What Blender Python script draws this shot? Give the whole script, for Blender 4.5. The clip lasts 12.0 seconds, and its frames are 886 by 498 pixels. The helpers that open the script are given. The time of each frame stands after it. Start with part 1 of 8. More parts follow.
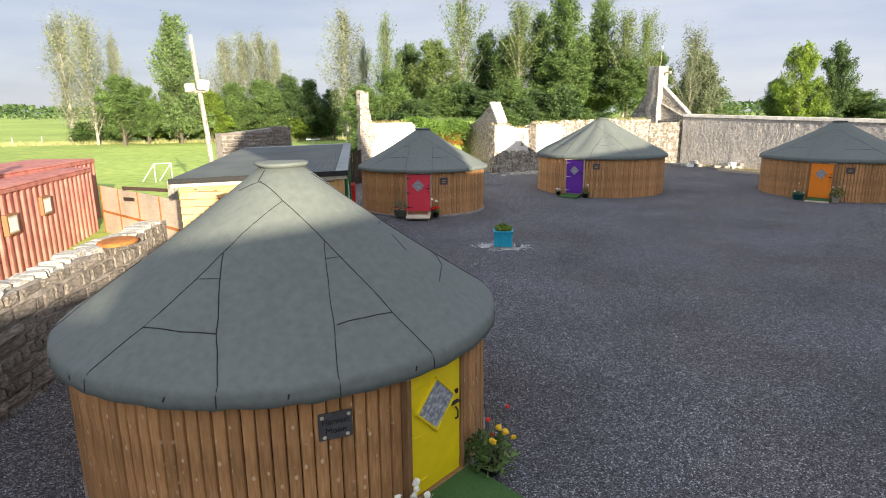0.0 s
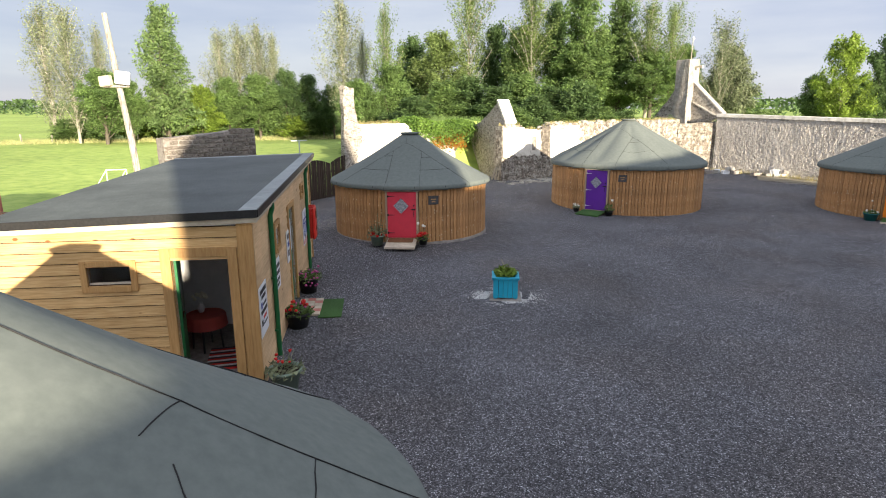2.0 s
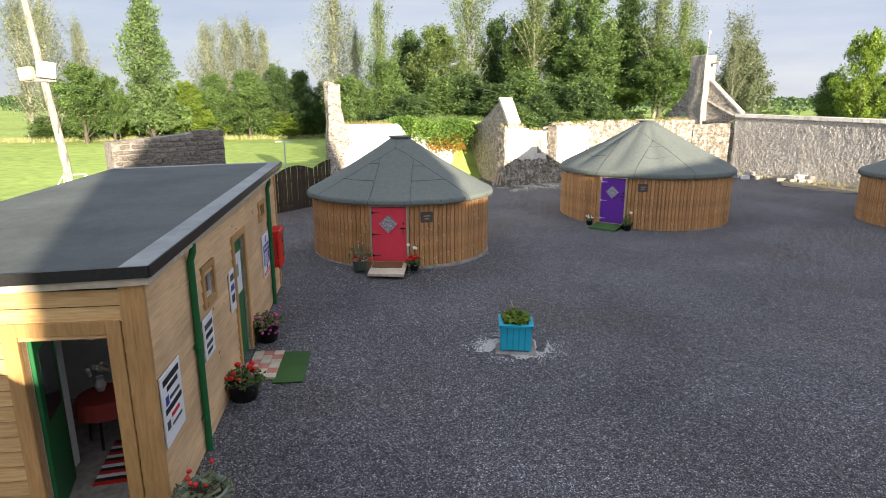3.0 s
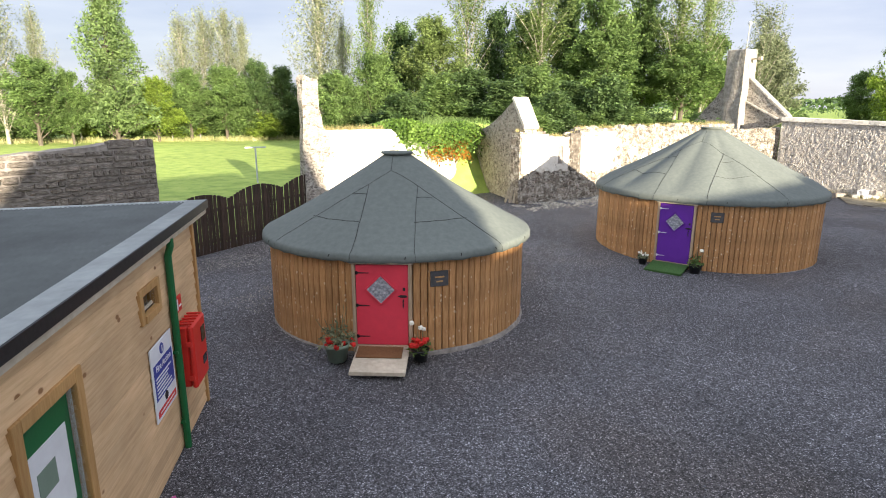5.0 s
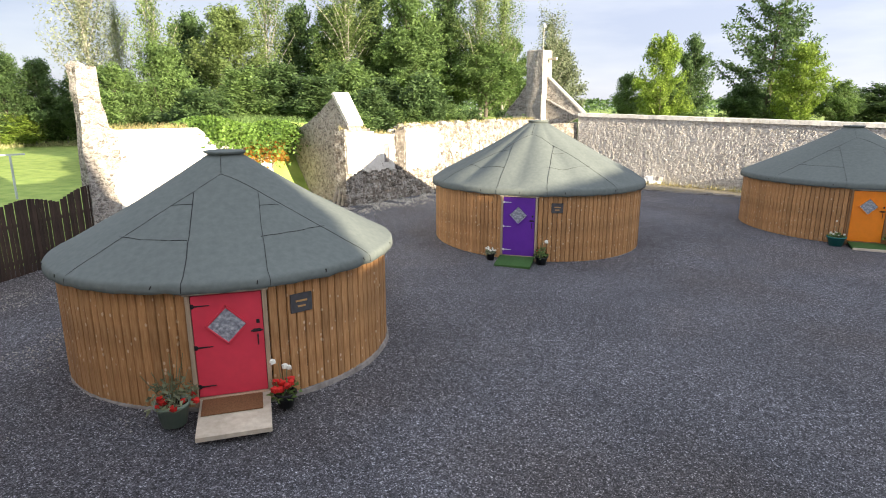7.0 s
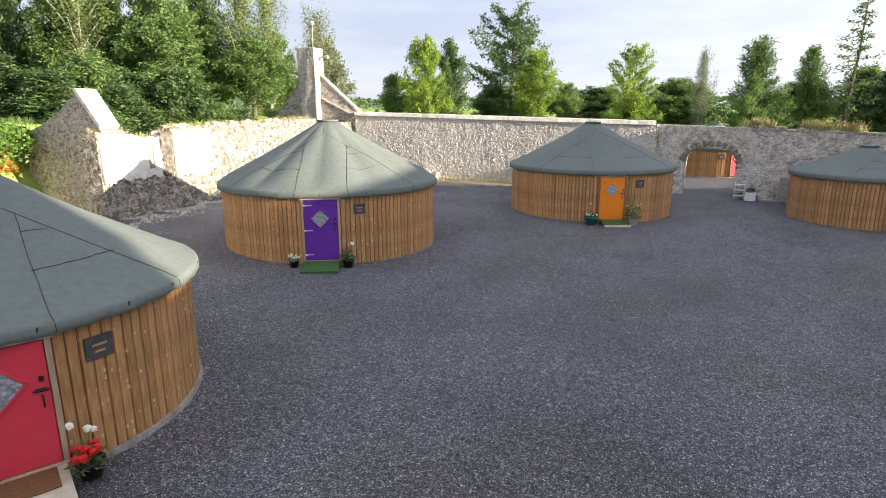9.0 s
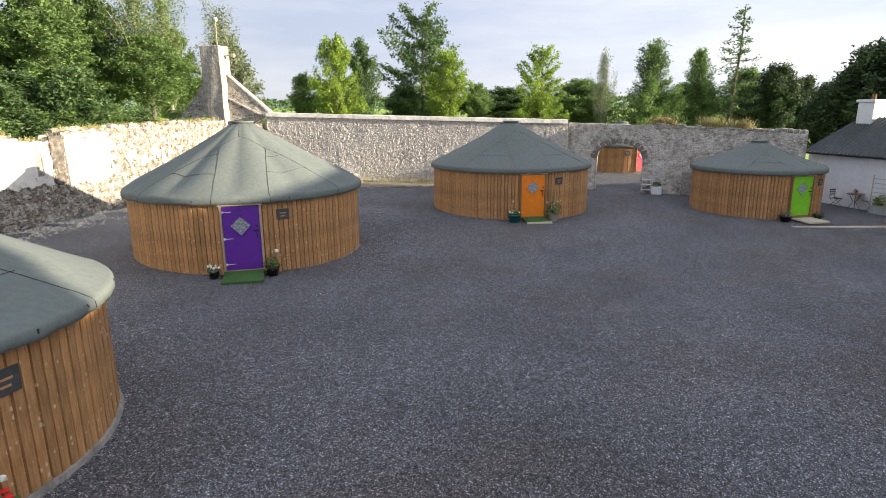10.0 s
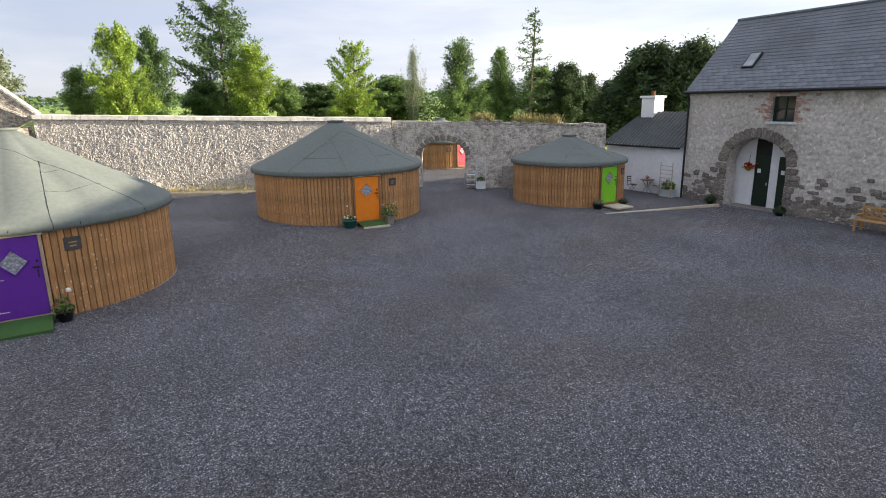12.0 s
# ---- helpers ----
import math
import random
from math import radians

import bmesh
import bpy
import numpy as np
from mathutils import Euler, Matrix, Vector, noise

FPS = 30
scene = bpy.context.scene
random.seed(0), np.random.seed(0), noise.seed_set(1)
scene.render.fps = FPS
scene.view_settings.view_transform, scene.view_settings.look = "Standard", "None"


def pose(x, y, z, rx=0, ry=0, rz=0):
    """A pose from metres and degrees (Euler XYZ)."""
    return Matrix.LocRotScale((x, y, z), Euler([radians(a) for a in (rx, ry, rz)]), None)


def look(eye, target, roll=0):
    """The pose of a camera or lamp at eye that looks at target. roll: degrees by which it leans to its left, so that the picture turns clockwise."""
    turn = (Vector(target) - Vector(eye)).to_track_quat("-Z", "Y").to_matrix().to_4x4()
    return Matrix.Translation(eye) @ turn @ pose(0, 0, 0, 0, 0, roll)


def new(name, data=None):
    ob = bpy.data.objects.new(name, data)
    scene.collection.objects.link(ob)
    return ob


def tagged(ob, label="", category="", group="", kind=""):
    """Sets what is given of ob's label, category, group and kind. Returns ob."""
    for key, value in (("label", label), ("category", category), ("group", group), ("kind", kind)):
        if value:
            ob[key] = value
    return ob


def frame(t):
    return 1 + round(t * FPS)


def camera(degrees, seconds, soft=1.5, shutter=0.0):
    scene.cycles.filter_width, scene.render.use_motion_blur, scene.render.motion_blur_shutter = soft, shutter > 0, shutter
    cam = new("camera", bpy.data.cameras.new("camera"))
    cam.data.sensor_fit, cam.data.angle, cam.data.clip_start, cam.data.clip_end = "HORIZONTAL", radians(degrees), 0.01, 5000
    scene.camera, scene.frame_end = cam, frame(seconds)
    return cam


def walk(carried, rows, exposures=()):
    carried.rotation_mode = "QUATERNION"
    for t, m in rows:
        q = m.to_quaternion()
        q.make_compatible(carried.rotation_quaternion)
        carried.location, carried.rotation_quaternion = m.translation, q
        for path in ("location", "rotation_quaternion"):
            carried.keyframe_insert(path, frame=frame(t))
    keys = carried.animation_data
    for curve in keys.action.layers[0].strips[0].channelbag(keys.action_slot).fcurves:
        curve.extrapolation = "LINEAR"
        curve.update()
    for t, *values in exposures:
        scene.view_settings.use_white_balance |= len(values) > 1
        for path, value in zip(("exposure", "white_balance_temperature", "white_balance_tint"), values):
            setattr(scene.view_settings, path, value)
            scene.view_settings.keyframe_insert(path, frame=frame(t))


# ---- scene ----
cam = camera(74.8, 12.0, 1.0)
PATH = [
    (0, (0.477, 2.479, 3.930), (0.436, 4.115, 3.552), -0.4),
    (0.5, (0.737, 3.597, 3.993), (0.679, 5.232, 3.615), -0.4),
    (1, (0.942, 4.764, 4.051), (0.863, 6.398, 3.669), -0.3),
    (1.5, (1.030, 5.916, 4.082), (0.949, 7.550, 3.698), -0.3),
    (2, (1.042, 7.221, 4.093), (0.968, 8.854, 3.705), -0.2),
    (2.5, (1.011, 8.572, 4.129), (0.942, 10.204, 3.739), -0.1),
    (3, (0.989, 10.072, 4.157), (0.921, 11.704, 3.763), 0.0),
    (3.2, (0.990, 10.663, 4.172), (0.919, 12.293, 3.774), -0.1),
    (4.8, (0.308, 14.881, 4.259), (0.255, 16.512, 3.858), 0.5),
    (5, (0.240, 15.309, 4.260), (0.202, 16.941, 3.863), 0.3),
    (5.5, (0.039, 16.239, 4.276), (0.099, 17.871, 3.881), 0.3),
    (6, (-0.177, 16.753, 4.187), (0.012, 18.375, 3.794), 0.3),
    (6.5, (-0.327, 16.796, 4.091), (-0.004, 18.398, 3.699), 0.2),
    (7, (-0.496, 16.831, 4.051), (0.003, 18.387, 3.659), 0.0),
    (7.2, (-0.572, 16.881, 4.043), (-0.010, 18.416, 3.653), 0.0),
    (8.8, (-0.951, 17.451, 4.063), (0.065, 18.729, 3.667), 0.0),
    (9, (-1.024, 17.532, 4.063), (0.034, 18.777, 3.667), -0.1),
    (9.5, (-1.085, 17.794, 4.024), (0.057, 18.961, 3.629), -0.2),
    (10, (-1.146, 17.994, 4.051), (0.087, 19.065, 3.655), -0.4),
    (10.5, (-1.166, 18.192, 4.077), (0.145, 19.164, 3.678), -0.6),
    (11, (-1.079, 18.519, 4.116), (0.306, 19.380, 3.713), -0.6),
    (11.5, (-0.902, 18.850, 4.167), (0.550, 19.589, 3.760), -0.7),
    (12, (-0.561, 19.127, 4.152), (0.940, 19.758, 3.740), -0.9),
]
EXPOSURE = [(0, 1.675), (2.6, 1.675), (5, 1.92), (9.2, 1.87), (10.5, 1.66), (12, 1.73)]
walk(cam, [(t, look(e, a, r)) for t, e, a, r in PATH], EXPOSURE)
# ---- light ----
SUN_AZ, SUN_EL = 117.6, 10.8  # heading of the sunlight over the ground, and its height
wd = bpy.data.worlds.new("sky")
scene.world = wd
wd.use_nodes = True
wn = wd.node_tree.nodes
wn.clear()
w_out, w_bg, w_sky = wn.new("ShaderNodeOutputWorld"), wn.new("ShaderNodeBackground"), wn.new("ShaderNodeTexSky")
w_sky.sky_type, w_sky.sun_disc = "NISHITA", False
w_sky.sun_elevation = radians(SUN_EL)
w_sky.sun_rotation = radians(90 - (SUN_AZ - 180))
w_sky.air_density, w_sky.dust_density = 1.0, 0.4
w_tc, w_map = wn.new("ShaderNodeTexCoord"), wn.new("ShaderNodeMapping")
w_map.inputs["Scale"].default_value = (1.0, 1.0, 5.5)
w_no = wn.new("ShaderNodeTexNoise")
w_no.inputs["Scale"].default_value, w_no.inputs["Detail"].default_value, w_no.inputs["Roughness"].default_value = 2.2, 7.0, 0.55
w_rp = wn.new("ShaderNodeValToRGB")
w_rp.color_ramp.elements[0].position, w_rp.color_ramp.elements[1].position = 0.33, 0.7
w_rp.color_ramp.elements[0].color, w_rp.color_ramp.elements[1].color = (3.05, 3.35, 4.4, 1), (4.65, 4.75, 5.25, 1)
w_mx = wn.new("ShaderNodeMixRGB")
w_mx.inputs[0].default_value = 0.88
wl = wd.node_tree.links
wl.new(w_tc.outputs["Generated"], w_map.inputs[0])
wl.new(w_map.outputs[0], w_no.inputs["Vector"])
wl.new(w_no.outputs["Fac"], w_rp.inputs[0])
# the cloud is brighter towards the low sun
w_dot, w_side, w_scl = wn.new("ShaderNodeVectorMath"), wn.new("ShaderNodeMapRange"), wn.new("ShaderNodeVectorMath")
w_dot.operation, w_scl.operation = "DOT_PRODUCT", "SCALE"
w_dot.inputs[1].default_value = (-math.cos(radians(SUN_AZ)), -math.sin(radians(SUN_AZ)), 0.0)
w_side.inputs[1].default_value, w_side.inputs[2].default_value = -0.9, 0.9
w_tint = wn.new("ShaderNodeMixRGB")
w_tint.inputs[1].default_value, w_tint.inputs[2].default_value = (0.69, 0.7, 0.725, 1), (1.39, 1.35, 1.25, 1)
wl.new(w_tc.outputs["Generated"], w_dot.inputs[0])
wl.new(w_dot.outputs["Value"], w_side.inputs[0])
w_xyz, w_top, w_mul = wn.new("ShaderNodeSeparateXYZ"), wn.new("ShaderNodeMapRange"), wn.new("ShaderNodeVectorMath")
w_top.inputs[1].default_value, w_top.inputs[2].default_value = 0.4, 0.8  # unseen sky overhead raised to brighten the shaded yard
w_top.inputs[3].default_value, w_top.inputs[4].default_value = 1.0, 1.3
w_mul.operation = "MULTIPLY"
wl.new(w_tc.outputs["Generated"], w_xyz.inputs[0])
wl.new(w_xyz.outputs["Z"], w_top.inputs[0])
wl.new(w_side.outputs[0], w_tint.inputs[0])
wl.new(w_rp.outputs[0], w_mul.inputs[0])
wl.new(w_tint.outputs[0], w_mul.inputs[1])
wl.new(w_mul.outputs[0], w_scl.inputs[0])
wl.new(w_top.outputs[0], w_scl.inputs["Scale"])
wl.new(w_scl.outputs[0], w_mx.inputs[2])
wl.new(w_sky.outputs[0], w_mx.inputs[1])
wl.new(w_mx.outputs[0], w_bg.inputs[0])
wl.new(w_bg.outputs[0], w_out.inputs[0])
w_bg.inputs[1].default_value = 0.067
sun = new("sun", bpy.data.lights.new("sun", "SUN"))
sun.data.energy, sun.data.angle, sun.data.color = 4.7, radians(0.6), (1.0, 0.86, 0.66)
sh = (math.cos(radians(SUN_AZ)) * math.cos(radians(SUN_EL)), math.sin(radians(SUN_AZ)) * math.cos(radians(SUN_EL)), -math.sin(radians(SUN_EL)))
sun.matrix_world = look((20, -40, 30), (20 + sh[0], -40 + sh[1], 30 + sh[2]))

# ---- materials ----


def mat(name, cols, scale=6.0, detail=6.0, rough=0.8, bump=0.0, bscale=None, coarse=None, cmul=(0.75, 1.15), cscale=0.6, rnd=0.0, metal=0.0, stretch=(1, 1, 1), spec=0.3, island=0.0, bdist=0.01):
    """A procedural surface: a noise ramp of colours, slow variation, a bump and a random shift per piece."""
    m = bpy.data.materials.new(name)
    m.use_nodes = True
    n, l = m.node_tree.nodes, m.node_tree.links
    p = n["Principled BSDF"]
    tc, mp = n.new("ShaderNodeTexCoord"), n.new("ShaderNodeMapping")
    mp.inputs["Scale"].default_value = stretch
    l.new(tc.outputs["Object"], mp.inputs[0])
    no = n.new("ShaderNodeTexNoise")
    no.inputs["Scale"].default_value, no.inputs["Detail"].default_value, no.inputs["Roughness"].default_value = scale, detail, 0.6
    l.new(mp.outputs[0], no.inputs["Vector"])
    rp = n.new("ShaderNodeValToRGB")
    els = rp.color_ramp.elements
    for i, c in enumerate(cols):
        pos = 0.3 + 0.4 * i / max(1, len(cols) - 1)
        e = els[i] if i < 2 else els.new(pos)
        e.position, e.color = pos, (*c, 1)
    l.new(no.outputs["Fac"], rp.inputs[0])
    col = rp.outputs[0]
    n2 = n.new("ShaderNodeTexNoise")
    n2.inputs["Scale"].default_value, n2.inputs["Detail"].default_value = cscale, 4.0
    l.new(tc.outputs["Object"], n2.inputs["Vector"])
    mr = n.new("ShaderNodeMapRange")
    mr.inputs[1].default_value, mr.inputs[2].default_value = 0.3, 0.7
    mr.inputs[3].default_value, mr.inputs[4].default_value = cmul
    l.new(n2.outputs["Fac"], mr.inputs[0])
    fac = mr.outputs[0]
    if rnd or island:
        src = n.new("ShaderNodeObjectInfo").outputs["Random"] if rnd else n.new("ShaderNodeNewGeometry").outputs["Random Per Island"]
        m2 = n.new("ShaderNodeMapRange")
        a = rnd or island
        m2.inputs[3].default_value, m2.inputs[4].default_value = 1 - a, 1 + a
        l.new(src, m2.inputs[0])
        mu = n.new("ShaderNodeMath")
        mu.operation = "MULTIPLY"
        l.new(fac, mu.inputs[0])
        l.new(m2.outputs[0], mu.inputs[1])
        fac = mu.outputs[0]
    mx = n.new("ShaderNodeVectorMath")
    mx.operation = "SCALE"
    l.new(col, mx.inputs[0])
    l.new(fac, mx.inputs["Scale"])
    l.new(mx.outputs[0], p.inputs["Base Color"])
    p.inputs["Roughness"].default_value, p.inputs["Metallic"].default_value = rough, metal
    p.inputs["Specular IOR Level"].default_value = spec
    if bump:
        nb = n.new("ShaderNodeTexNoise")
        nb.inputs["Scale"].default_value, nb.inputs["Detail"].default_value = bscale or scale, 6.0
        l.new(mp.outputs[0], nb.inputs["Vector"])
        b = n.new("ShaderNodeBump")
        b.inputs["Strength"].default_value, b.inputs["Distance"].default_value = bump, bdist
        l.new(nb.outputs["Fac"], b.inputs["Height"])
        l.new(b.outputs[0], p.inputs["Normal"])
    return m


def leafmat(name, c1, c2, trans=0.35, isl=0.4):
    m = mat(name, [c1, c2], scale=0.5, detail=3, rough=0.55, island=isl, cscale=0.25, cmul=(0.75, 1.2), spec=0.25)
    n, l = m.node_tree.nodes, m.node_tree.links
    p = n["Principled BSDF"]
    t, mx = n.new("ShaderNodeBsdfTranslucent"), n.new("ShaderNodeMixShader")
    l.new(p.inputs["Base Color"].links[0].from_socket, t.inputs[0])
    mx.inputs[0].default_value = trans
    l.new(p.outputs[0], mx.inputs[1])
    l.new(t.outputs[0], mx.inputs[2])
    l.new(mx.outputs[0], n["Material Output"].inputs[0])
    return m


def gravel_mat(name):
    m = mat(name, [(0.06, 0.06, 0.066), (0.105, 0.106, 0.116), (0.16, 0.16, 0.172)], scale=90, detail=8, rough=0.85, cscale=0.3, cmul=(0.8, 1.18))
    n, l = m.node_tree.nodes, m.node_tree.links
    p = n["Principled BSDF"]
    tc = n["Texture Coordinate"]
    v = n.new("ShaderNodeTexVoronoi")
    v.inputs["Scale"].default_value = 62
    l.new(tc.outputs["Object"], v.inputs["Vector"])
    sp = n.new("ShaderNodeSeparateColor")
    l.new(v.outputs["Color"], sp.inputs[0])
    mr = n.new("ShaderNodeValToRGB")
    grains = mr.color_ramp.elements
    for e, q, g in ((grains[0], 0.0, 0.05), (grains[1], 1.0, 0.62), (grains.new(0.45), 0.45, 0.14), (grains.new(0.78), 0.78, 0.25), (grains.new(0.93), 0.93, 0.46)):
        e.position, e.color = q, (g, g, g, 1)
    l.new(sp.outputs[0], mr.inputs[0])
    big, sb, mb, mul = n.new("ShaderNodeTexVoronoi"), n.new("ShaderNodeSeparateColor"), n.new("ShaderNodeMapRange"), n.new("ShaderNodeMath")
    big.inputs["Scale"].default_value = 19
    l.new(tc.outputs["Object"], big.inputs["Vector"])
    l.new(big.outputs["Color"], sb.inputs[0])
    mb.inputs[3].default_value, mb.inputs[4].default_value = 4.05, 7.4
    l.new(sb.outputs[1], mb.inputs[0])
    mul.operation = "MULTIPLY"
    l.new(mr.outputs[0], mul.inputs[0])
    l.new(mb.outputs[0], mul.inputs[1])
    old = p.inputs["Base Color"].links[0].from_socket
    s = n.new("ShaderNodeVectorMath")
    s.operation = "SCALE"
    l.new(old, s.inputs[0])
    l.new(mul.outputs[0], s.inputs["Scale"])
    # earthier patches where the gravel is thin
    en, er, em = n.new("ShaderNodeTexNoise"), n.new("ShaderNodeMapRange"), n.new("ShaderNodeMixRGB")
    en.inputs["Scale"].default_value, en.inputs["Detail"].default_value = 0.22, 6
    er.inputs[1].default_value, er.inputs[2].default_value, er.inputs[4].default_value = 0.48, 0.66, 0.7
    em.blend_type = "MULTIPLY"
    em.inputs[2].default_value = (1.0, 0.9, 0.8, 1)
    l.new(tc.outputs["Object"], en.inputs["Vector"])
    l.new(en.outputs["Fac"], er.inputs[0])
    l.new(er.outputs[0], em.inputs[0])
    l.new(s.outputs[0], em.inputs[1])
    l.new(em.outputs[0], p.inputs["Base Color"])
    b = n.new("ShaderNodeBump")
    b.inputs["Strength"].default_value, b.inputs["Distance"].default_value, b.invert = 0.9, 0.02, True
    l.new(v.outputs["Distance"], b.inputs["Height"])
    l.new(b.outputs[0], p.inputs["Normal"])
    return m


GRAVEL = gravel_mat("gravel")
GRASS = mat("grass", [(0.2, 0.29, 0.065), (0.29, 0.39, 0.09), (0.38, 0.46, 0.12)], scale=1.2, detail=9, rough=0.9, bump=0.7, bscale=14, cscale=0.05, cmul=(0.8, 1.25), bdist=0.05)
DRYGRASS = mat("dry_grass", [(0.28, 0.26, 0.1), (0.45, 0.38, 0.19)], scale=2, rough=0.9, island=0.35)
FIELDGRASS = mat("long_field_grass", [(0.2, 0.24, 0.085), (0.34, 0.35, 0.15), (0.42, 0.39, 0.2)], scale=0.6, rough=0.9, island=0.35)
FELT = mat("roof_felt", [(0.118, 0.137, 0.127), (0.15, 0.17, 0.157)], scale=9, rough=0.85, bump=0.06, bscale=60, cscale=0.4, cmul=(0.94, 1.05), bdist=0.004)
FELT_DK = mat("felt_edge", [(0.05, 0.055, 0.055), (0.085, 0.09, 0.09)], scale=9, rough=0.8, bump=0.2, bscale=40)
SEAM = mat("seam_tar", [(0.012, 0.012, 0.013), (0.025, 0.025, 0.026)], scale=9, rough=0.7)
CEDAR = mat("cedar_board", [(0.29, 0.14, 0.055), (0.42, 0.22, 0.09), (0.52, 0.3, 0.14)], scale=5, detail=8, rough=0.62, bump=0.25, bscale=9, rnd=0.16, cscale=1.2, cmul=(0.8, 1.18), stretch=(6, 6, 0.5), bdist=0.004)


def speckle(m, scale, lo, hi, col, size=0.16):
    """Small scattered specks of another colour, such as knots and scuffs."""
    n, l = m.node_tree.nodes, m.node_tree.links
    p = n["Principled BSDF"]
    old = p.inputs["Base Color"].links[0].from_socket
    mp, v, r1, r2 = n.new("ShaderNodeMapping"), n.new("ShaderNodeTexVoronoi"), n.new("ShaderNodeMapRange"), n.new("ShaderNodeMapRange")
    oi, add = n.new("ShaderNodeObjectInfo"), n.new("ShaderNodeVectorMath")
    mp.inputs["Scale"].default_value = scale
    l.new(n["Texture Coordinate"].outputs["Object"], mp.inputs[0])
    l.new(mp.outputs[0], add.inputs[0])
    sc = n.new("ShaderNodeVectorMath")
    sc.operation = "SCALE"
    sc.inputs["Scale"].default_value = 37.0
    l.new(oi.outputs["Random"], sc.inputs[0])
    l.new(sc.outputs[0], add.inputs[1])
    l.new(add.outputs[0], v.inputs["Vector"])
    v.inputs["Scale"].default_value = 1.0
    r1.inputs[1].default_value, r1.inputs[2].default_value, r1.inputs[3].default_value, r1.inputs[4].default_value = size, size * 1.6, 1.0, 0.0
    l.new(v.outputs["Distance"], r1.inputs[0])
    sp = n.new("ShaderNodeSeparateColor")
    l.new(v.outputs["Color"], sp.inputs[0])
    r2.inputs[1].default_value, r2.inputs[2].default_value = lo, hi
    l.new(sp.outputs[0], r2.inputs[0])
    mu, mx = n.new("ShaderNodeMath"), n.new("ShaderNodeMixRGB")
    mu.operation = "MULTIPLY"
    l.new(r1.outputs[0], mu.inputs[0])
    l.new(r2.outputs[0], mu.inputs[1])
    l.new(mu.outputs[0], mx.inputs[0])
    l.new(old, mx.inputs[1])
    mx.inputs[2].default_value = (*col, 1)
    l.new(mx.outputs[0], p.inputs["Base Color"])


def lumps(m, scale, dist, strength=1.0):
    """Rounded stones pushing through a coat, as a second bump."""
    n, l = m.node_tree.nodes, m.node_tree.links
    p = n["Principled BSDF"]
    v, b = n.new("ShaderNodeTexVoronoi"), n.new("ShaderNodeBump")
    v.feature = "SMOOTH_F1"
    v.inputs["Scale"].default_value = scale
    v.inputs["Smoothness"].default_value = 0.4
    w, wm = n.new("ShaderNodeTexNoise"), n.new("ShaderNodeMixRGB")
    w.inputs["Scale"].default_value, w.inputs["Detail"].default_value = scale * 0.7, 5
    wm.blend_type = "ADD"
    wm.inputs[0].default_value = 0.3
    l.new(n["Texture Coordinate"].outputs["Object"], w.inputs["Vector"])
    l.new(n["Texture Coordinate"].outputs["Object"], wm.inputs[1])
    l.new(w.outputs["Color"], wm.inputs[2])
    l.new(wm.outputs[0], v.inputs["Vector"])
    b.invert = True
    b.inputs["Strength"].default_value, b.inputs["Distance"].default_value = strength, dist
    l.new(v.outputs["Distance"], b.inputs["Height"])
    if p.inputs["Normal"].links:
        l.new(p.inputs["Normal"].links[0].from_socket, b.inputs["Normal"])
    l.new(b.outputs[0], p.inputs["Normal"])


speckle(CEDAR, (11, 11, 7), 0.45, 0.7, (0.62, 0.46, 0.3), 0.16)
PINE = mat("pine_board", [(0.42, 0.25, 0.1), (0.55, 0.35, 0.15), (0.64, 0.44, 0.21)], scale=4, detail=8, rough=0.6, bump=0.2, bscale=9, rnd=0.1, cscale=0.9, cmul=(0.85, 1.12), stretch=(0.6, 0.6, 9), bdist=0.003)
speckle(PINE, (3, 3, 5), 0.7, 0.8, (0.2, 0.08, 0.025), 0.1)
PINE_GREY = mat("weathered_board", [(0.5, 0.325, 0.175), (0.6, 0.405, 0.225), (0.66, 0.465, 0.275)], scale=3, detail=4, rough=0.7, bump=0.25, bscale=9, rnd=0.12, cscale=0.9, cmul=(0.82, 1.12), stretch=(0.6, 0.6, 9), bdist=0.003)
speckle(PINE_GREY, (3, 3, 5), 0.7, 0.8, (0.24, 0.12, 0.05), 0.1)
TRIM = mat("pine_trim", [(0.4, 0.22, 0.08), (0.53, 0.32, 0.13)], scale=6, rough=0.6, bump=0.2, bscale=9, stretch=(5, 5, 0.6))
HUTTRIM = mat("brown_stained_trim", [(0.2, 0.1, 0.045), (0.32, 0.18, 0.085)], scale=6, rough=0.65, bump=0.2, bscale=9, stretch=(5, 5, 0.6))
TRIMPALE = mat("pale_door_frame", [(0.34, 0.24, 0.15), (0.5, 0.38, 0.27)], scale=6, rough=0.65, bump=0.2, bscale=9, stretch=(5, 5, 0.6))
PALEWOOD = mat("pale_timber", [(0.42, 0.36, 0.27), (0.58, 0.52, 0.41)], scale=7, rough=0.75, bump=0.2, bscale=12)
DARKWOOD = mat("dark_stained_wood", [(0.026, 0.016, 0.012), (0.06, 0.037, 0.028)], scale=6, rough=0.75, bump=0.3, rnd=0.3, stretch=(5, 5, 0.6))
GREYWOOD = mat("weathered_pole", [(0.1, 0.09, 0.078), (0.34, 0.32, 0.27), (0.5, 0.48, 0.42)], scale=9, rough=0.85, bump=0.5, stretch=(3, 3, 0.4))
STONE = mat("rubble_stone", [(0.1, 0.086, 0.072), (0.19, 0.167, 0.142), (0.31, 0.28, 0.242)], scale=5, detail=9, rough=0.9, bump=0.9, bscale=7, rnd=0.25, cscale=1.1, cmul=(0.75, 1.2), bdist=0.04)
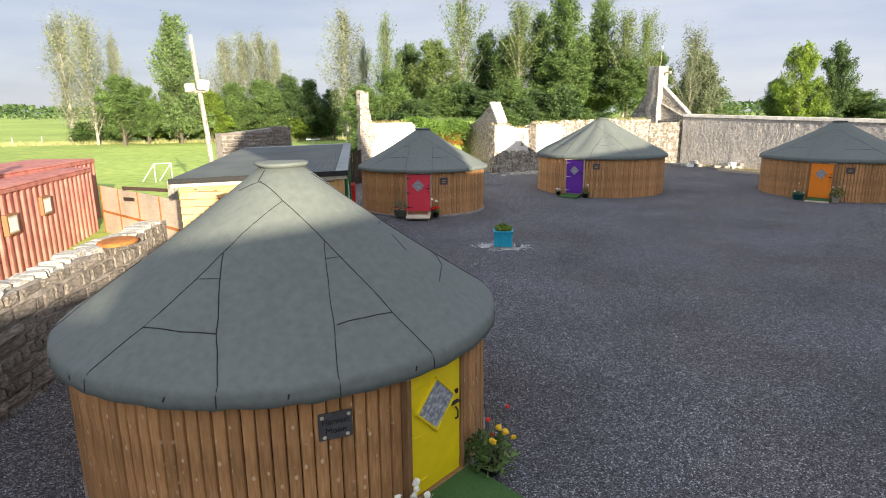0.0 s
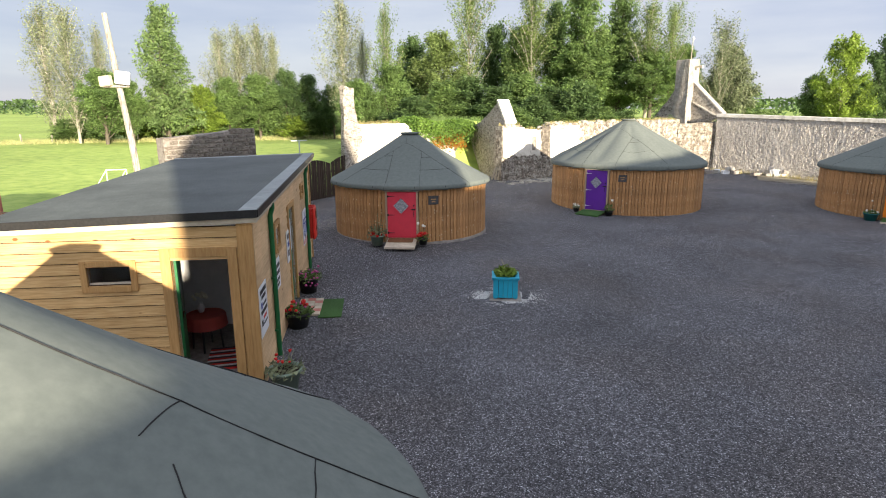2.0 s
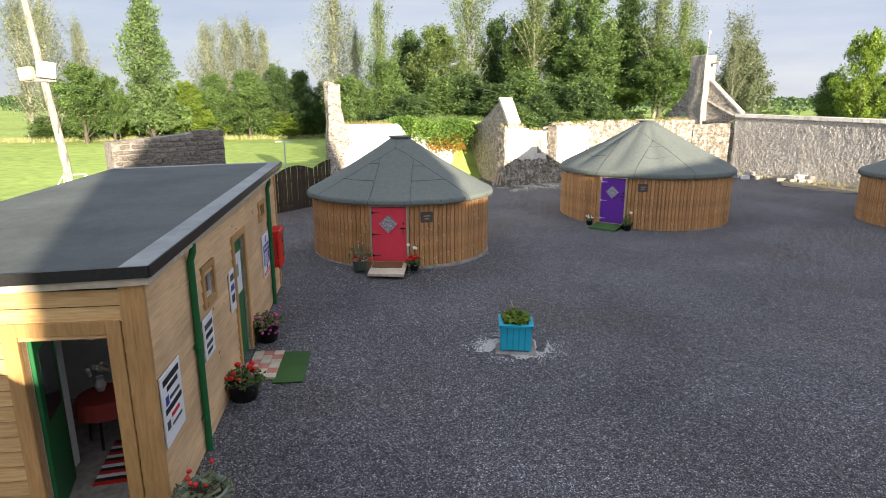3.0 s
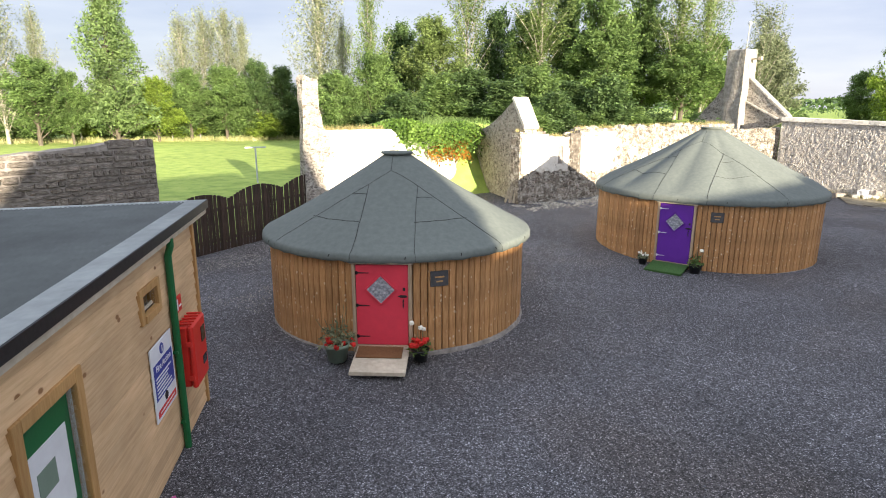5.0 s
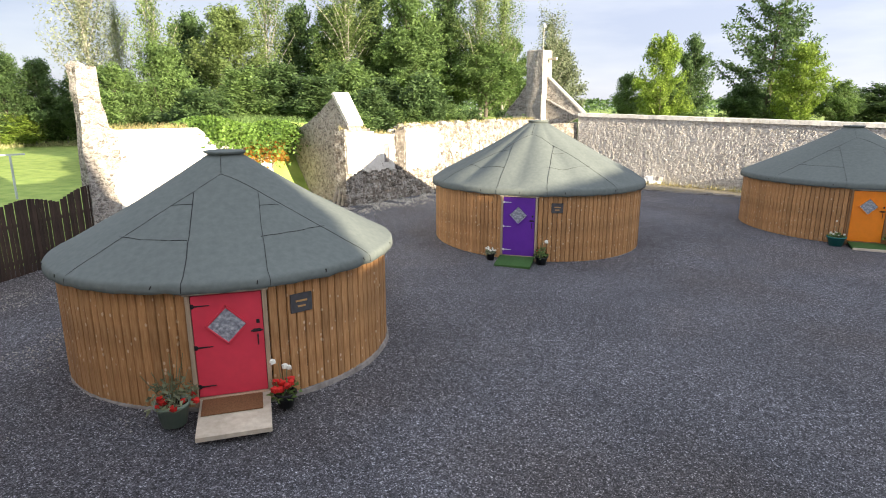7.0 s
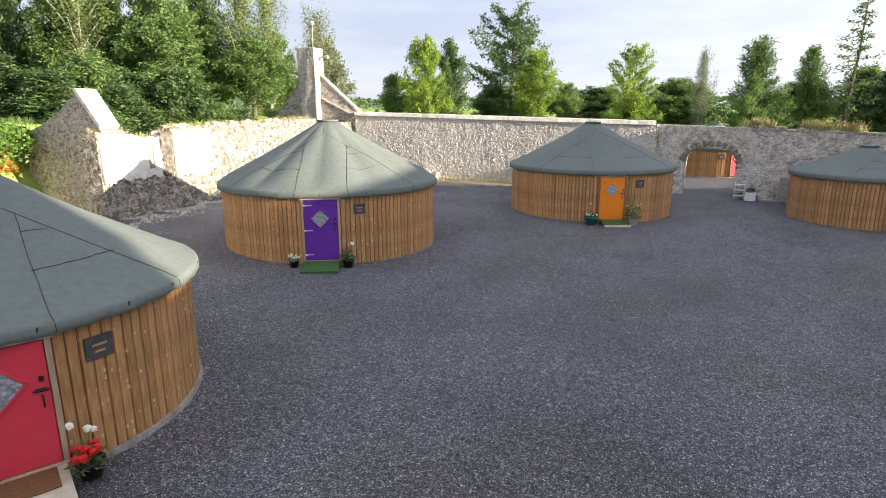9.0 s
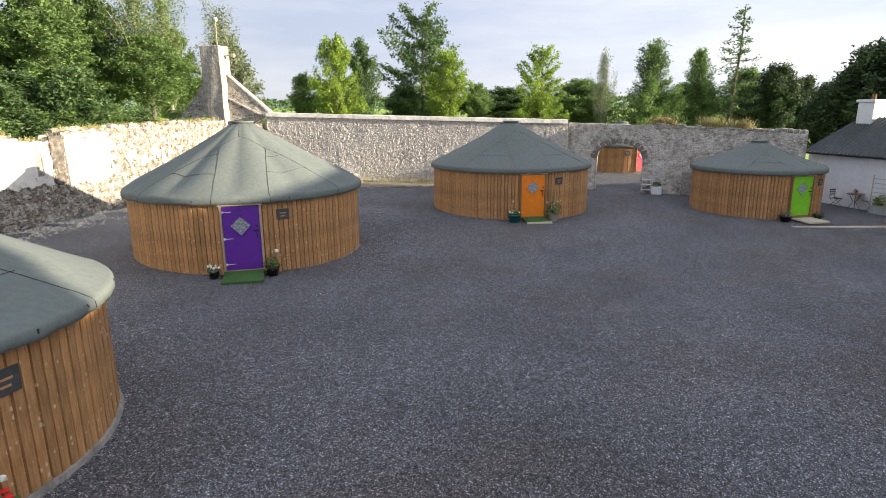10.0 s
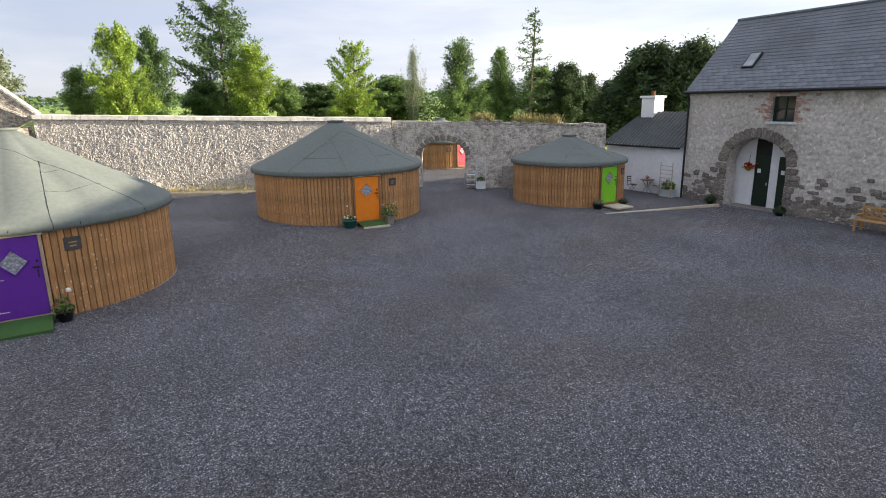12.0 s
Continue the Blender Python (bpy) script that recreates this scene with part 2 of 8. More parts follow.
MORTAR = mat("lime_mortar", [(0.19, 0.17, 0.15), (0.36, 0.33, 0.3)], scale=7, detail=8, rough=0.95, bump=0.8, bscale=16, cscale=0.7, bdist=0.03)
LIME = mat("old_limewash", [(0.5, 0.47, 0.4), (0.72, 0.69, 0.62), (0.8, 0.78, 0.72)], scale=3.5, detail=9, rough=0.9, bump=0.6, bscale=8, cscale=0.5, cmul=(0.8, 1.08), bdist=0.03)

LICHEN = mat("lichened_stone", [(0.22, 0.2, 0.17), (0.42, 0.4, 0.35), (0.62, 0.6, 0.53)], scale=7, detail=9, rough=0.92, bump=0.8, bscale=9, rnd=0.2, cscale=1.5, cmul=(0.8, 1.15), bdist=0.03)


def patched(name, under, over, scale, lo, hi):
    """One surface showing through another in patches."""
    m = under.copy()
    m.name = name
    n, l = m.node_tree.nodes, m.node_tree.links
    p = n["Principled BSDF"]
    old = p.inputs["Base Color"].links[0].from_socket
    tc = n["Texture Coordinate"]
    no, rp, mx, n3 = n.new("ShaderNodeTexNoise"), n.new("ShaderNodeValToRGB"), n.new("ShaderNodeMixRGB"), n.new("ShaderNodeTexNoise")
    no.inputs["Scale"].default_value, no.inputs["Detail"].default_value, no.inputs["Roughness"].default_value = scale, 9, 0.68
    n3.inputs["Scale"].default_value, n3.inputs["Detail"].default_value = 6.0, 8
    rp.color_ramp.elements[0].position, rp.color_ramp.elements[1].position = lo, hi
    r2 = n.new("ShaderNodeValToRGB")
    for e, c in zip(r2.color_ramp.elements, over):
        e.color = (*c, 1)
    r2.color_ramp.elements[0].position, r2.color_ramp.elements[1].position = 0.35, 0.65
    l.new(tc.outputs["Object"], no.inputs["Vector"])
    l.new(tc.outputs["Object"], n3.inputs["Vector"])
    l.new(no.outputs["Fac"], rp.inputs[0])
    l.new(n3.outputs["Fac"], r2.inputs[0])
    l.new(rp.outputs[0], mx.inputs[0])
    l.new(old, mx.inputs[1])
    l.new(r2.outputs[0], mx.inputs[2])
    l.new(mx.outputs[0], p.inputs["Base Color"])
    return m


def rubble_mat(name, stones, mortar, scale, joint=0.06, bdist=0.05, wash=None, vary=0.5, fade=0.1):
    """Rubble masonry: stones of differing colour between sunken joints; wash lays a worn lime coat over part of it."""
    m = mat(name, stones, scale=11, detail=8, rough=0.95, bump=0.9, bscale=22, cscale=0.6, cmul=(0.75, 1.2), bdist=0.03)
    n, l = m.node_tree.nodes, m.node_tree.links
    p, tc = n["Principled BSDF"], n["Texture Coordinate"]
    grain = p.inputs["Base Color"].links[0].from_socket
    mp, w, wm = n.new("ShaderNodeMapping"), n.new("ShaderNodeTexNoise"), n.new("ShaderNodeMixRGB")
    mp.inputs["Scale"].default_value = (1.0, 1.0, 1.6)
    w.inputs["Scale"].default_value, w.inputs["Detail"].default_value = 5.0, 5
    wm.blend_type = "ADD"
    wm.inputs[0].default_value = 0.16
    l.new(tc.outputs["Object"], mp.inputs[0])
    l.new(tc.outputs["Object"], w.inputs["Vector"])
    l.new(mp.outputs[0], wm.inputs[1])
    l.new(w.outputs["Color"], wm.inputs[2])
    v, e = n.new("ShaderNodeTexVoronoi"), n.new("ShaderNodeTexVoronoi")
    e.feature = "DISTANCE_TO_EDGE"
    for q in (v, e):
        q.inputs["Scale"].default_value = scale
        l.new(wm.outputs[0], q.inputs["Vector"])
    sp, lo, sc = n.new("ShaderNodeSeparateColor"), n.new("ShaderNodeMapRange"), n.new("ShaderNodeVectorMath")
    l.new(v.outputs["Color"], sp.inputs[0])
    lo.inputs[3].default_value, lo.inputs[4].default_value = 1 - vary, 1 + vary
    l.new(sp.outputs[0], lo.inputs[0])
    sc.operation = "SCALE"
    l.new(grain, sc.inputs[0])
    l.new(lo.outputs[0], sc.inputs["Scale"])
    jr, jm = n.new("ShaderNodeMapRange"), n.new("ShaderNodeMixRGB")
    jr.inputs[1].default_value, jr.inputs[2].default_value, jr.inputs[3].default_value, jr.inputs[4].default_value = joint * 0.5, joint * 1.6, 1.0, 0.0
    l.new(e.outputs["Distance"], jr.inputs[0])
    l.new(jr.outputs[0], jm.inputs[0])
    l.new(sc.outputs[0], jm.inputs[1])
    jm.inputs[2].default_value = (*mortar, 1)
    col = jm.outputs[0]
    if wash:
        tone, part_of, amount = wash
        wn_, wr, wx = n.new("ShaderNodeTexNoise"), n.new("ShaderNodeMapRange"), n.new("ShaderNodeMixRGB")
        wn_.inputs["Scale"].default_value, wn_.inputs["Detail"].default_value, wn_.inputs["Roughness"].default_value = part_of, 9, 0.7
        wr.inputs[1].default_value, wr.inputs[2].default_value = amount, amount + fade
        l.new(tc.outputs["Object"], wn_.inputs["Vector"])
        l.new(wn_.outputs["Fac"], wr.inputs[0])
        l.new(wr.outputs[0], wx.inputs[0])
        l.new(col, wx.inputs[1])
        wx.inputs[2].default_value = (*tone, 1)
        col = wx.outputs[0]
    l.new(col, p.inputs["Base Color"])
    b, top = n.new("ShaderNodeBump"), n.new("ShaderNodeMapRange")
    top.inputs[1].default_value, top.inputs[2].default_value = 0.0, 0.25
    l.new(e.outputs["Distance"], top.inputs[0])
    b.inputs["Strength"].default_value, b.inputs["Distance"].default_value = 0.8, bdist
    l.new(top.outputs[0], b.inputs["Height"])
    l.new(p.inputs["Normal"].links[0].from_socket, b.inputs["Normal"])
    l.new(b.outputs[0], p.inputs["Normal"])
    return m


OLDRUBBLE = mat("dark_old_rubble", [(0.06, 0.05, 0.042), (0.13, 0.115, 0.098), (0.25, 0.225, 0.195)], scale=6, detail=9, rough=0.95, bump=0.9, bscale=7, cscale=0.8, cmul=(0.7, 1.2), bdist=0.05)
RUINLIME = rubble_mat("ruin_rubble", [(0.13, 0.11, 0.09), (0.22, 0.19, 0.155), (0.31, 0.275, 0.23)], (0.27, 0.24, 0.2), 4.6, 0.05, 0.05, ((0.5, 0.47, 0.41), 3.0, 0.48))
WESTLIME = patched("west_limewash", OLDRUBBLE, ((0.62, 0.59, 0.52), (0.8, 0.78, 0.72)), 1.4, 0.33, 0.4)
PLASTER = patched("flaking_lime_plaster", LIME, ((0.3, 0.27, 0.23), (0.46, 0.42, 0.37)), 3.2, 0.6, 0.64)
HARL = rubble_mat("harled_rubble", [(0.34, 0.3, 0.255), (0.53, 0.485, 0.43), (0.68, 0.64, 0.58)], (0.44, 0.4, 0.35), 7.5, 0.03, 0.045, ((0.74, 0.71, 0.66), 5.0, 0.4), 0.28, 0.25)
RUBBLEMIX = rubble_mat("bare_rubble", [(0.16, 0.14, 0.12), (0.28, 0.25, 0.215), (0.42, 0.385, 0.335)], (0.43, 0.395, 0.345), 6.2, 0.055, 0.03, ((0.5, 0.47, 0.41), 4.0, 0.5))
CHIMLIME = mat("weathered_chimney_render", [(0.22, 0.2, 0.17), (0.36, 0.33, 0.29), (0.5, 0.47, 0.42)], scale=4, detail=10, rough=0.95, bump=0.8, bscale=8, cscale=0.7, cmul=(0.7, 1.15), bdist=0.05)
GATEHARL = rubble_mat("brown_harled_rubble", [(0.24, 0.205, 0.165), (0.43, 0.385, 0.33), (0.6, 0.555, 0.49)], (0.36, 0.32, 0.265), 6.0, 0.035, 0.04, ((0.74, 0.7, 0.635), 2.2, 0.42), 0.35, 0.2)
DRYBED = mat("dry_weedy_soil", [(0.13, 0.11, 0.075), (0.24, 0.21, 0.15), (0.36, 0.33, 0.25)], scale=8, detail=8, rough=0.95, bump=0.8, bscale=14, bdist=0.04)
BARNWALL = mat("barn_limewash", [(0.38, 0.345, 0.3), (0.54, 0.5, 0.45), (0.68, 0.645, 0.59)], scale=7, detail=10, rough=0.95, bump=0.8, bscale=6, cscale=0.45, cmul=(0.78, 1.12), bdist=0.05)
BARNPATCH = patched("peeling_barn_wall", BARNWALL, ((0.26, 0.235, 0.205), (0.42, 0.385, 0.34)), 1.1, 0.56, 0.66)
BARNPATCH = patched("barn_wall_flakes", BARNPATCH, ((0.7, 0.675, 0.63), (0.8, 0.78, 0.74)), 5.0, 0.56, 0.64)
lumps(BARNPATCH, 3.2, 0.05)
BRICKRED = mat("old_brick", [(0.24, 0.12, 0.09), (0.4, 0.24, 0.19), (0.5, 0.38, 0.33)], scale=6, detail=8, rough=0.9, bump=0.6, bscale=9, rnd=0.25)
SLATE = mat("slate", [(0.11, 0.122, 0.142), (0.18, 0.194, 0.22)], scale=8, rough=0.5, bump=0.2, rnd=0.2, cscale=0.6)
TIN = mat("dark_corrugated_tin", [(0.038, 0.046, 0.046), (0.068, 0.077, 0.077)], scale=6, rough=0.5, cscale=1.0)
SHEETROOF = mat("grey_corrugated_sheet", [(0.078, 0.09, 0.088), (0.104, 0.118, 0.115)], scale=5, rough=0.55, cscale=0.7)
WHITE = mat("white_paint", [(0.72, 0.73, 0.74), (0.82, 0.83, 0.84)], scale=4, rough=0.7, bump=0.2, bscale=20, cscale=0.8, cmul=(0.93, 1.04))
RUST = mat("red_container_paint", [(0.33, 0.1, 0.08), (0.45, 0.17, 0.135), (0.54, 0.25, 0.2)], scale=2.5, detail=8, rough=0.6, cscale=0.7, cmul=(0.8, 1.15), stretch=(1.5, 1.5, 0.6))
RUSTY = mat("rust", [(0.22, 0.07, 0.02), (0.45, 0.18, 0.04)], scale=6, rough=0.85)
PLY = mat("weathered_plywood", [(0.38, 0.31, 0.24), (0.48, 0.41, 0.33)], scale=4, rough=0.8, stretch=(1, 1, 3))
BLACK = mat("black_iron", [(0.012, 0.012, 0.013), (0.025, 0.025, 0.026)], scale=20, rough=0.5)
DARK = mat("dark_interior", [(0.03, 0.028, 0.026), (0.045, 0.042, 0.04)], scale=4, rough=0.9)
PLAQUE = mat("slate_plaque", [(0.055, 0.055, 0.058), (0.085, 0.085, 0.09)], scale=10, rough=0.6)
FLASH = mat("dull_grey_flashing", [(0.2, 0.225, 0.225), (0.27, 0.295, 0.295)], scale=6, rough=0.5, cscale=1.0)
LEADWHITE = mat("grey_flashing", [(0.42, 0.46, 0.48), (0.55, 0.59, 0.6)], scale=6, rough=0.5, cscale=1.0)
BARK = mat("bark", [(0.06, 0.048, 0.036), (0.16, 0.14, 0.11)], scale=8, rough=0.9, bump=0.5, stretch=(3, 3, 0.5))
BARK_PALE = mat("pale_bark", [(0.22, 0.2, 0.16), (0.45, 0.43, 0.37)], scale=5, rough=0.85, bump=0.3, stretch=(1, 1, 2.5))
SOIL = mat("soil", [(0.03, 0.022, 0.016), (0.06, 0.045, 0.032)], scale=20, rough=0.95, bump=0.6)
ASTRO = mat("green_mat", [(0.034, 0.085, 0.022), (0.058, 0.13, 0.036)], scale=40, rough=0.95, bump=0.5, bscale=90)
COIR = mat("coir_mat", [(0.13, 0.06, 0.025), (0.22, 0.11, 0.05)], scale=40, rough=0.95, bump=0.5, bscale=90)


def paint(name, c, rough=0.45):
    return mat(name, [tuple(v * 0.9 for v in c), c], scale=5, rough=rough, bump=0.08, bscale=30, cscale=1.2, cmul=(0.93, 1.05), spec=0.4)


YELLOW, RED, PURPLE = paint("yellow_paint", (0.8, 0.62, 0.01)), paint("red_paint", (0.7, 0.05, 0.085)), paint("purple_paint", (0.13, 0.025, 0.33))
ORANGE, LIMEGREEN = paint("orange_paint", (0.85, 0.24, 0.01)), paint("lime_green_paint", (0.22, 0.58, 0.03))
DKGREEN = paint("dark_green_paint", (0.009, 0.024, 0.014))
TEAL, GREEN, SIGNRED = paint("turquoise_paint", (0.02, 0.38, 0.55)), paint("green_paint", (0.012, 0.13, 0.04)), paint("red_plastic", (0.62, 0.03, 0.02))
SIGNBLUE, SIGNWHITE = paint("sign_blue", (0.03, 0.05, 0.3)), paint("sign_white", (0.75, 0.76, 0.78))
POTGREEN, POTBLACK, POTSTONE = paint("green_glaze", (0.2, 0.27, 0.21)), paint("black_plastic", (0.02, 0.02, 0.022)), paint("stone_pot", (0.3, 0.27, 0.22), 0.8)
L_DARK = leafmat("leaf_dark", (0.06, 0.11, 0.04), (0.12, 0.19, 0.066), 0.4, 0.4)
L_MID = leafmat("leaf_mid", (0.1, 0.17, 0.055), (0.19, 0.285, 0.09), 0.42, 0.4)
L_ALDER = leafmat("leaf_alder", (0.12, 0.19, 0.07), (0.21, 0.3, 0.11), 0.4, 0.35)
L_BRIGHT = leafmat("leaf_bright", (0.15, 0.235, 0.04), (0.28, 0.38, 0.065), 0.45, 0.4)
L_PALE = leafmat("leaf_pale", (0.185, 0.215, 0.125), (0.31, 0.34, 0.205), 0.4, 0.35)
L_GREY = leafmat("leaf_grey_green", (0.14, 0.175, 0.1), (0.24, 0.275, 0.165), 0.35, 0.4)
L_OLIVE = leafmat("leaf_olive", (0.115, 0.17, 0.055), (0.22, 0.29, 0.1), 0.42, 0.4)
L_YEW = leafmat("leaf_blackish", (0.04, 0.066, 0.03), (0.08, 0.12, 0.05), 0.2, 0.35)
L_IVY = leafmat("leaf_ivy", (0.075, 0.15, 0.03), (0.16, 0.26, 0.048), 0.35, 0.45)
L_RUST = leafmat("leaf_autumn", (0.25, 0.1, 0.015), (0.35, 0.2, 0.03), 0.3)
F_RED, F_PINK, F_WHITE, F_YEL = paint("petal_red", (0.6, 0.02, 0.015), 0.6), paint("petal_pink", (0.55, 0.1, 0.3), 0.6), paint("petal_white", (0.8, 0.78, 0.68), 0.6), paint("petal_yellow", (0.8, 0.5, 0.02), 0.6)


def glass_mat(name, c=(0.02, 0.025, 0.03), rough=0.08):
    m = mat(name, [c, tuple(v * 1.5 for v in c)], scale=2, rough=rough, spec=0.6)
    return m


GLASS = glass_mat("dark_window_glass")
CLEAR = glass_mat("clear_window_glass", (0.8, 0.85, 0.85), 0.03)
CLEAR.node_tree.nodes["Principled BSDF"].inputs["Transmission Weight"].default_value = 1.0
# pale base colour stands for the sky reflected in the roof window
SKYGLASS = glass_mat("sky_tinted_roof_glass", (0.22, 0.24, 0.26), 0.05)
LACE = mat("lace_curtain_glass", [(0.16, 0.17, 0.2), (0.3, 0.32, 0.35), (0.55, 0.57, 0.6)], scale=16, detail=2, rough=0.12, spec=0.6)

# ---- helpers for shapes ----


def ground_z(x, y):
    """The yard falls gently from the ruin to the barn, with a slight hollow before the ruin."""
    hollow = 0.19 * math.exp(-((x - 9.0) ** 2 + (y - 38.0) ** 2) / 72)
    return -0.357 - 0.0115 * min(max(x, -45), 45) + 0.017 * min(max(y, -20), 72) - hollow


def part(name, bm, material, parent=None, label="", m=None, smooth=False):
    me = bpy.data.meshes.new(name)
    if smooth:
        for f in bm.faces:
            f.smooth = True
    bm.to_mesh(me)
    bm.free()
    me.materials.append(material)
    return placed(name, me, parent, label, m)


def thing(name, label, category, m, group="", kind=""):
    return tagged(placed(name, None, None, "", m), label, category, group, kind)


def box(bm, x0, x1, y0, y1, z0, z1, m=None, bevel=0.0):
    r = bmesh.ops.create_cube(bm, size=1, matrix=Matrix.Translation(((x0 + x1) / 2, (y0 + y1) / 2, (z0 + z1) / 2)) @ Matrix.Diagonal((x1 - x0, y1 - y0, z1 - z0, 1)))
    vs = r["verts"]
    if bevel:
        es = list({e for v in vs for e in v.link_edges})
        bv = bmesh.ops.bevel(bm, geom=es, offset=bevel, segments=1, affect="EDGES")
        vs = list({v for f in bv["faces"] for v in f.verts} | {v for v in vs if v.is_valid})
    if m is not None:
        bmesh.ops.transform(bm, matrix=m, verts=vs)
    return vs


def boxed(x0, x1, y0, y1, z0, z1, bevel=0.0):
    bm = bmesh.new()
    box(bm, x0, x1, y0, y1, z0, z1, None, bevel)
    return bm


def tube(bm, pts, rad, seg=7, caps=True):
    """A round bar along points; rad a number or one per point."""
    rad = [rad] * len(pts) if not hasattr(rad, "__len__") else rad
    rings = []
    for i, p in enumerate(pts):
        p = Vector(p)
        d = (Vector(pts[min(i + 1, len(pts) - 1)]) - Vector(pts[max(i - 1, 0)])).normalized()
        a = d.orthogonal().normalized()
        b = d.cross(a)
        rings.append([bm.verts.new(p + (a * math.cos(6.2832 * k / seg) + b * math.sin(6.2832 * k / seg)) * rad[i]) for k in range(seg)])
    for r0, r1 in zip(rings, rings[1:]):
        # match the starting corner of both rings
        o = min(range(seg), key=lambda s: (r0[0].co - r1[s].co).length)
        for k in range(seg):
            bm.faces.new((r0[k], r0[(k + 1) % seg], r1[(k + 1 + o) % seg], r1[(k + o) % seg]))
    if caps:
        bm.faces.new(rings[0][::-1])
        bm.faces.new(rings[-1])


def lathe(bm, prof, seg=16, m=None):
    """Turns (radius, height) pairs round z."""
    rings = []
    for r, z in prof:
        rings.append([bm.verts.new((r * math.cos(6.2832 * k / seg), r * math.sin(6.2832 * k / seg), z)) for k in range(seg)])
    for r0, r1 in zip(rings, rings[1:]):
        for k in range(seg):
            bm.faces.new((r0[k], r0[(k + 1) % seg], r1[(k + 1) % seg], r1[k]))
    if prof[0][0] > 0:
        bm.faces.new(rings[0][::-1])
    if prof[-1][0] > 0:
        bm.faces.new(rings[-1])
    if m is not None:
        bmesh.ops.transform(bm, matrix=m, verts=[v for r in rings for v in r])


def prism(bm, pts, y0, y1):
    """A closed outline in x, z pushed from y0 to y1."""
    a = [bm.verts.new((x, y0, z)) for x, z in pts]
    b = [bm.verts.new((x, y1, z)) for x, z in pts]
    n = len(pts)
    bm.faces.new(a)
    bm.faces.new(b[::-1])
    for i in range(n):
        bm.faces.new((a[i], b[i], b[(i + 1) % n], a[(i + 1) % n]))
    bmesh.ops.recalc_face_normals(bm, faces=bm.faces)


def along(x0, y0, x1, y1, z=0.0):
    """A pose whose x axis runs from the first point to the second, y to its left."""
    return pose(x0, y0, z, 0, 0, math.degrees(math.atan2(y1 - y0, x1 - x0)))


def span(x0, y0, x1, y1):
    return math.hypot(x1 - x0, y1 - y0)


def rough_up(bm, amount, scale=1.0, seed=0.0, keep=None):
    for v in bm.verts:
        if keep and keep(v.co):
            continue
        v.co += Vector(noise.noise_vector(v.co * scale + Vector((seed, seed * 1.7, 3.1)))) * amount


def leaf_mesh(name, pts, size, rng, material, flat=0.3, aspect=0.55):
    """Many small pointed leaves, one triangle each, at the given points."""
    n = len(pts)
    pts = np.asarray(pts, dtype=float)
    d = rng.normal(size=(n, 3))
    d[:, 2] *= 0.6
    d /= np.linalg.norm(d, axis=1)[:, None]
    up = rng.normal(size=(n, 3)) * 0.7 + np.array((0, 0, flat))
    s = np.cross(d, up)
    s /= np.linalg.norm(s, axis=1)[:, None] + 1e-9
    nn = np.cross(s, d)
    L = size * rng.uniform(0.6, 1.35, n)[:, None]
    v = np.empty((n, 3, 3))
    v[:, 0] = pts - d * L * 0.45 + s * L * aspect * 0.5
    v[:, 1] = pts - d * L * 0.35 - s * L * aspect * 0.5 + nn * L * 0.1
    v[:, 2] = pts + d * L * 0.65
    tris = np.arange(3 * n).reshape(-1, 3)
    me = bpy.data.meshes.new(name)
    me.from_pydata(v.reshape(-1, 3).tolist(), [], tris.tolist())
    me.materials.append(material)
    return me

K = 0.84  # the plan below is drawn in units of 0.84 m


def placed(name, me, parent=None, label="", m=None):
    ob = new(name, me)
    if parent is not None:
        ob.parent = parent
        if m is not None:
            ob.matrix_basis = m
    else:
        ob.matrix_basis = Matrix.Scale(K, 4) @ (m if m is not None else Matrix())
    if label:
        ob["label"] = label
    return ob

# ---- ground ----
bm = bmesh.new()


def rise(x, y):
    """Far off, the land climbs slowly to the horizon."""
    return 0.018 * min(max(math.hypot(x, y) - 120, 0), 320)


xs = [-3000, -1200, -440, -330, -250, -180, -140] + list(range(-100, 101, 8)) + [140, 180, 250, 330, 440, 1200, 3000]
ys = [-3000, -1200, -400, -150, -80] + list(range(-56, 137, 8)) + [170, 210, 260, 330, 440, 700, 1200, 3000]
vs = {(i, j): bm.verts.new((x, y, ground_z(x, y) - 0.05 - 0.3 * math.exp(-((x - 9) ** 2 + (y - 38) ** 2) / 200) + rise(x, y))) for i, x in enumerate(xs) for j, y in enumerate(ys)}
for i in range(len(xs) - 1):
    for j in range(len(ys) - 1):
        bm.faces.new((vs[i, j], vs[i + 1, j], vs[i + 1, j + 1], vs[i, j + 1]))
ground = tagged(part("ground", bm, GRASS), "bright sunlit mown grass field reaching the horizon", "grass", kind="structure")
YARD = [(-7.0, -16), (-7.0, 10), (-7.6, 19.5), (-9.2, 30), (-11.5, 33), (-9.2, 36.3), (-6.0, 41.2), (-3, 44), (0, 56), (6, 54), (12, 54), (20.5, 56), (31.2, 40), (46, 52), (50, 34), (38, 27), (33, 22), (17, 2), (9, -8), (2, -16)]
bm = bmesh.new()
bm.faces.new([bm.verts.new((x, y, 0.0)) for x, y in YARD])
for k in range(-12, 52, 2):
    for axis, co in (((1, 0, 0), (k, 0, 0)), ((0, 1, 0), (0, k + 4, 0))):
        bmesh.ops.bisect_plane(bm, geom=bm.verts[:] + bm.edges[:] + bm.faces[:], plane_co=co, plane_no=axis)
for v in bm.verts:
    v.co.z = ground_z(v.co.x, v.co.y)
yard = tagged(part("yard", bm, GRAVEL), "dark blue-grey crushed gravel yard in shade", "gravel", kind="structure")

# ---- round huts ----


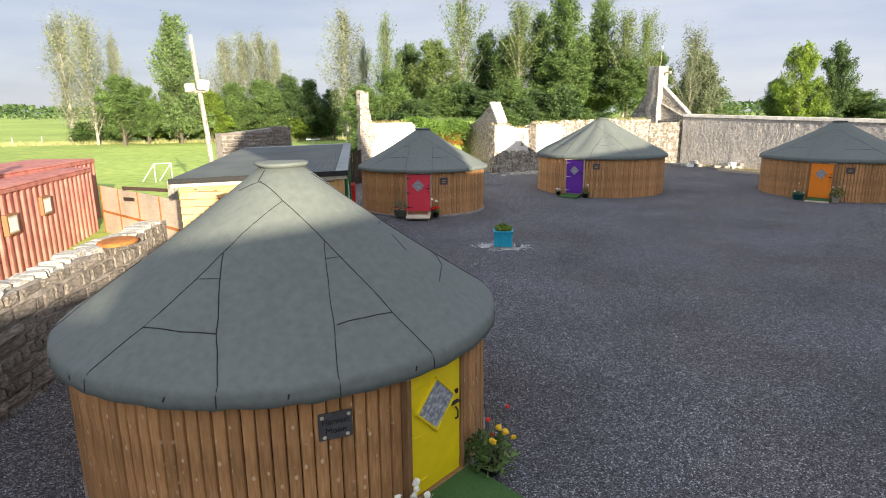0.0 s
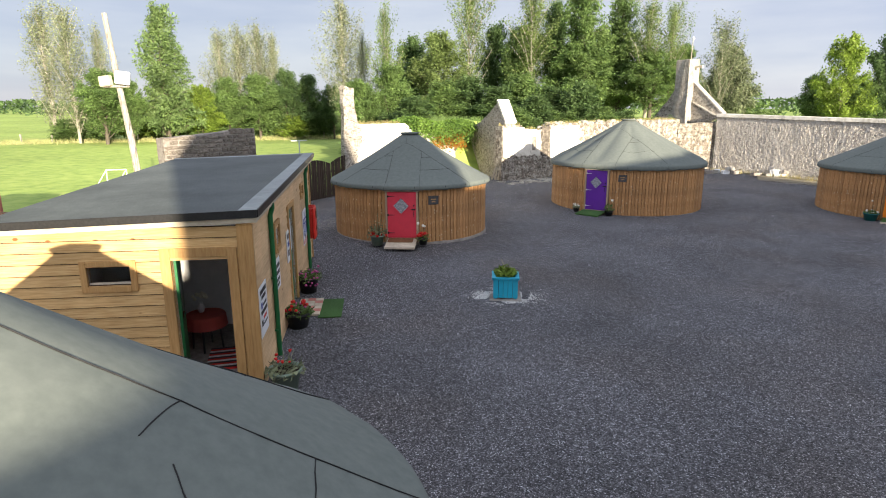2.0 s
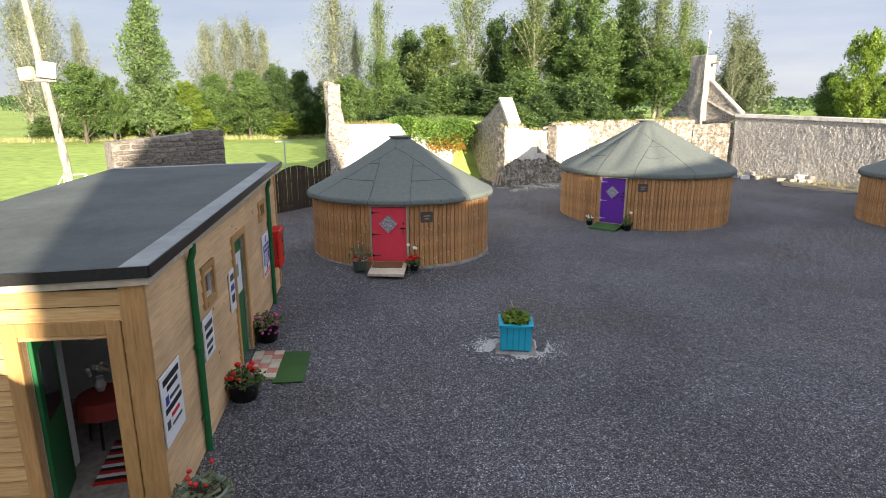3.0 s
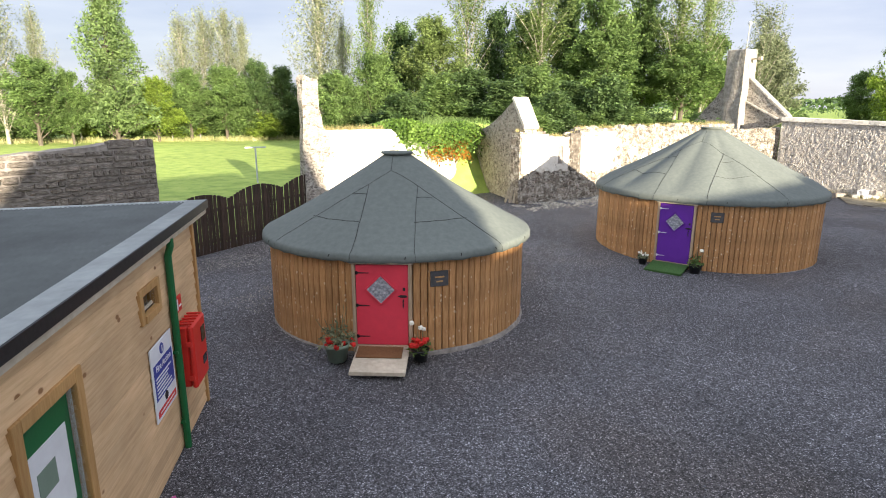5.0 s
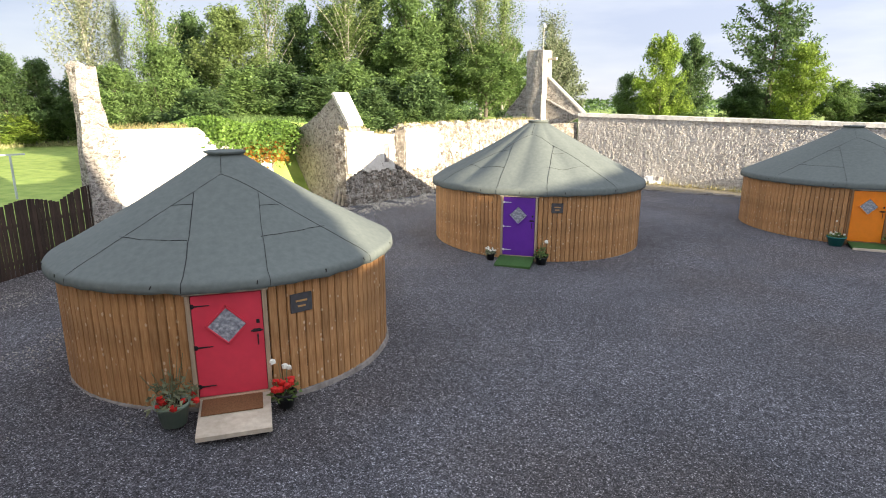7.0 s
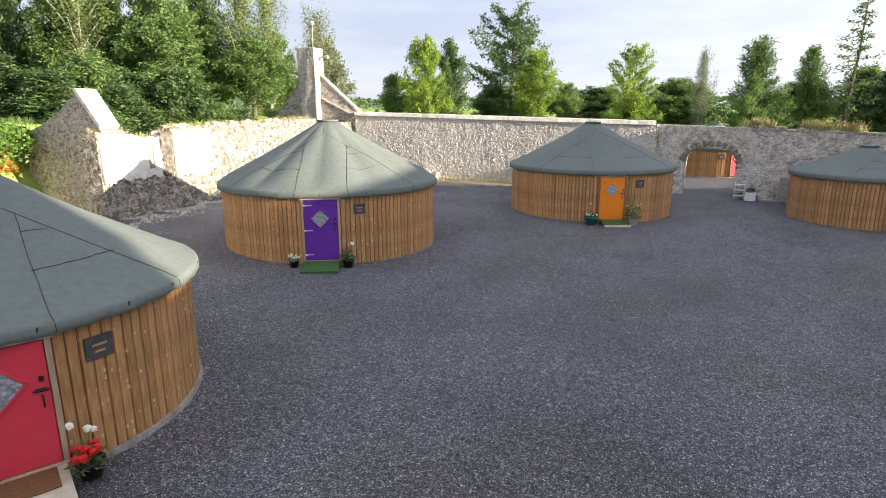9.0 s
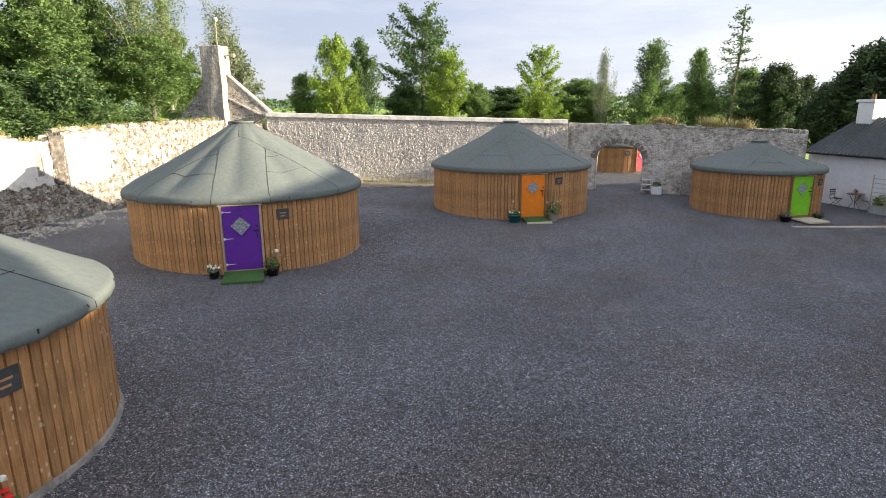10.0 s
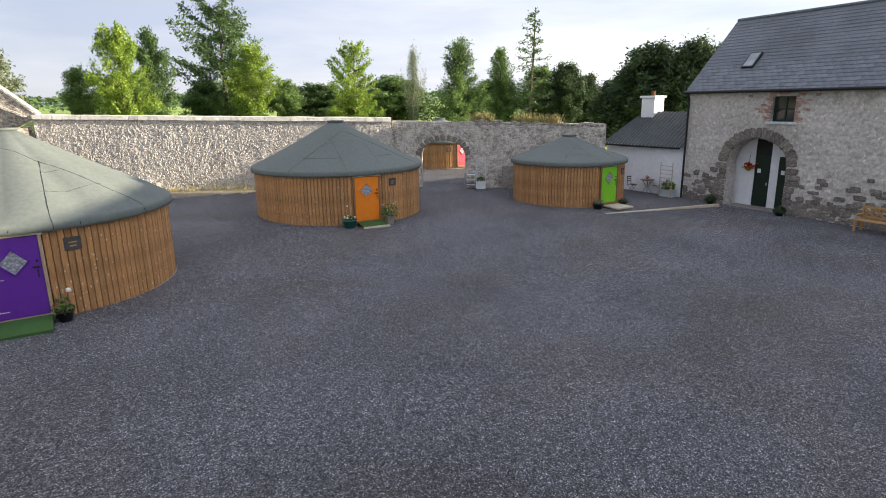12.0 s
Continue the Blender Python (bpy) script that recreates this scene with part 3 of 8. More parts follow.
def board_mesh(w, h, t=0.035):
    bm = bmesh.new()
    b = 0.012
    prof = [(-w / 2, 0.0), (-w / 2 + b, -t), (w / 2 - b, -t), (w / 2, 0.0)]
    lo = [bm.verts.new((x, y, 0)) for x, y in prof]
    hi = [bm.verts.new((x, y, h)) for x, y in prof]
    for i in range(3):
        bm.faces.new((lo[i], lo[i + 1], hi[i + 1], hi[i]))
    bm.faces.new(hi)
    bm.faces.new(lo[::-1])
    me = bpy.data.meshes.new("board")
    bm.to_mesh(me)
    bm.free()
    me.materials.append(CEDAR)
    return me


def hut(cx, cy, g, r, eave, apex, door_az, col, label, seam_az=0.0, plaque=22.0, door=(0.19, 1.05), words=(), joint=None, frame_wood=None, lip=0.2, joints=None, folds=0.0, over=0.0):
    """A round timber hut: boards, a felt cone roof with seams, a door with a diamond window and a plaque."""
    rng = random.Random(int(cx * 10))
    h = thing("round_hut", label, "hut", pose(cx, cy, g, 0, 0, door_az + 90), "huts round the yard")
    dz0, dw = door
    faint = joint is not None
    joint, frame_wood = joint or SEAM, frame_wood or HUTTRIM
    dz1, wall_h = eave - 0.1, eave + 0.12
    # inner lining
    bm = bmesh.new()
    lathe(bm, [(r - 0.09, -0.15), (r - 0.09, wall_h)], 48)
    part("lining", bm, DARK, h)
    # boards
    n = round(6.2832 * r / 0.152)
    w = 6.2832 * r / n
    meshes = [board_mesh(w - 0.005, wall_h + 0.12, 0.03), board_mesh(w - 0.008, wall_h + 0.12, 0.037)]
    half = math.degrees(math.asin((dw / 2 + 0.09) / r))
    for i in range(n):
        a = 360 * i / n
        off = (a + 90 + 180) % 360 - 180
        if abs(off) < half - 1.0:
            continue
        placed("board", meshes[i % 2], h, "", pose(0, 0, 0, 0, 0, a + 90) @ pose(0, -r + 0.02 + rng.uniform(0, 0.008), -0.1, 0, 0, 0))
    # stone strip under the wall
    bm = bmesh.new()
    lathe(bm, [(r - 0.05, -0.1), (r + 0.06, -0.1), (r + 0.045, -0.02), (r + 0.03, -0.005)], 64)
    rough_up(bm, 0.03, 4, cx)
    part("base_ring", bm, MORTAR, h, "grey concrete edge at the foot of the wall")
    # roof
    ro = r + over
    za = apex - 0.1
    rim = eave + lip
    r0, r1 = 0.3, ro + 0.06

    def slope(rr):
        if rr <= r1:
            f = (rr - r0) / (r1 - r0)
            return za + (rim - za) * f - 0.06 * math.sin(math.pi * min(max(f, 0), 1))
        return rim

    bm = bmesh.new()
    prof = [(r0 + (r1 - r0) * f, slope(r0 + (r1 - r0) * f)) for f in (0, 0.15, 0.3, 0.45, 0.6, 0.75, 0.9, 1.0)]
    drop = rim - eave
    prof += [(ro + 0.095, rim - 0.1 * drop), (ro + 0.122, rim - 0.24 * drop), (ro + 0.14, rim - 0.45 * drop), (ro + 0.145, eave + 0.25 * drop), (ro + 0.15, eave - 0.03), (ro + 0.13, eave - 0.035), (ro - 0.02, eave + 0.04)]
    lathe(bm, prof, 96)
    def sag(x, y):
        rr = math.hypot(x, y)
        f = min(max((rr - ro + 0.3) / 0.35, 0), 1)
        an = math.atan2(y, x)
        crease = folds * rr / ro * (abs(math.sin(an * 6 + 0.4)) - 0.5) if folds else 0.0
        return (1 - f) * crease + (1 - f) * 0.016 * noise.noise((x * 1.1, y * 1.1, cx)) + f * 0.02 * noise.noise((3 * math.cos(an) * ro, 3 * math.sin(an) * ro, cx))

    for v in bm.verts:
        v.co.z += sag(v.co.x, v.co.y)
        if v.co.z < eave + 0.08 and math.hypot(v.co.x, v.co.y) > ro + 0.1:
            v.co.z += 0.012 * math.sin(math.atan2(v.co.y, v.co.x) * 36 + cx)
    part("roof", bm, FELT, h, "grey-green felt covered cone roof", smooth=True)
    bm = bmesh.new()
    lathe(bm, [(0.31, za - 0.03), (0.385, za + 0.012), (0.395, za + 0.045), (0.36, za + 0.058), (0.0, za + 0.08)], 32)
    rough_up(bm, 0.015, 5, cx)
    part("roof_cap", bm, FELT, h, "felt covered roof cap disc", smooth=True)

    def seam(pts, over=False):
        """A tarred joint that follows the roof; over carries it down the rim."""
        bm = bmesh.new()
        q, fine = [], []
        for (a, b), (c, d) in zip(pts, pts[1:]):
            fine += [(a + (c - a) * k / 4, b + (d - b) * k / 4) for k in range(4)]
        fine.append(pts[-1])
        for a, b in fine:
            jit = 0.012 * noise.noise((a * 4, b * 4, cx + 3))
            a, b = a + jit, b - jit
            q.append((a, b, slope(math.hypot(a, b)) + sag(a, b) + 0.006))
        if over:
            a, b = q[-1][:2]
            rr = math.hypot(a, b)
            for rq, zo in ((ro + 0.06, rim + 0.004), (ro + 0.099, rim - 0.1 * drop), (ro + 0.144, rim - 0.45 * drop), (ro + 0.153, eave - 0.01)):
                q.append((a / rr * rq, b / rr * rq, zo + sag(a / rr * rq, b / rr * rq)))
        tube(bm, q, (0.004 if faint else 0.005) + rng.uniform(-0.0015, 0.0015), 5)
        return bm

    # a vee of joints front and back, two straight strips inside it and short cross joints
    for turn in (0, 180) if joints is None else (180,):
        ang = math.radians(seam_az - 90 + turn)
        ca, sa = math.cos(ang), math.sin(ang)

        def loc(fwd, lat):
            return (ro * (ca * fwd - sa * lat), ro * (sa * fwd + ca * lat))

        part("seam", seam([loc(0.11, -0.02), loc(0.26, -0.02)]), joint, h)
        for s in (-1, 1):
            w = 0.18 * rng.uniform(0.92, 1.1)
            hip = [(0.26, -0.02), (0.36, 0.17 * s), (0.46, 0.38 * s), (0.56, 0.57 * s), (0.655, 0.745 * s)]
            part("seam", seam([loc(*q) for q in hip], True), joint, h)
            part("seam", seam([loc(0.365, w * s), loc(0.6, w * s * 1.03), loc(0.8, w * s * 1.08), loc(0.975, w * s * 1.12)], True), joint, h)
            f1 = rng.uniform(0.45, 0.5)
            part("seam", seam([loc(f1, w * s), loc(f1 - 0.045, (w + 0.11) * s)]), joint, h)
            f2 = rng.uniform(0.74, 0.79)
            part("seam", seam([loc(f2 * math.cos(g * s), f2 * math.sin(g * s)) for g in (0.25, 0.4, 0.6, 0.81)]), joint, h)
    for line in joints or ():
        pts_ = [(q * math.cos(math.radians(an - door_az - 90)), q * math.sin(math.radians(an - door_az - 90))) for q, an in line]
        part("seam", seam(pts_, line[-1][0] > 3.05), joint, h)
    tie = bmesh.new()
    box(tie, -0.008, 0.008, -0.006, 0.012, -0.06, 0.0)
    tme = bpy.data.meshes.new("rim_tie")
    tie.to_mesh(tme)
    tie.free()
    tme.materials.append(SEAM)
    for k in range(14):
        placed("rim_tie", tme, h, "", pose(0, 0, 0, 0, 0, k * 25.7 + rng.uniform(-9, 9)) @ pose(0, -(ro + 0.143), eave + 0.1, 0, rng.uniform(-40, 40), 0))
    # door
    y = -(r + 0.045)
    part("door_frame", boxed(-dw / 2 - 0.07, -dw / 2, y - 0.02, y + 0.2, 0.02, dz1 + 0.02, 0.006), frame_wood, h)
    part("door_frame", boxed(dw / 2, dw / 2 + 0.07, y - 0.02, y + 0.2, 0.02, dz1 + 0.02, 0.006), frame_wood, h)
    part("lintel", boxed(-dw / 2 - 0.1, dw / 2 + 0.1, y - 0.035, y + 0.2, dz1 + 0.021, dz1 + 0.085, 0.006), PALEWOOD, h, "pale timber lintel over the door")
    part("threshold", boxed(-dw / 2 - 0.07, dw / 2 + 0.07, y - 0.05, y + 0.2, 0.06, dz0 - 0.01, 0.006), frame_wood, h)
    leaf = part("door", boxed(-dw / 2 + 0.008, dw / 2 - 0.008, y, y + 0.06, dz0, dz1, 0.006), col, h, label.split(" with ")[-1] if " with " in label else "")
    zc = dz0 + (dz1 - dz0) * 0.7
    q = pose(-0.02, y - 0.004, zc, 0, 45, 0)
    s = 0.235 if words else 0.2
    part("pane", boxed(-s, s, -0.012, 0.004, -s, s), LACE, leaf, "diamond window pane with lace curtain", q)
    for a in range(4):
        part("window_trim", boxed(-s - 0.03, s + 0.03, -0.03, 0.01, s, s + 0.03, 0.004), col, leaf, "", q @ pose(0, 0, 0, 0, 90 * a, 0))
    for z in (dz0 + 0.18, (dz0 + dz1) / 2, dz1 - 0.16):
        bm = bmesh.new()
        prism(bm, [(-dw / 2, z - 0.035), (-dw / 2 + 0.04, z - 0.035), (-dw / 2 + 0.06, z - 0.012), (-dw / 2 + 0.26, z - 0.006), (-dw / 2 + 0.28, z), (-dw / 2 + 0.26, z + 0.006), (-dw / 2 + 0.06, z + 0.012), (-dw / 2 + 0.04, z + 0.035), (-dw / 2, z + 0.035)], y - 0.014, y - 0.002)
        part("hinge", bm, {PURPLE: SIGNWHITE, RED: BLACK}.get(col, col), leaf)
    zh = dz0 + (dz1 - dz0) * 0.56
    bm = bmesh.new()
    tube(bm, [(dw / 2 - 0.2, y - 0.02, zh + 0.1), (dw / 2 - 0.02, y - 0.02, zh + 0.1)], 0.014, 6)
    box(bm, dw / 2 - 0.17, dw / 2 - 0.05, y - 0.014, y - 0.002, zh + 0.075, zh + 0.125)
    part("bolt", bm, BLACK, leaf)
    bm = bmesh.new()
    tube(bm, [(dw / 2 - 0.1, y - 0.005, zh - 0.14), (dw / 2 - 0.1, y - 0.045, zh - 0.1), (dw / 2 - 0.1, y - 0.045, zh), (dw / 2 - 0.1, y - 0.005, zh + 0.03)], 0.013, 6)
    part("handle", bm, BLACK, leaf)
    bm = bmesh.new()
    box(bm, dw / 2 - 0.11, dw / 2 - 0.06, y - 0.02, y - 0.002, zh + 0.22, zh + 0.28)
    part("lock", bm, BLACK, leaf)
    # plaque
    pm = pose(0, 0, 0, 0, 0, plaque) @ pose(0, -(r + 0.03), eave - 0.42, 0, 0, 0)
    pl = part("plaque", boxed(-0.19, 0.19, -0.022, 0.01, -0.16, 0.16, 0.006), PLAQUE, h, "dark slate name plaque", pm)
    if words:
        for i, wd_ in enumerate(words):
            lettering(wd_, 0.1, BLACK, pl, pose(0, -0.026, 0.03 - 0.11 * i, 90, 0, 0))
        for sx, sz in ((-0.15, 0.12), (0.15, 0.12), (-0.13, -0.12), (0.13, -0.12)):
            bm = bmesh.new()
            lathe(bm, [(0.022, 0), (0.022, 0.004)], 10, pose(sx, -0.024, sz, 90, 0, 0))
            part("moon_mark", bm, PALEWOOD, pl)
    else:
        for i, ww in enumerate((0.2, 0.14)):
            part("writing_bar", boxed(-ww / 2, ww / 2, -0.027, -0.0215, 0.02 - 0.09 * i, 0.05 - 0.09 * i), TRIM, pl)
    return h


def lettering(text, size, material, parent, m, align="CENTER"):
    cu = bpy.data.curves.new("lettering", "FONT")
    cu.body, cu.size, cu.align_x, cu.extrude = text, size, align, 0.002
    ob = bpy.data.objects.new("lettering", cu)
    scene.collection.objects.link(ob)
    me = bpy.data.meshes.new_from_object(ob.evaluated_get(bpy.context.evaluated_depsgraph_get()))
    bpy.data.objects.remove(ob)
    me.materials.clear()
    me.materials.append(material)
    return placed("lettering", me, parent, "", m)


# the felt joints of the nearest roof: distance from the middle and bearing
YELLOW_JOINTS = (
    ((0.36, -115), (0.53, -110), (0.84, -74), (1.45, -54), (2.23, -46), (2.55, -45), (3.1, -43)),
    ((0.84, -74), (1.3, -98), (1.6, -104), (1.92, -108), (2.55, -114), (3.1, -118)),
    ((1.45, -54), (2.01, -60), (2.64, -63), (3.1, -65)), ((1.57, -103), (1.93, -98), (2.54, -92), (2.9, -89), (3.1, -88)),
    ((1.92, -108), (1.9, -98)), ((2.55, -114), (2.54, -102), (2.55, -92)), ((1.71, -57), (1.71, -51)), ((2.55, -62), (2.53, -54), (2.55, -45)),
    ((0.45, -5), (0.82, 7), (1.06, 11), (1.48, 16), (2.2, 17), (3.1, 18)),
    ((1.48, 16), (1.42, -3)), ((2.3, 17), (2.37, 1), (2.44, -16)), ((1.62, -4), (1.89, -11)), ((0.53, -105), (0.7, -133)), ((2.04, -164), (2.67, -163), (3.1, -154)),
)
hut(-2.031, 11.524, -0.13, 3.0, 1.882, 4.2, -39.8, YELLOW, "cedar-clad round hut with a yellow painted door", seam_az=-37, plaque=-26, words=("Harvest", "Moon"), joints=YELLOW_JOINTS, over=0.035, door=(0.18, 0.92))
hut(-1.15, 32.26, 0.21, 3.05, 1.96, 3.89, -90.5, RED, "cedar-clad round hut with a red painted door", plaque=21.5, frame_wood=TRIMPALE, over=0.03, lip=0.15)
hut(9.6, 40.1, -0.02, 3.83, 2.2, 4.51, -124.5, PURPLE, "cedar-clad round hut with a purple painted door", plaque=18, frame_wood=TRIMPALE, folds=0.14)
hut(22.85, 37.98, -0.05, 3.8, 2.13, 4.3, -130, ORANGE, "cedar-clad round hut with an orange painted door", plaque=19, joint=FELT_DK)
hut(30.66, 28.6, -0.21, 2.9, 2.05, 3.44, -126, LIMEGREEN, "cedar-clad round hut with a lime green painted door", plaque=24, joint=FELT_DK)

# ---- office shed ----
OFF = along(-2.44, 17.97, -4.05, 27.5, -0.06)
shed = thing("office_shed", "timber clad office shed with a grey sheet roof", "shed", OFF)
LEN, DEP = 9.38, 4.0


def wall_top(x, y):
    return 3.24 + 0.024 * x - 0.03 * y


def clad(axis, a0, a1, off, holes, material, out, h=0.19, z1=None):
    """Horizontal weatherboards on a wall, cut round the openings; out is the outward sign."""
    z = 0.06
    k = 0
    while z < 3.4:
        runs = [(a0, a1)]
        for (h0, h1, hz0, hz1) in holes:
            if z + h * 0.6 > hz0 and z + h * 0.4 < hz1:
                runs = [q for s, e in runs for q in ((s, min(e, h0)), (max(s, h1), e)) if q[1] - q[0] > 0.03]
        for s, e in runs:
            tops = [wall_top(s, off) if axis == "x" else wall_top(off, s), wall_top(e, off) if axis == "x" else wall_top(off, e)]
            if z > min(tops) - 0.03:
                continue
            zz = [min(z + h - 0.017, t) for t in tops]
            bm = bmesh.new()
            pts = [(s, z, 0.034), (e, z, 0.034), (e, zz[1], 0.012), (s, zz[0], 0.012)]
            fr, bk = [], []
            for a, q, t in pts:
                fr.append(bm.verts.new((a, off + out * t, q) if axis == "x" else (off + out * t, a, q)))
                bk.append(bm.verts.new((a, off - out * 0.0, q) if axis == "x" else (off - out * 0.0, a, q)))
            bm.faces.new(fr)
            bm.faces.new(bk[::-1])
            for i in range(4):
                bm.faces.new((fr[i], bk[i], bk[(i + 1) % 4], fr[(i + 1) % 4]))
            bmesh.ops.recalc_face_normals(bm, faces=bm.faces)
            part("weatherboard", bm, material, shed)
            # dark strip behind each gap draws the shadow line between boards
            lo_, hi_ = sorted((off + out * 0.001, off + out * 0.006))
            part("backing_strip", boxed(s, e, lo_, hi_, z, min(z + h, min(tops))) if axis == "x" else boxed(lo_, hi_, s, e, z, min(z + h, min(tops))), DARKWOOD, shed)
        z += h
        k += 1


# walls are built from solid pieces round the openings
FRONT_HOLES = [(0.38, 1.3, 0.06, 2.58), (1.95, 2.63, 2.13, 2.46)]
SIDE_HOLES = [(4.3, 5.2, 0.06, 2.62), (2.3, 2.8, 2.15, 2.6), (7.03, 7.55, 2.6, 2.85)]


def wall_pieces(axis, a0, a1, o0, o1, holes, material, name, inner=None):
    cuts = sorted({a0, a1, *[v for q in holes for v in q[:2]]})
    for s, e in zip(cuts, cuts[1:]):
        hs = [q for q in holes if q[0] <= s + 1e-6 and q[1] >= e - 1e-6]
        spans = [(0.0, 3.14)] if not hs else [(0.0, hs[0][2]), (hs[0][3], 3.14)]
        for z0, z1 in spans:
            if z1 - z0 > 0.02:
                part(name, boxed(s, e, o0, o1, z0, z1) if axis == "x" else boxed(o0, o1, s, e, z0, z1), material, shed)


wall_pieces("x", 0.0, LEN, 0.0, 0.1, SIDE_HOLES, WHITE, "wall")
wall_pieces("y", 0.1, DEP, 0.0, 0.1, FRONT_HOLES, WHITE, "wall")
part("wall", boxed(0.1, LEN, DEP - 0.1, DEP, 0, 3.0), WHITE, shed)
part("wall", boxed(LEN - 0.1, LEN, 0.1, DEP - 0.1, 0, 3.02), WHITE, shed)
clad("x", 0.0, LEN, 0.0, SIDE_HOLES, PINE_GREY, -1)
clad("y", 0.0, DEP, 0.0, FRONT_HOLES, PINE, -1)
clad("y", 0.0, DEP, LEN, [], PINE_GREY, 1)
clad("x", 0.0, LEN, DEP, [], PINE_GREY, 1)
part("floor_board", boxed(0.1, LEN - 0.1, 0.1, DEP - 0.1, 0.0, 0.17), MORTAR, shed, "pale grey floor inside")
part("partition", boxed(3.3, 3.4, 0.1, DEP - 0.1, 0.171, 2.9), WHITE, shed)
# roof
bm = bmesh.new()
nx, ny = 4, 120
C = {}
for i in range(nx + 1):
    for j in range(ny + 1):
        fx, fy = i / nx, j / ny
        x = -0.13 + fx * (LEN + 0.69)
        yy = -0.17 + fy * (DEP + 0.39)
        C[i, j] = (x, yy, wall_top(x, yy) + 0.105)
top = {k: bm.verts.new((v[0], v[1], v[2] + (0.012 * math.cos(math.pi * k[1]) if True else 0))) for k, v in C.items()}
for i in range(nx):
    for j in range(ny):
        bm.faces.new((top[i, j], top[i + 1, j], top[i + 1, j + 1], top[i, j + 1]))
part("roof_sheet", bm, SHEETROOF, shed, "grey corrugated roof sheeting")


def roofbar(x0, x1, y0, y1, lo, hi, material, name, label=""):
    bm = bmesh.new()
    vv = [bm.verts.new((x, y, wall_top(x, y) + z)) for z in (lo, hi) for x, y in ((x0, y0), (x1, y0), (x1, y1), (x0, y1))]
    for f in ((3, 2, 1, 0), (4, 5, 6, 7), (0, 1, 5, 4), (1, 2, 6, 5), (2, 3, 7, 6), (3, 0, 4, 7)):
        bm.faces.new([vv[i] for i in f])
    return part(name, bm, material, shed, label)


X0, X1, Y0, Y1 = -0.13, LEN + 0.56, -0.17, DEP + 0.22
roofbar(X0 + 0.03, X1 - 0.03, Y0 + 0.03, Y1 - 0.03, 0.0, 0.085, DARK, "roof_deck")
roofbar(X0, X1, Y0, Y0 + 0.3, 0.119, 0.134, FLASH, "flashing", "light grey metal verge flashing")
roofbar(X0, X1, Y0 - 0.02, Y0 + 0.015, 0.0, 0.13, BLACK, "fascia", "black fascia board")
roofbar(X0 - 0.02, X0 + 0.015, Y0, Y1, 0.0, 0.13, BLACK, "fascia", "black-green fascia board")
roofbar(X1 - 0.015, X1 + 0.02, Y0, Y1, 0.0, 0.13, LEADWHITE, "fascia")
roofbar(X0 + 0.02, X1 - 0.02, Y0 + 0.02, Y0 + 0.12, -0.09, -0.002, PALEWOOD, "soffit_trim")
roofbar(X0 + 0.02, X0 + 0.07, Y0 + 0.12, Y1 - 0.05, -0.09, -0.002, PALEWOOD, "soffit_trim")
# trim at corners and openings
part("corner_trim", boxed(-0.06, 0.03, -0.06, 0.08, 0.0, 3.16, 0.006), TRIM, shed)
part("corner_trim", boxed(-0.055, -0.035, 0.08, 0.2, 0.0, 3.16, 0.004), TRIM, shed)
part("corner_trim", boxed(LEN - 0.03, LEN + 0.06, -0.06, 0.08, 0.0, 3.4, 0.006), TRIM, shed)


def opening(axis, a0, a1, z0, z1, off, out, sill=True, material=TRIM, t=0.1):
    def bx(s, e, q0, q1, d0, d1, name, mt=material):
        lo, hi = sorted((off + out * d0, off + out * d1))
        return part(name, boxed(s, e, lo, hi, q0, q1, 0.006) if axis == "x" else boxed(lo, hi, s, e, q0, q1, 0.006), mt, shed)
    bx(a0 - t, a0, z0 - (t if sill else 0), z1 + t, -0.1, 0.06, "opening_trim")
    bx(a1, a1 + t, z0 - (t if sill else 0), z1 + t, -0.1, 0.06, "opening_trim")
    bx(a0, a1, z1, z1 + t, -0.1, 0.06, "opening_trim")
    if sill:
        bx(a0, a1, z0 - t, z0, -0.1, 0.08, "window_sill")
        bx(a0, a1, z0, z1, -0.06, -0.05, "pane", CLEAR).visible_shadow = False
        bx(a0, a1, z0, z0 + 0.05, -0.05, -0.02, "window_frame", PALEWOOD)


opening("y", *FRONT_HOLES[0], 0.0, -1, False, t=0.16)
opening("y", *FRONT_HOLES[1], 0.0, -1)
opening("x", *SIDE_HOLES[0], 0.0, -1, False, t=0.13)
opening("x", *SIDE_HOLES[1], 0.0, -1)
opening("x", *SIDE_HOLES[2], 0.0, -1)

# ---- stone walls ----
rs = random.Random(5)


def stone_meshes(material, n=7, seed=3):
    r, out = random.Random(seed), []
    for k in range(n):
        bm = bmesh.new()
        box(bm, -0.5, 0.5, -0.5, 0.5, -0.5, 0.5, None, 0.14)
        for v in bm.verts:
            v.co += Vector((r.uniform(-1, 1), r.uniform(-1, 1), r.uniform(-1, 1))) * 0.075
        me = bpy.data.meshes.new("stone")
        bm.to_mesh(me)
        bm.free()
        me.materials.append(material)
        out.append(me)
    return out


STONES = stone_meshes(STONE)
BRICKS = stone_meshes(BRICKRED, 4, 21)


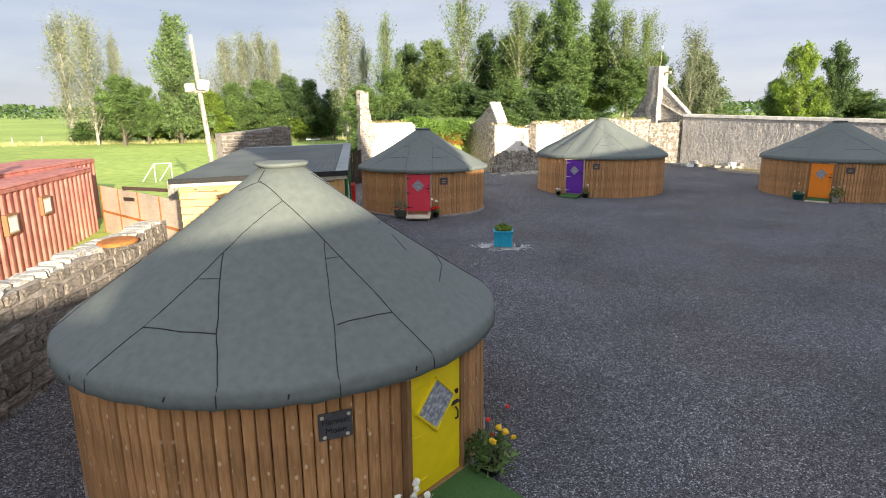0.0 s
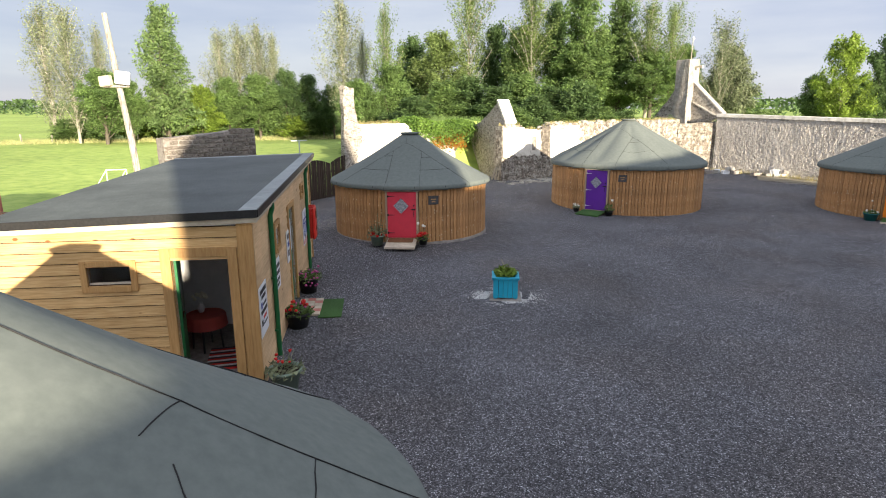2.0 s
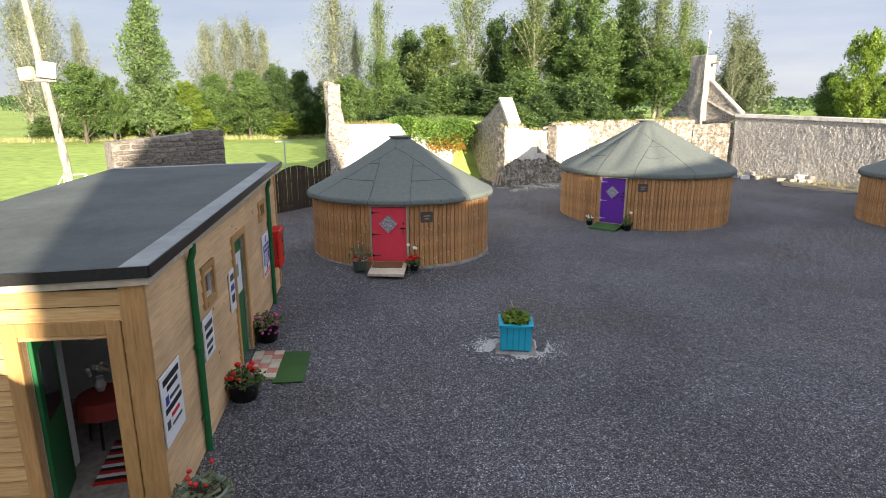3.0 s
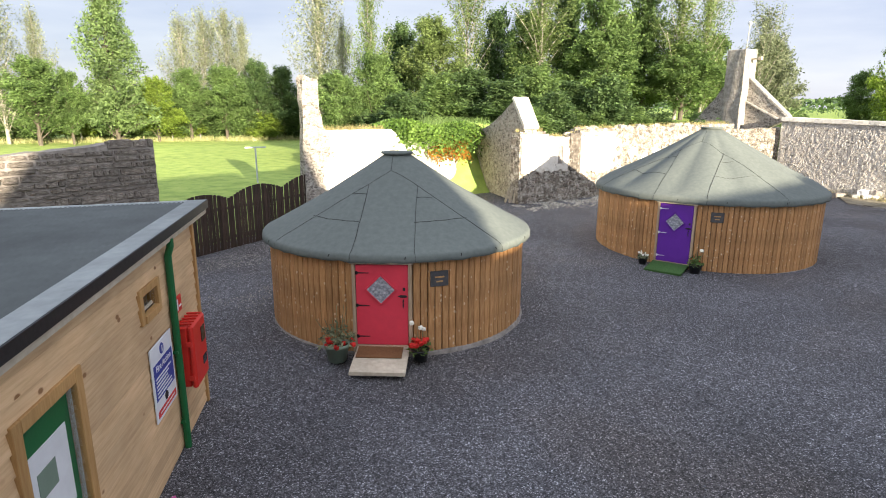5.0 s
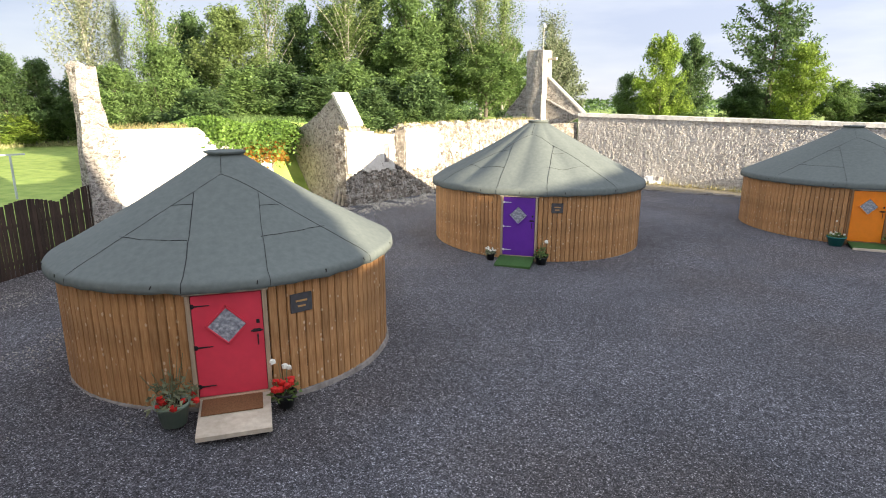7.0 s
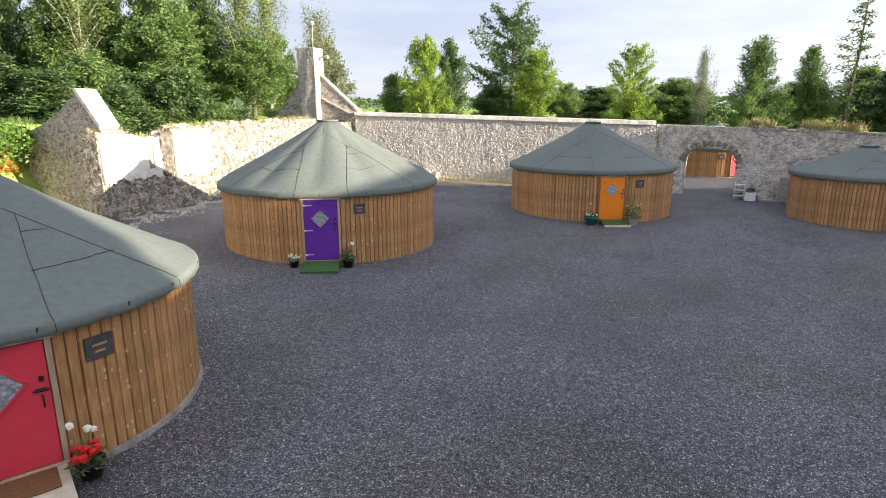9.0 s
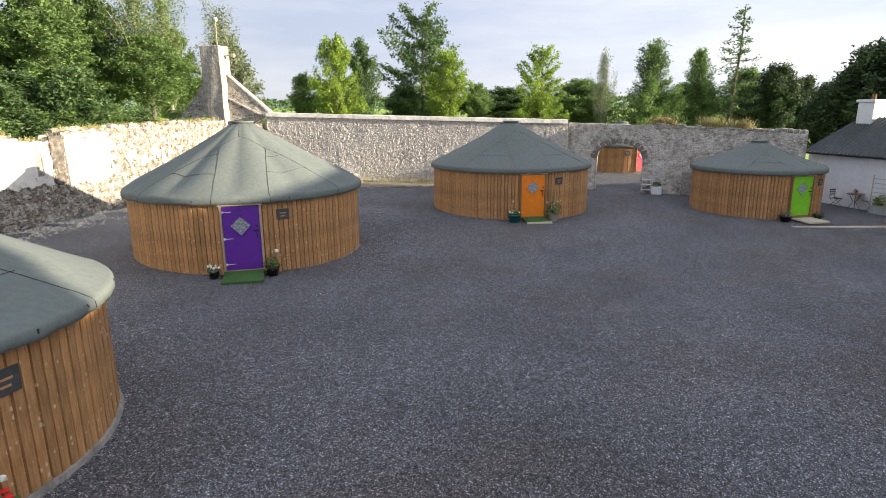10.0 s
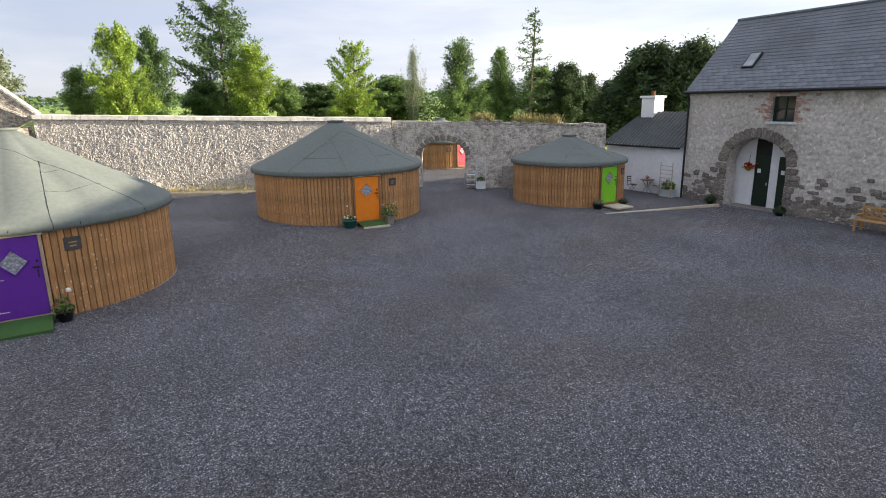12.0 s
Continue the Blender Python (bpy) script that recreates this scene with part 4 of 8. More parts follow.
def lay_stones(parent, length, z0, top, off, size=(0.42, 0.26), out=-1, limit=300, proud=0.05, s0=0.0):
    """Courses of separate rubble stones, proud of a mortar core; off is the face, out its outward sign."""
    z, count = z0, 0
    while True:
        h = size[1] * rs.uniform(0.6, 1.4)
        s = s0 + rs.uniform(-0.2, 0.0)
        done = True
        while s < length:
            w = size[0] * rs.choice((0.45, 0.6, 0.8, 1.0, 1.3, 1.7)) * rs.uniform(0.85, 1.15)
            e = min(s + w, length)
            if e - s > 0.1 and s >= s0 - 0.05 and z + h * 0.8 < top((s + e) / 2):
                done = False
                if count < limit:
                    hh = h * rs.uniform(0.7, 1.02)
                    d = rs.uniform(0.14, 0.2)
                    placed("stone", rs.choice(STONES), parent, "", Matrix.Translation(((s + e) / 2, off + out * (proud - d / 2 + rs.uniform(-0.012, 0.012)), z + h / 2)) @ pose(0, 0, 0, rs.uniform(-3, 3), rs.uniform(-4, 4), rs.uniform(-3, 3)) @ Matrix.Diagonal((e - s - 0.025, d, hh - 0.02, 1)))
                    count += 1
            s = e
        if done:
            break
        z += h


def rubble_wall(name, x0, y0, x1, y1, z0, top, thick, material, label, res=0.3, amp=0.05, kind="structure", seed=1.0, lean=0.0, lump=0.0, grain=3.4):
    """A wall with an uneven top and rough faces; top(s) gives its height along the run, lump how far its stones stand out."""
    L = span(x0, y0, x1, y1)
    n, k = max(2, round(L / res)), max(3, round((top(L / 2) - z0) / res))
    bm = bmesh.new()
    grid = {}
    for i in range(n + 1):
        s = L * i / n
        t = top(s)
        for j in range(k + 1):
            for q, yy in ((0, 0.0), (1, thick)):
                z = z0 + (t - z0) * j / k
                d = noise.noise_vector((s * 1.3 + seed, z * 1.3, yy * 3 + seed)) * amp + noise.noise_vector((s * 4 + seed, z * 4, yy + 9)) * amp * 0.6
                if lump and q == 0:
                    near = noise.voronoi((s * grain + d.x * 3, seed, z * grain * 1.5))[0]
                    d.y -= lump * (min((near[1] - near[0]) * 2.2, 1.0) - 0.5) + lump * 0.5 * noise.noise((s * 9, z * 9, seed))
                grid[i, j, q] = bm.verts.new((s + (d.x if 0 < i < n else 0), yy + d.y + lean * (z - z0), z + (d.z if j else 0)))
    for i in range(n):
        for j in range(k):
            bm.faces.new((grid[i, j, 0], grid[i + 1, j, 0], grid[i + 1, j + 1, 0], grid[i, j + 1, 0]))
            bm.faces.new((grid[i, j + 1, 1], grid[i + 1, j + 1, 1], grid[i + 1, j, 1], grid[i, j, 1]))
        bm.faces.new((grid[i, k, 0], grid[i + 1, k, 0], grid[i + 1, k, 1], grid[i, k, 1]))
    for i in (0, n):
        for j in range(k):
            f = (grid[i, j, 0], grid[i, j + 1, 0], grid[i, j + 1, 1], grid[i, j, 1])
            bm.faces.new(f if i == 0 else f[::-1])
    bmesh.ops.recalc_face_normals(bm, faces=bm.faces)
    return tagged(part(name, bm, material, None, "", along(x0, y0, x1, y1)), label, "wall", kind=kind)


def jag(a, b, L, amp, seed):
    return lambda s: a + (b - a) * s / L + amp * noise.noise((s * 1.5, seed, 0)) + amp * 0.5 * noise.noise((s * 5, seed, 4))


# low rubble wall on the west side
ww = rubble_wall("wall_west", -5.3, -4.0, -7.45, 18.5, -0.4, jag(1.88, 1.88, 22.6, 0.07, 1), 0.55, MORTAR, "low rubble stone wall with a pale lichened top", 0.35, 0.04)
wface = lambda s: 1.95
lay_stones(ww, 22.5, -0.25, wface, 0.0, (0.4, 0.235), -1, 300, s0=11.5)
COPES = stone_meshes(LICHEN, 6, 11)
for i in range(52):
    s = 10.5 + i * 0.23
    placed("cope_stone", rs.choice(COPES), ww, "", pose(s, 0.28 + rs.uniform(-0.08, 0.08), 1.9 + rs.uniform(-0.02, 0.02), rs.uniform(-6, 6), rs.uniform(-6, 6), rs.uniform(-20, 20)) @ Matrix.Diagonal((rs.uniform(0.2, 0.36), rs.uniform(0.36, 0.56), 0.14, 1)))
# tall rubble wall behind the shed
sw = rubble_wall("wall_north_west", -10.9, 31.45, -8.5, 35.0, 0.1, jag(3.86, 4.14, 4.3, 0.05, 2), 0.55, MORTAR, "tall dark rubble stone wall beside a timber fence", 0.3, 0.03, seed=4)
lay_stones(sw, 4.28, 0.8, lambda s: 3.95 + 0.06 * s, 0.0, (0.36, 0.2), -1, 300)
for i in range(13):
    placed("stone", rs.choice(STONES), sw, "", pose(4.25, 0.28, 0.5 + i * 0.27, 0, 0, 0) @ Matrix.Diagonal((0.16, rs.uniform(0.45, 0.58), 0.25, 1)))
# ruin: front wall in two lengths, the gable between, the west pillar and the chimney gable


def front(s):
    return (-5.5 + 0.817 * s, 40.75 + 0.577 * s)


p0, p1 = front(0.5), front(4.5)
rubble_wall("wall_ruin_west", *p0, *p1, 0.2, lambda s: 4.2 + 0.06 * noise.noise((s * 3, 0, 0)) - max(0, s - 3.3) * 1.4, 0.7, WESTLIME, "white limewashed wall of a roofless ruin", 0.2, 0.04, seed=7)
bm = boxed(0.1, 2.75, -0.09, 0.0, 3.56, 3.68, 0.02)
rough_up(bm, 0.03, 3)
tagged(part("ledge", bm, LIME, None, "", along(*p0, *p1)), "limewashed stone ledge on the ruin wall", "ledge", kind="structure")
# west pillar: the end of a broken gable
bm = bmesh.new()
prism(bm, [(-0.15, 0.2), (-0.15, 3.0), (-0.1, 5.0), (-0.12, 6.1), (0.0, 6.25), (0.28, 6.2), (0.3, 5.6), (0.38, 5.2), (0.5, 5.1), (0.62, 4.7), (0.75, 4.3), (0.95, 4.2), (0.95, 0.2)], 0.0, 0.45)
bmesh.ops.triangulate(bm, faces=bm.faces)
bmesh.ops.subdivide_edges(bm, edges=bm.edges, cuts=2, use_grid_fill=True)
rough_up(bm, 0.09, 2.2, 2)
tagged(part("wall_ruin_pillar", bm, RUBBLEMIX, None, "", along(*front(0.0), *front(3.0))), "tall broken end of a ruined stone gable", "wall", kind="structure")
bm = bmesh.new()
prism(bm, [(0.0, 0.2), (0.0, 6.1), (0.4, 6.0), (2.6, 5.2), (2.6, 0.2)], -0.16, 0.16)
bmesh.ops.triangulate(bm, faces=bm.faces)
bmesh.ops.subdivide_edges(bm, edges=bm.edges, cuts=2, use_grid_fill=True)
rough_up(bm, 0.08, 2.2, 3)
tagged(part("wall_ruin_gable_west", bm, RUBBLEMIX, None, "", along(-5.25, 41.2, -6.1, 43.9)), "broken stone gable of the ruin", "wall", kind="structure")
# middle gable
GF, GD = (3.6, 47.42), (-0.391, 0.92)
bm = bmesh.new()
prism(bm, [(0.0, 0.2), (0.0, 4.0), (0.15, 4.1), (1.25, 5.45), (1.5, 5.3), (2.3, 4.92), (2.5, 4.72), (3.4, 4.42), (3.6, 4.26), (4.5, 4.02), (5.3, 3.9), (5.9, 3.7), (6.5, 3.55), (6.75, 3.0), (6.8, 0.2)], -0.7, 0.0)
bmesh.ops.triangulate(bm, faces=bm.faces)
bmesh.ops.subdivide_edges(bm, edges=[e for e in bm.edges if e.calc_length() > 0.9], cuts=5, use_grid_fill=True)
bmesh.ops.triangulate(bm, faces=bm.faces)
rough_up(bm, 0.07, 2.5, 5)
mg = along(*GF, GF[0] + GD[0], GF[1] + GD[1])
tagged(part("wall_ruin_gable", bm, RUBBLEMIX, None, "", mg), "roofless stone gable of the ruin", "wall", kind="structure")
bm = bmesh.new()
prism(bm, [(0.02, 4.08), (1.25, 5.5), (1.36, 5.56), (1.16, 5.64), (-0.1, 4.2)], -0.78, 0.05)
rough_up(bm, 0.02, 3, 5)
tagged(part("gable_coping", bm, LIME, None, "", mg), "sunlit limewashed coping on the gable", "coping", kind="structure")
q0, q1 = (3.36, 47.2), (17.9, 56.35)


def ruin_top(s):
    return 3.95 + 0.015 * s + 0.1 * noise.noise((s * 1.7, 2, 0)) + 0.08 * noise.noise((s * 5, 3, 0)) - (0.35 if 1.7 < s < 3.3 else 0) - (0.25 if 3.3 <= s < 3.9 else 0)


rubble_wall("wall_ruin_front", *q0, *q1, 0.1, ruin_top, 0.7, RUINLIME, "patchy white limewashed front wall of a ruin", 0.09, 0.04, seed=11, lump=0.05)
ruin_m = along(*q0, *q1)
for s0_, s1_, z0_, z1_, lab in ((0.0, 1.75, 3.66, 3.82, 1), (4.0, 6.6, 3.72, 3.88, 2)):
    bm = boxed(s0_, s1_, -0.12, 0.02, z0_, z1_, 0.02)
    rough_up(bm, 0.03, 3)
    tagged(part("ledge", bm, LIME, None, "", ruin_m), "limewashed stone ledge on the ruin wall", "ledge", kind="structure")
# lime plaster left on the wall in sheets with broken edges, round a small blocked window and beside a bare chase


def plaster(s0, s1, z0, z1, seed, ragged, holes=()):
    """A thin sheet of plaster; ragged gives how far each edge (left, right, foot, top) is eaten away."""
    bm, q, step = bmesh.new(), {}, 0.055
    nx_, nz_ = round((s1 - s0) / step), round((z1 - z0) / step)

    def vert(i, j):
        if (i, j) not in q:
            x, z = s0 + i * step, z0 + j * step
            d = noise.noise_vector((x * 2.5, z * 2.5, seed))
            q[i, j] = bm.verts.new((x + d.x * 0.04, -0.085 + d.y * 0.02, z + d.z * 0.04))
        return q[i, j]

    for i in range(nx_):
        for j in range(nz_):
            x, z = s0 + (i + 0.5) * step, z0 + (j + 0.5) * step
            e = 0.5 + 0.5 * noise.noise((x * 1.6, z * 1.6, seed)) + 0.35 * noise.noise((x * 5, z * 5, seed))
            cut = [(x - s0, ragged[0]), (s1 - x, ragged[1]), (z - z0, ragged[2]), (z1 - z, ragged[3])]
            if any(d < e * g for d, g in cut) or any(a_ < x < b_ and c_ < z < d_ for a_, b_, c_, d_ in holes):
                continue
            bm.faces.new((vert(i, j), vert(i + 1, j), vert(i + 1, j + 1), vert(i, j + 1)))
    r = bmesh.ops.extrude_face_region(bm, geom=bm.faces[:])
    bmesh.ops.translate(bm, vec=(0, 0.09, 0), verts=[v for v in r["geom"] if isinstance(v, bmesh.types.BMVert)])
    bmesh.ops.recalc_face_normals(bm, faces=bm.faces)
    return tagged(part("wall_plaster", bm, PLASTER, None, "", ruin_m), "flaking white lime plaster cut off near the ruin wall's shadow edge", "plaster", kind="structure")


# sheet feet follow the cast shadow's edge, so white marks the lit part
plaster(0.02, 3.3, 1.75, 3.68, 3.0, (0.12, 0.25, 0.4, 0.05), ((2.42, 2.76, 2.3, 3.2),))
plaster(3.95, 7.4, 1.55, 3.74, 5.0, (0.12, 1.2, 0.5, 0.05))
plaster(7.3, 12.4, 1.6, 3.6, 8.0, (1.2, 1.6, 1.9, 1.5))
bm = boxed(2.4, 2.78, -0.03, 0.1, 2.28, 3.22, 0.02)
tagged(part("window_reveal", bm, MORTAR, None, "", ruin_m), "grey stone reveal of a small blocked window", "window", kind="structure")
bm = boxed(1.75, 2.85, -0.13, 0.02, 3.2, 3.32, 0.02)
rough_up(bm, 0.02, 3)
tagged(part("lintel_stone", bm, LIME, None, "", ruin_m), "limewashed lintel over the blocked window", "lintel", kind="structure")
bm = boxed(3.3, 3.92, -0.05, 0.1, 1.9, 3.85, 0.02)
bmesh.ops.subdivide_edges(bm, edges=bm.edges, cuts=4, use_grid_fill=True)
rough_up(bm, 0.09, 3)
tagged(part("chase", bm, OLDRUBBLE, None, "", ruin_m), "dark bare stone chase in the limewashed wall", "wall", kind="structure")
for i in range(34):
    s = rs.uniform(0.3, 13)
    placed_top = tagged(placed("cope_stone", rs.choice(COPES), None, "", ruin_m @ pose(s, rs.uniform(0.15, 0.5), ruin_top(s) + 0.03, rs.uniform(-12, 12), rs.uniform(-12, 12), rs.uniform(0, 90)) @ Matrix.Diagonal((rs.uniform(0.2, 0.42), rs.uniform(0.2, 0.35), rs.uniform(0.12, 0.22), 1))), "loose weathered stone on the ruin wall top", "stone", "loose stones on the ruin wall")
# planks leaning in the ruin's corner
for i in range(3):
    bm = boxed(-0.06, 0.06, -0.015, 0.015, 0, 1.9 - 0.2 * i, 0.004)
    tagged(part("plank", bm, PALEWOOD, None, "", pose(3.15 - 0.2 * i, 47.35 + 0.1 * i, 0.42, -8, 16 + 3 * i, 20)), "weathered plank leaning against the ruin", "plank", "planks leaning on the ruin")
# chimney gable
CG = along(17.3, 61.1, 21.2, 55.6, -0.258) @ Matrix.Scale(1.06, 4)
bm = bmesh.new()
prism(bm, [(-0.5, 0.2), (-0.5, 3.8), (-0.1, 4.2), (0.6, 5.0), (1.2, 5.7), (1.7, 6.4), (2.3, 6.6), (3.4, 6.9), (5.85, 4.62), (5.7, 4.35), (4.9, 4.0), (4.9, 0.2)], 0.0, 0.42)
bmesh.ops.triangulate(bm, faces=bm.faces)
bmesh.ops.subdivide_edges(bm, edges=[e for e in bm.edges if e.calc_length() > 0.9], cuts=5, use_grid_fill=True)
bmesh.ops.triangulate(bm, faces=bm.faces)
rough_up(bm, 0.07, 2.2, 8)
tagged(part("wall_chimney_gable", bm, RUBBLEMIX, None, "", CG), "ruined stone gable with a chimney breast", "wall", kind="structure")
bm = bmesh.new()
box(bm, 2.05, 3.35, -0.5, 0.62, 0.3, 8.62, None, 0.04)
bmesh.ops.triangulate(bm, faces=bm.faces)
bmesh.ops.subdivide_edges(bm, edges=[e for e in bm.edges if e.calc_length() > 0.7], cuts=6, use_grid_fill=True)
rough_up(bm, 0.05, 2.0, 3)
chim = thing("chimney", "tall pale rendered chimney stack of the ruin", "chimney", CG @ pose(0, 0, 0))
part("chimney_shaft", bm, CHIMLIME, chim, "", pose(2.65, 0, 0, 0, 0, -6) @ pose(-2.65, 0, 0))
bm = bmesh.new()
tube(bm, [(2.95, 0, 8.5), (2.98, 0, 10.1)], 0.022, 6)
part("aerial_pole", bm, PALEWOOD, chim)
bm = bmesh.new()
bmesh.ops.create_icosphere(bm, subdivisions=2, radius=0.14, matrix=pose(2.98, 0, 10.15) @ Matrix.Diagonal((1, 0.5, 1, 1)))
part("aerial_head", bm, SIGNWHITE, chim, "white round aerial head", smooth=True)
bm = boxed(3.3, 3.95, -0.06, 0.06, 8.0, 8.1, 0.01)
box(bm, 3.8, 4.0, -0.1, 0.1, 7.95, 8.15, None, 0.02)
part("bracket", bm, PALEWOOD, chim, "pale bracket sticking out of the stack")
bm = bmesh.new()
prism(bm, [(3.3, 6.95), (5.9, 4.6), (6.0, 4.68), (3.3, 7.04)], -0.03, 0.45)
part("coping", bm, HARL, chim, "pale sloping coping stones")
bm = bmesh.new()
prism(bm, [(3.2, 5.55), (5.4, 4.45), (5.5, 4.53), (3.2, 5.64)], -0.1, 0.1)
part("coping", bm, HARL, chim, "pale sloping coping stones")
rubble_wall("wall_ruin_corner", 17.75, 56.2, 20.5, 55.75, 0.1, jag(3.85, 4.0, 2.8, 0.06, 8), 0.6, RUINLIME, "short limewashed wall closing the ruin's corner", 0.2, 0.04, seed=21)
# the long wall on the east side, with a gateway
rubble_wall("wall_east", 20.4, 55.5, 30.75, 39.2, -0.2, jag(4.42, 3.9, 19.3, 0.03, 5), 0.6, HARL, "long harled rubble wall with a pale coping", 0.075, 0.02, seed=15, lump=0.024, grain=6.5)
bm = bmesh.new()
wl_ = span(20.4, 55.5, 30.75, 39.2)
nseg = 40
for i in range(nseg):
    a, b = wl_ * i / nseg, wl_ * (i + 1) / nseg - 0.015
    za_, zb_ = 4.4 - 0.52 * a / wl_, 4.4 - 0.52 * b / wl_
    vs_ = [bm.verts.new(p) for p in ((a, -0.1, za_), (b, -0.1, zb_), (b, 0.7, zb_), (a, 0.7, za_), (a, -0.06, za_ + 0.22), (b, -0.06, zb_ + 0.22), (b, 0.66, zb_ + 0.24), (a, 0.66, za_ + 0.24))]
    for f in ((3, 2, 1, 0), (4, 5, 6, 7), (0, 1, 5, 4), (1, 2, 6, 5), (2, 3, 7, 6), (3, 0, 4, 7)):
        bm.faces.new([vs_[k] for k in f])
rough_up(bm, 0.025, 2.5, 3)
tagged(part("coping_east", bm, LIME, None, "", along(20.4, 55.5, 30.75, 39.2)), "pale lichened coping along the wall", "coping", kind="structure")
GW = along(31.0, 39.3, 34.5, 28.9)
GL = span(31.0, 39.3, 35.05, 27.27)
bm = bmesh.new()
g0, g1, gz = 1.75, 4.4, 1.85
arch = [(g0, -0.4), (g0, gz)] + [(g0 + (g1 - g0) * (0.5 - 0.5 * math.cos(math.pi * k / 10)), gz + 0.9 * math.sin(math.pi * k / 10)) for k in range(1, 10)] + [(g1, gz), (g1, -0.4)]
tops = [(GL * (1 - k / 24), 3.92 - 0.35 * (1 - k / 24) + 0.06 * noise.noise((k * 0.9, 7, 0))) for k in range(25)]
prism(bm, [(0, -0.4)] + arch + [(GL, -0.4)] + tops, 0.0, 0.6)
bmesh.ops.triangulate(bm, faces=bm.faces)
# rough face of the wall, in relief
fv, st = {}, 0.11
for i in range(int(GL / st)):
    for j in range(int(3.8 / st)):
        x, z = i * st, -0.35 + j * st
        xm, zm = x + st / 2, z + st / 2
        t = min(max((xm - g0) / (g1 - g0), 0.0), 1.0)
        if g0 - 0.1 < xm < g1 + 0.1 and zm < gz + 0.9 * math.sqrt(max(0.0, 1 - (2 * t - 1) ** 2)) + 0.1:
            continue
        if zm > 3.44 + 0.35 * xm / GL * -1 + 0.35:
            continue
        for di in (0, 1):
            for dj in (0, 1):
                if (i + di, j + dj) not in fv:
                    xx, zz = x + di * st, z + dj * st
                    near = noise.voronoi((xx * 4.4, 3.0, zz * 6.0))[0]
                    fv[i + di, j + dj] = bm.verts.new((xx, -0.035 - 0.034 * min((near[1] - near[0]) * 2.2, 1.0) - 0.02 * noise.noise((xx * 2, zz * 2, 1)), zz))
        bm.faces.new((fv[i, j], fv[i + 1, j], fv[i + 1, j + 1], fv[i, j + 1]))
tagged(part("wall_gateway", bm, GATEHARL, None, "", GW), "harled rubble wall with an arched gateway", "wall", kind="structure")
for i in range(13):
    t = math.pi * (i + 0.5) / 13
    c = ((g0 + g1) / 2 - (g1 - g0) / 2 * 1.12 * math.cos(t), gz + 1.04 * math.sin(t))
    ob = placed("arch_stone", rs.choice(STONES), None, "", GW @ pose(c[0], -0.01, c[1], 0, math.degrees(t) - 90, 0) @ Matrix.Diagonal((0.24, 0.14, 0.34, 1)))
    tagged(ob, "rough arch stone over the gateway", "stone", "arch stones of the gateway", "structure")
bm = bmesh.new()
for i in range(27):
    s = 5 + i * 0.28
    box(bm, s, s + 0.26, -0.04, 0.64, 3.62 - 0.05 * math.sin(i), 3.9 + 0.05 * math.sin(i * 1.7) - 0.02 * i, None, 0.03)
rough_up(bm, 0.05, 3, 9)
tagged(part("coping_gateway", bm, RUBBLEMIX, None, "", GW), "broken lichened coping stones on the wall", "coping", kind="structure")
bm = boxed(0, 0.05, 0, 1.15, 0, 1.9, 0.01)
tagged(part("gate_leaf", bm, DARKWOOD, None, "", GW @ pose(g1 + 0.02, 0.66, -0.1, 0, 0, -8)), "dark open wooden gate leaf in the archway", "gate")
# kerb bed along the east wall
bm = bmesh.new()
bx0, by0, bx1, by1 = 20.9, 49.0, 27.6, 42.4
BLn = span(bx0, by0, bx1, by1)
for i in range(26):
    a = BLn * i / 26
    box(bm, a, a + BLn / 26 - 0.02, -0.08, 0.08, -0.1, 0.13 + 0.03 * math.sin(i * 2.1), None, 0.02)
rough_up(bm, 0.03, 3, 4)
bed = tagged(part("kerb", bm, MORTAR, None, "", along(bx0, by0, bx1, by1, 0.12)), "rough stone kerb along a weedy border", "kerb", kind="structure")
bm = bmesh.new()
bm.faces.new([bm.verts.new((x, y, ground_z(x, y) + z)) for x, y, z in ((20.9, 49.0, 0.06), (27.6, 42.4, 0.06), (29.2, 41.6, 0.08), (22.3, 52.4, 0.08))])
tagged(part("border_bed", bm, DRYBED), "dry weedy border at the foot of the wall", "border", kind="structure")

# ---- barn ----
BARN = along(33.82, 22.88, 33.82 - 0.636, 22.88 - 0.771)
barn = thing("barn", "old two-storey stone barn with a slate roof", "barn", BARN)
EZ, RZ, RD, BLEN = 5.36, 9.0, 3.5, 29.0
bm = bmesh.new()
a0, a1, az0 = 2.6, 5.7, 1.85
archo = [(a0, -0.7), (a0, az0)] + [(a0 + (a1 - a0) * (0.5 - 0.5 * math.cos(math.pi * k / 14)), az0 + 1.2 * math.sin(math.pi * k / 14)) for k in range(1, 14)] + [(a1, az0), (a1, -0.7)]
prism(bm, [(0, -0.7)] + archo + [(BLEN, -0.7), (BLEN, 3.8), (0, 3.8)], 0.0, 0.7)
bmesh.ops.triangulate(bm, faces=bm.faces)
part("wall", bm, BARNPATCH, barn)
bm = bmesh.new()
prism(bm, [(0, 3.8), (4.6, 3.8), (4.6, 4.98), (5.75, 4.98), (5.75, 3.8), (BLEN, 3.8), (BLEN, EZ), (0, EZ)], 0.0, 0.7)
bmesh.ops.triangulate(bm, faces=bm.faces)
part("wall", bm, BARNPATCH, barn)
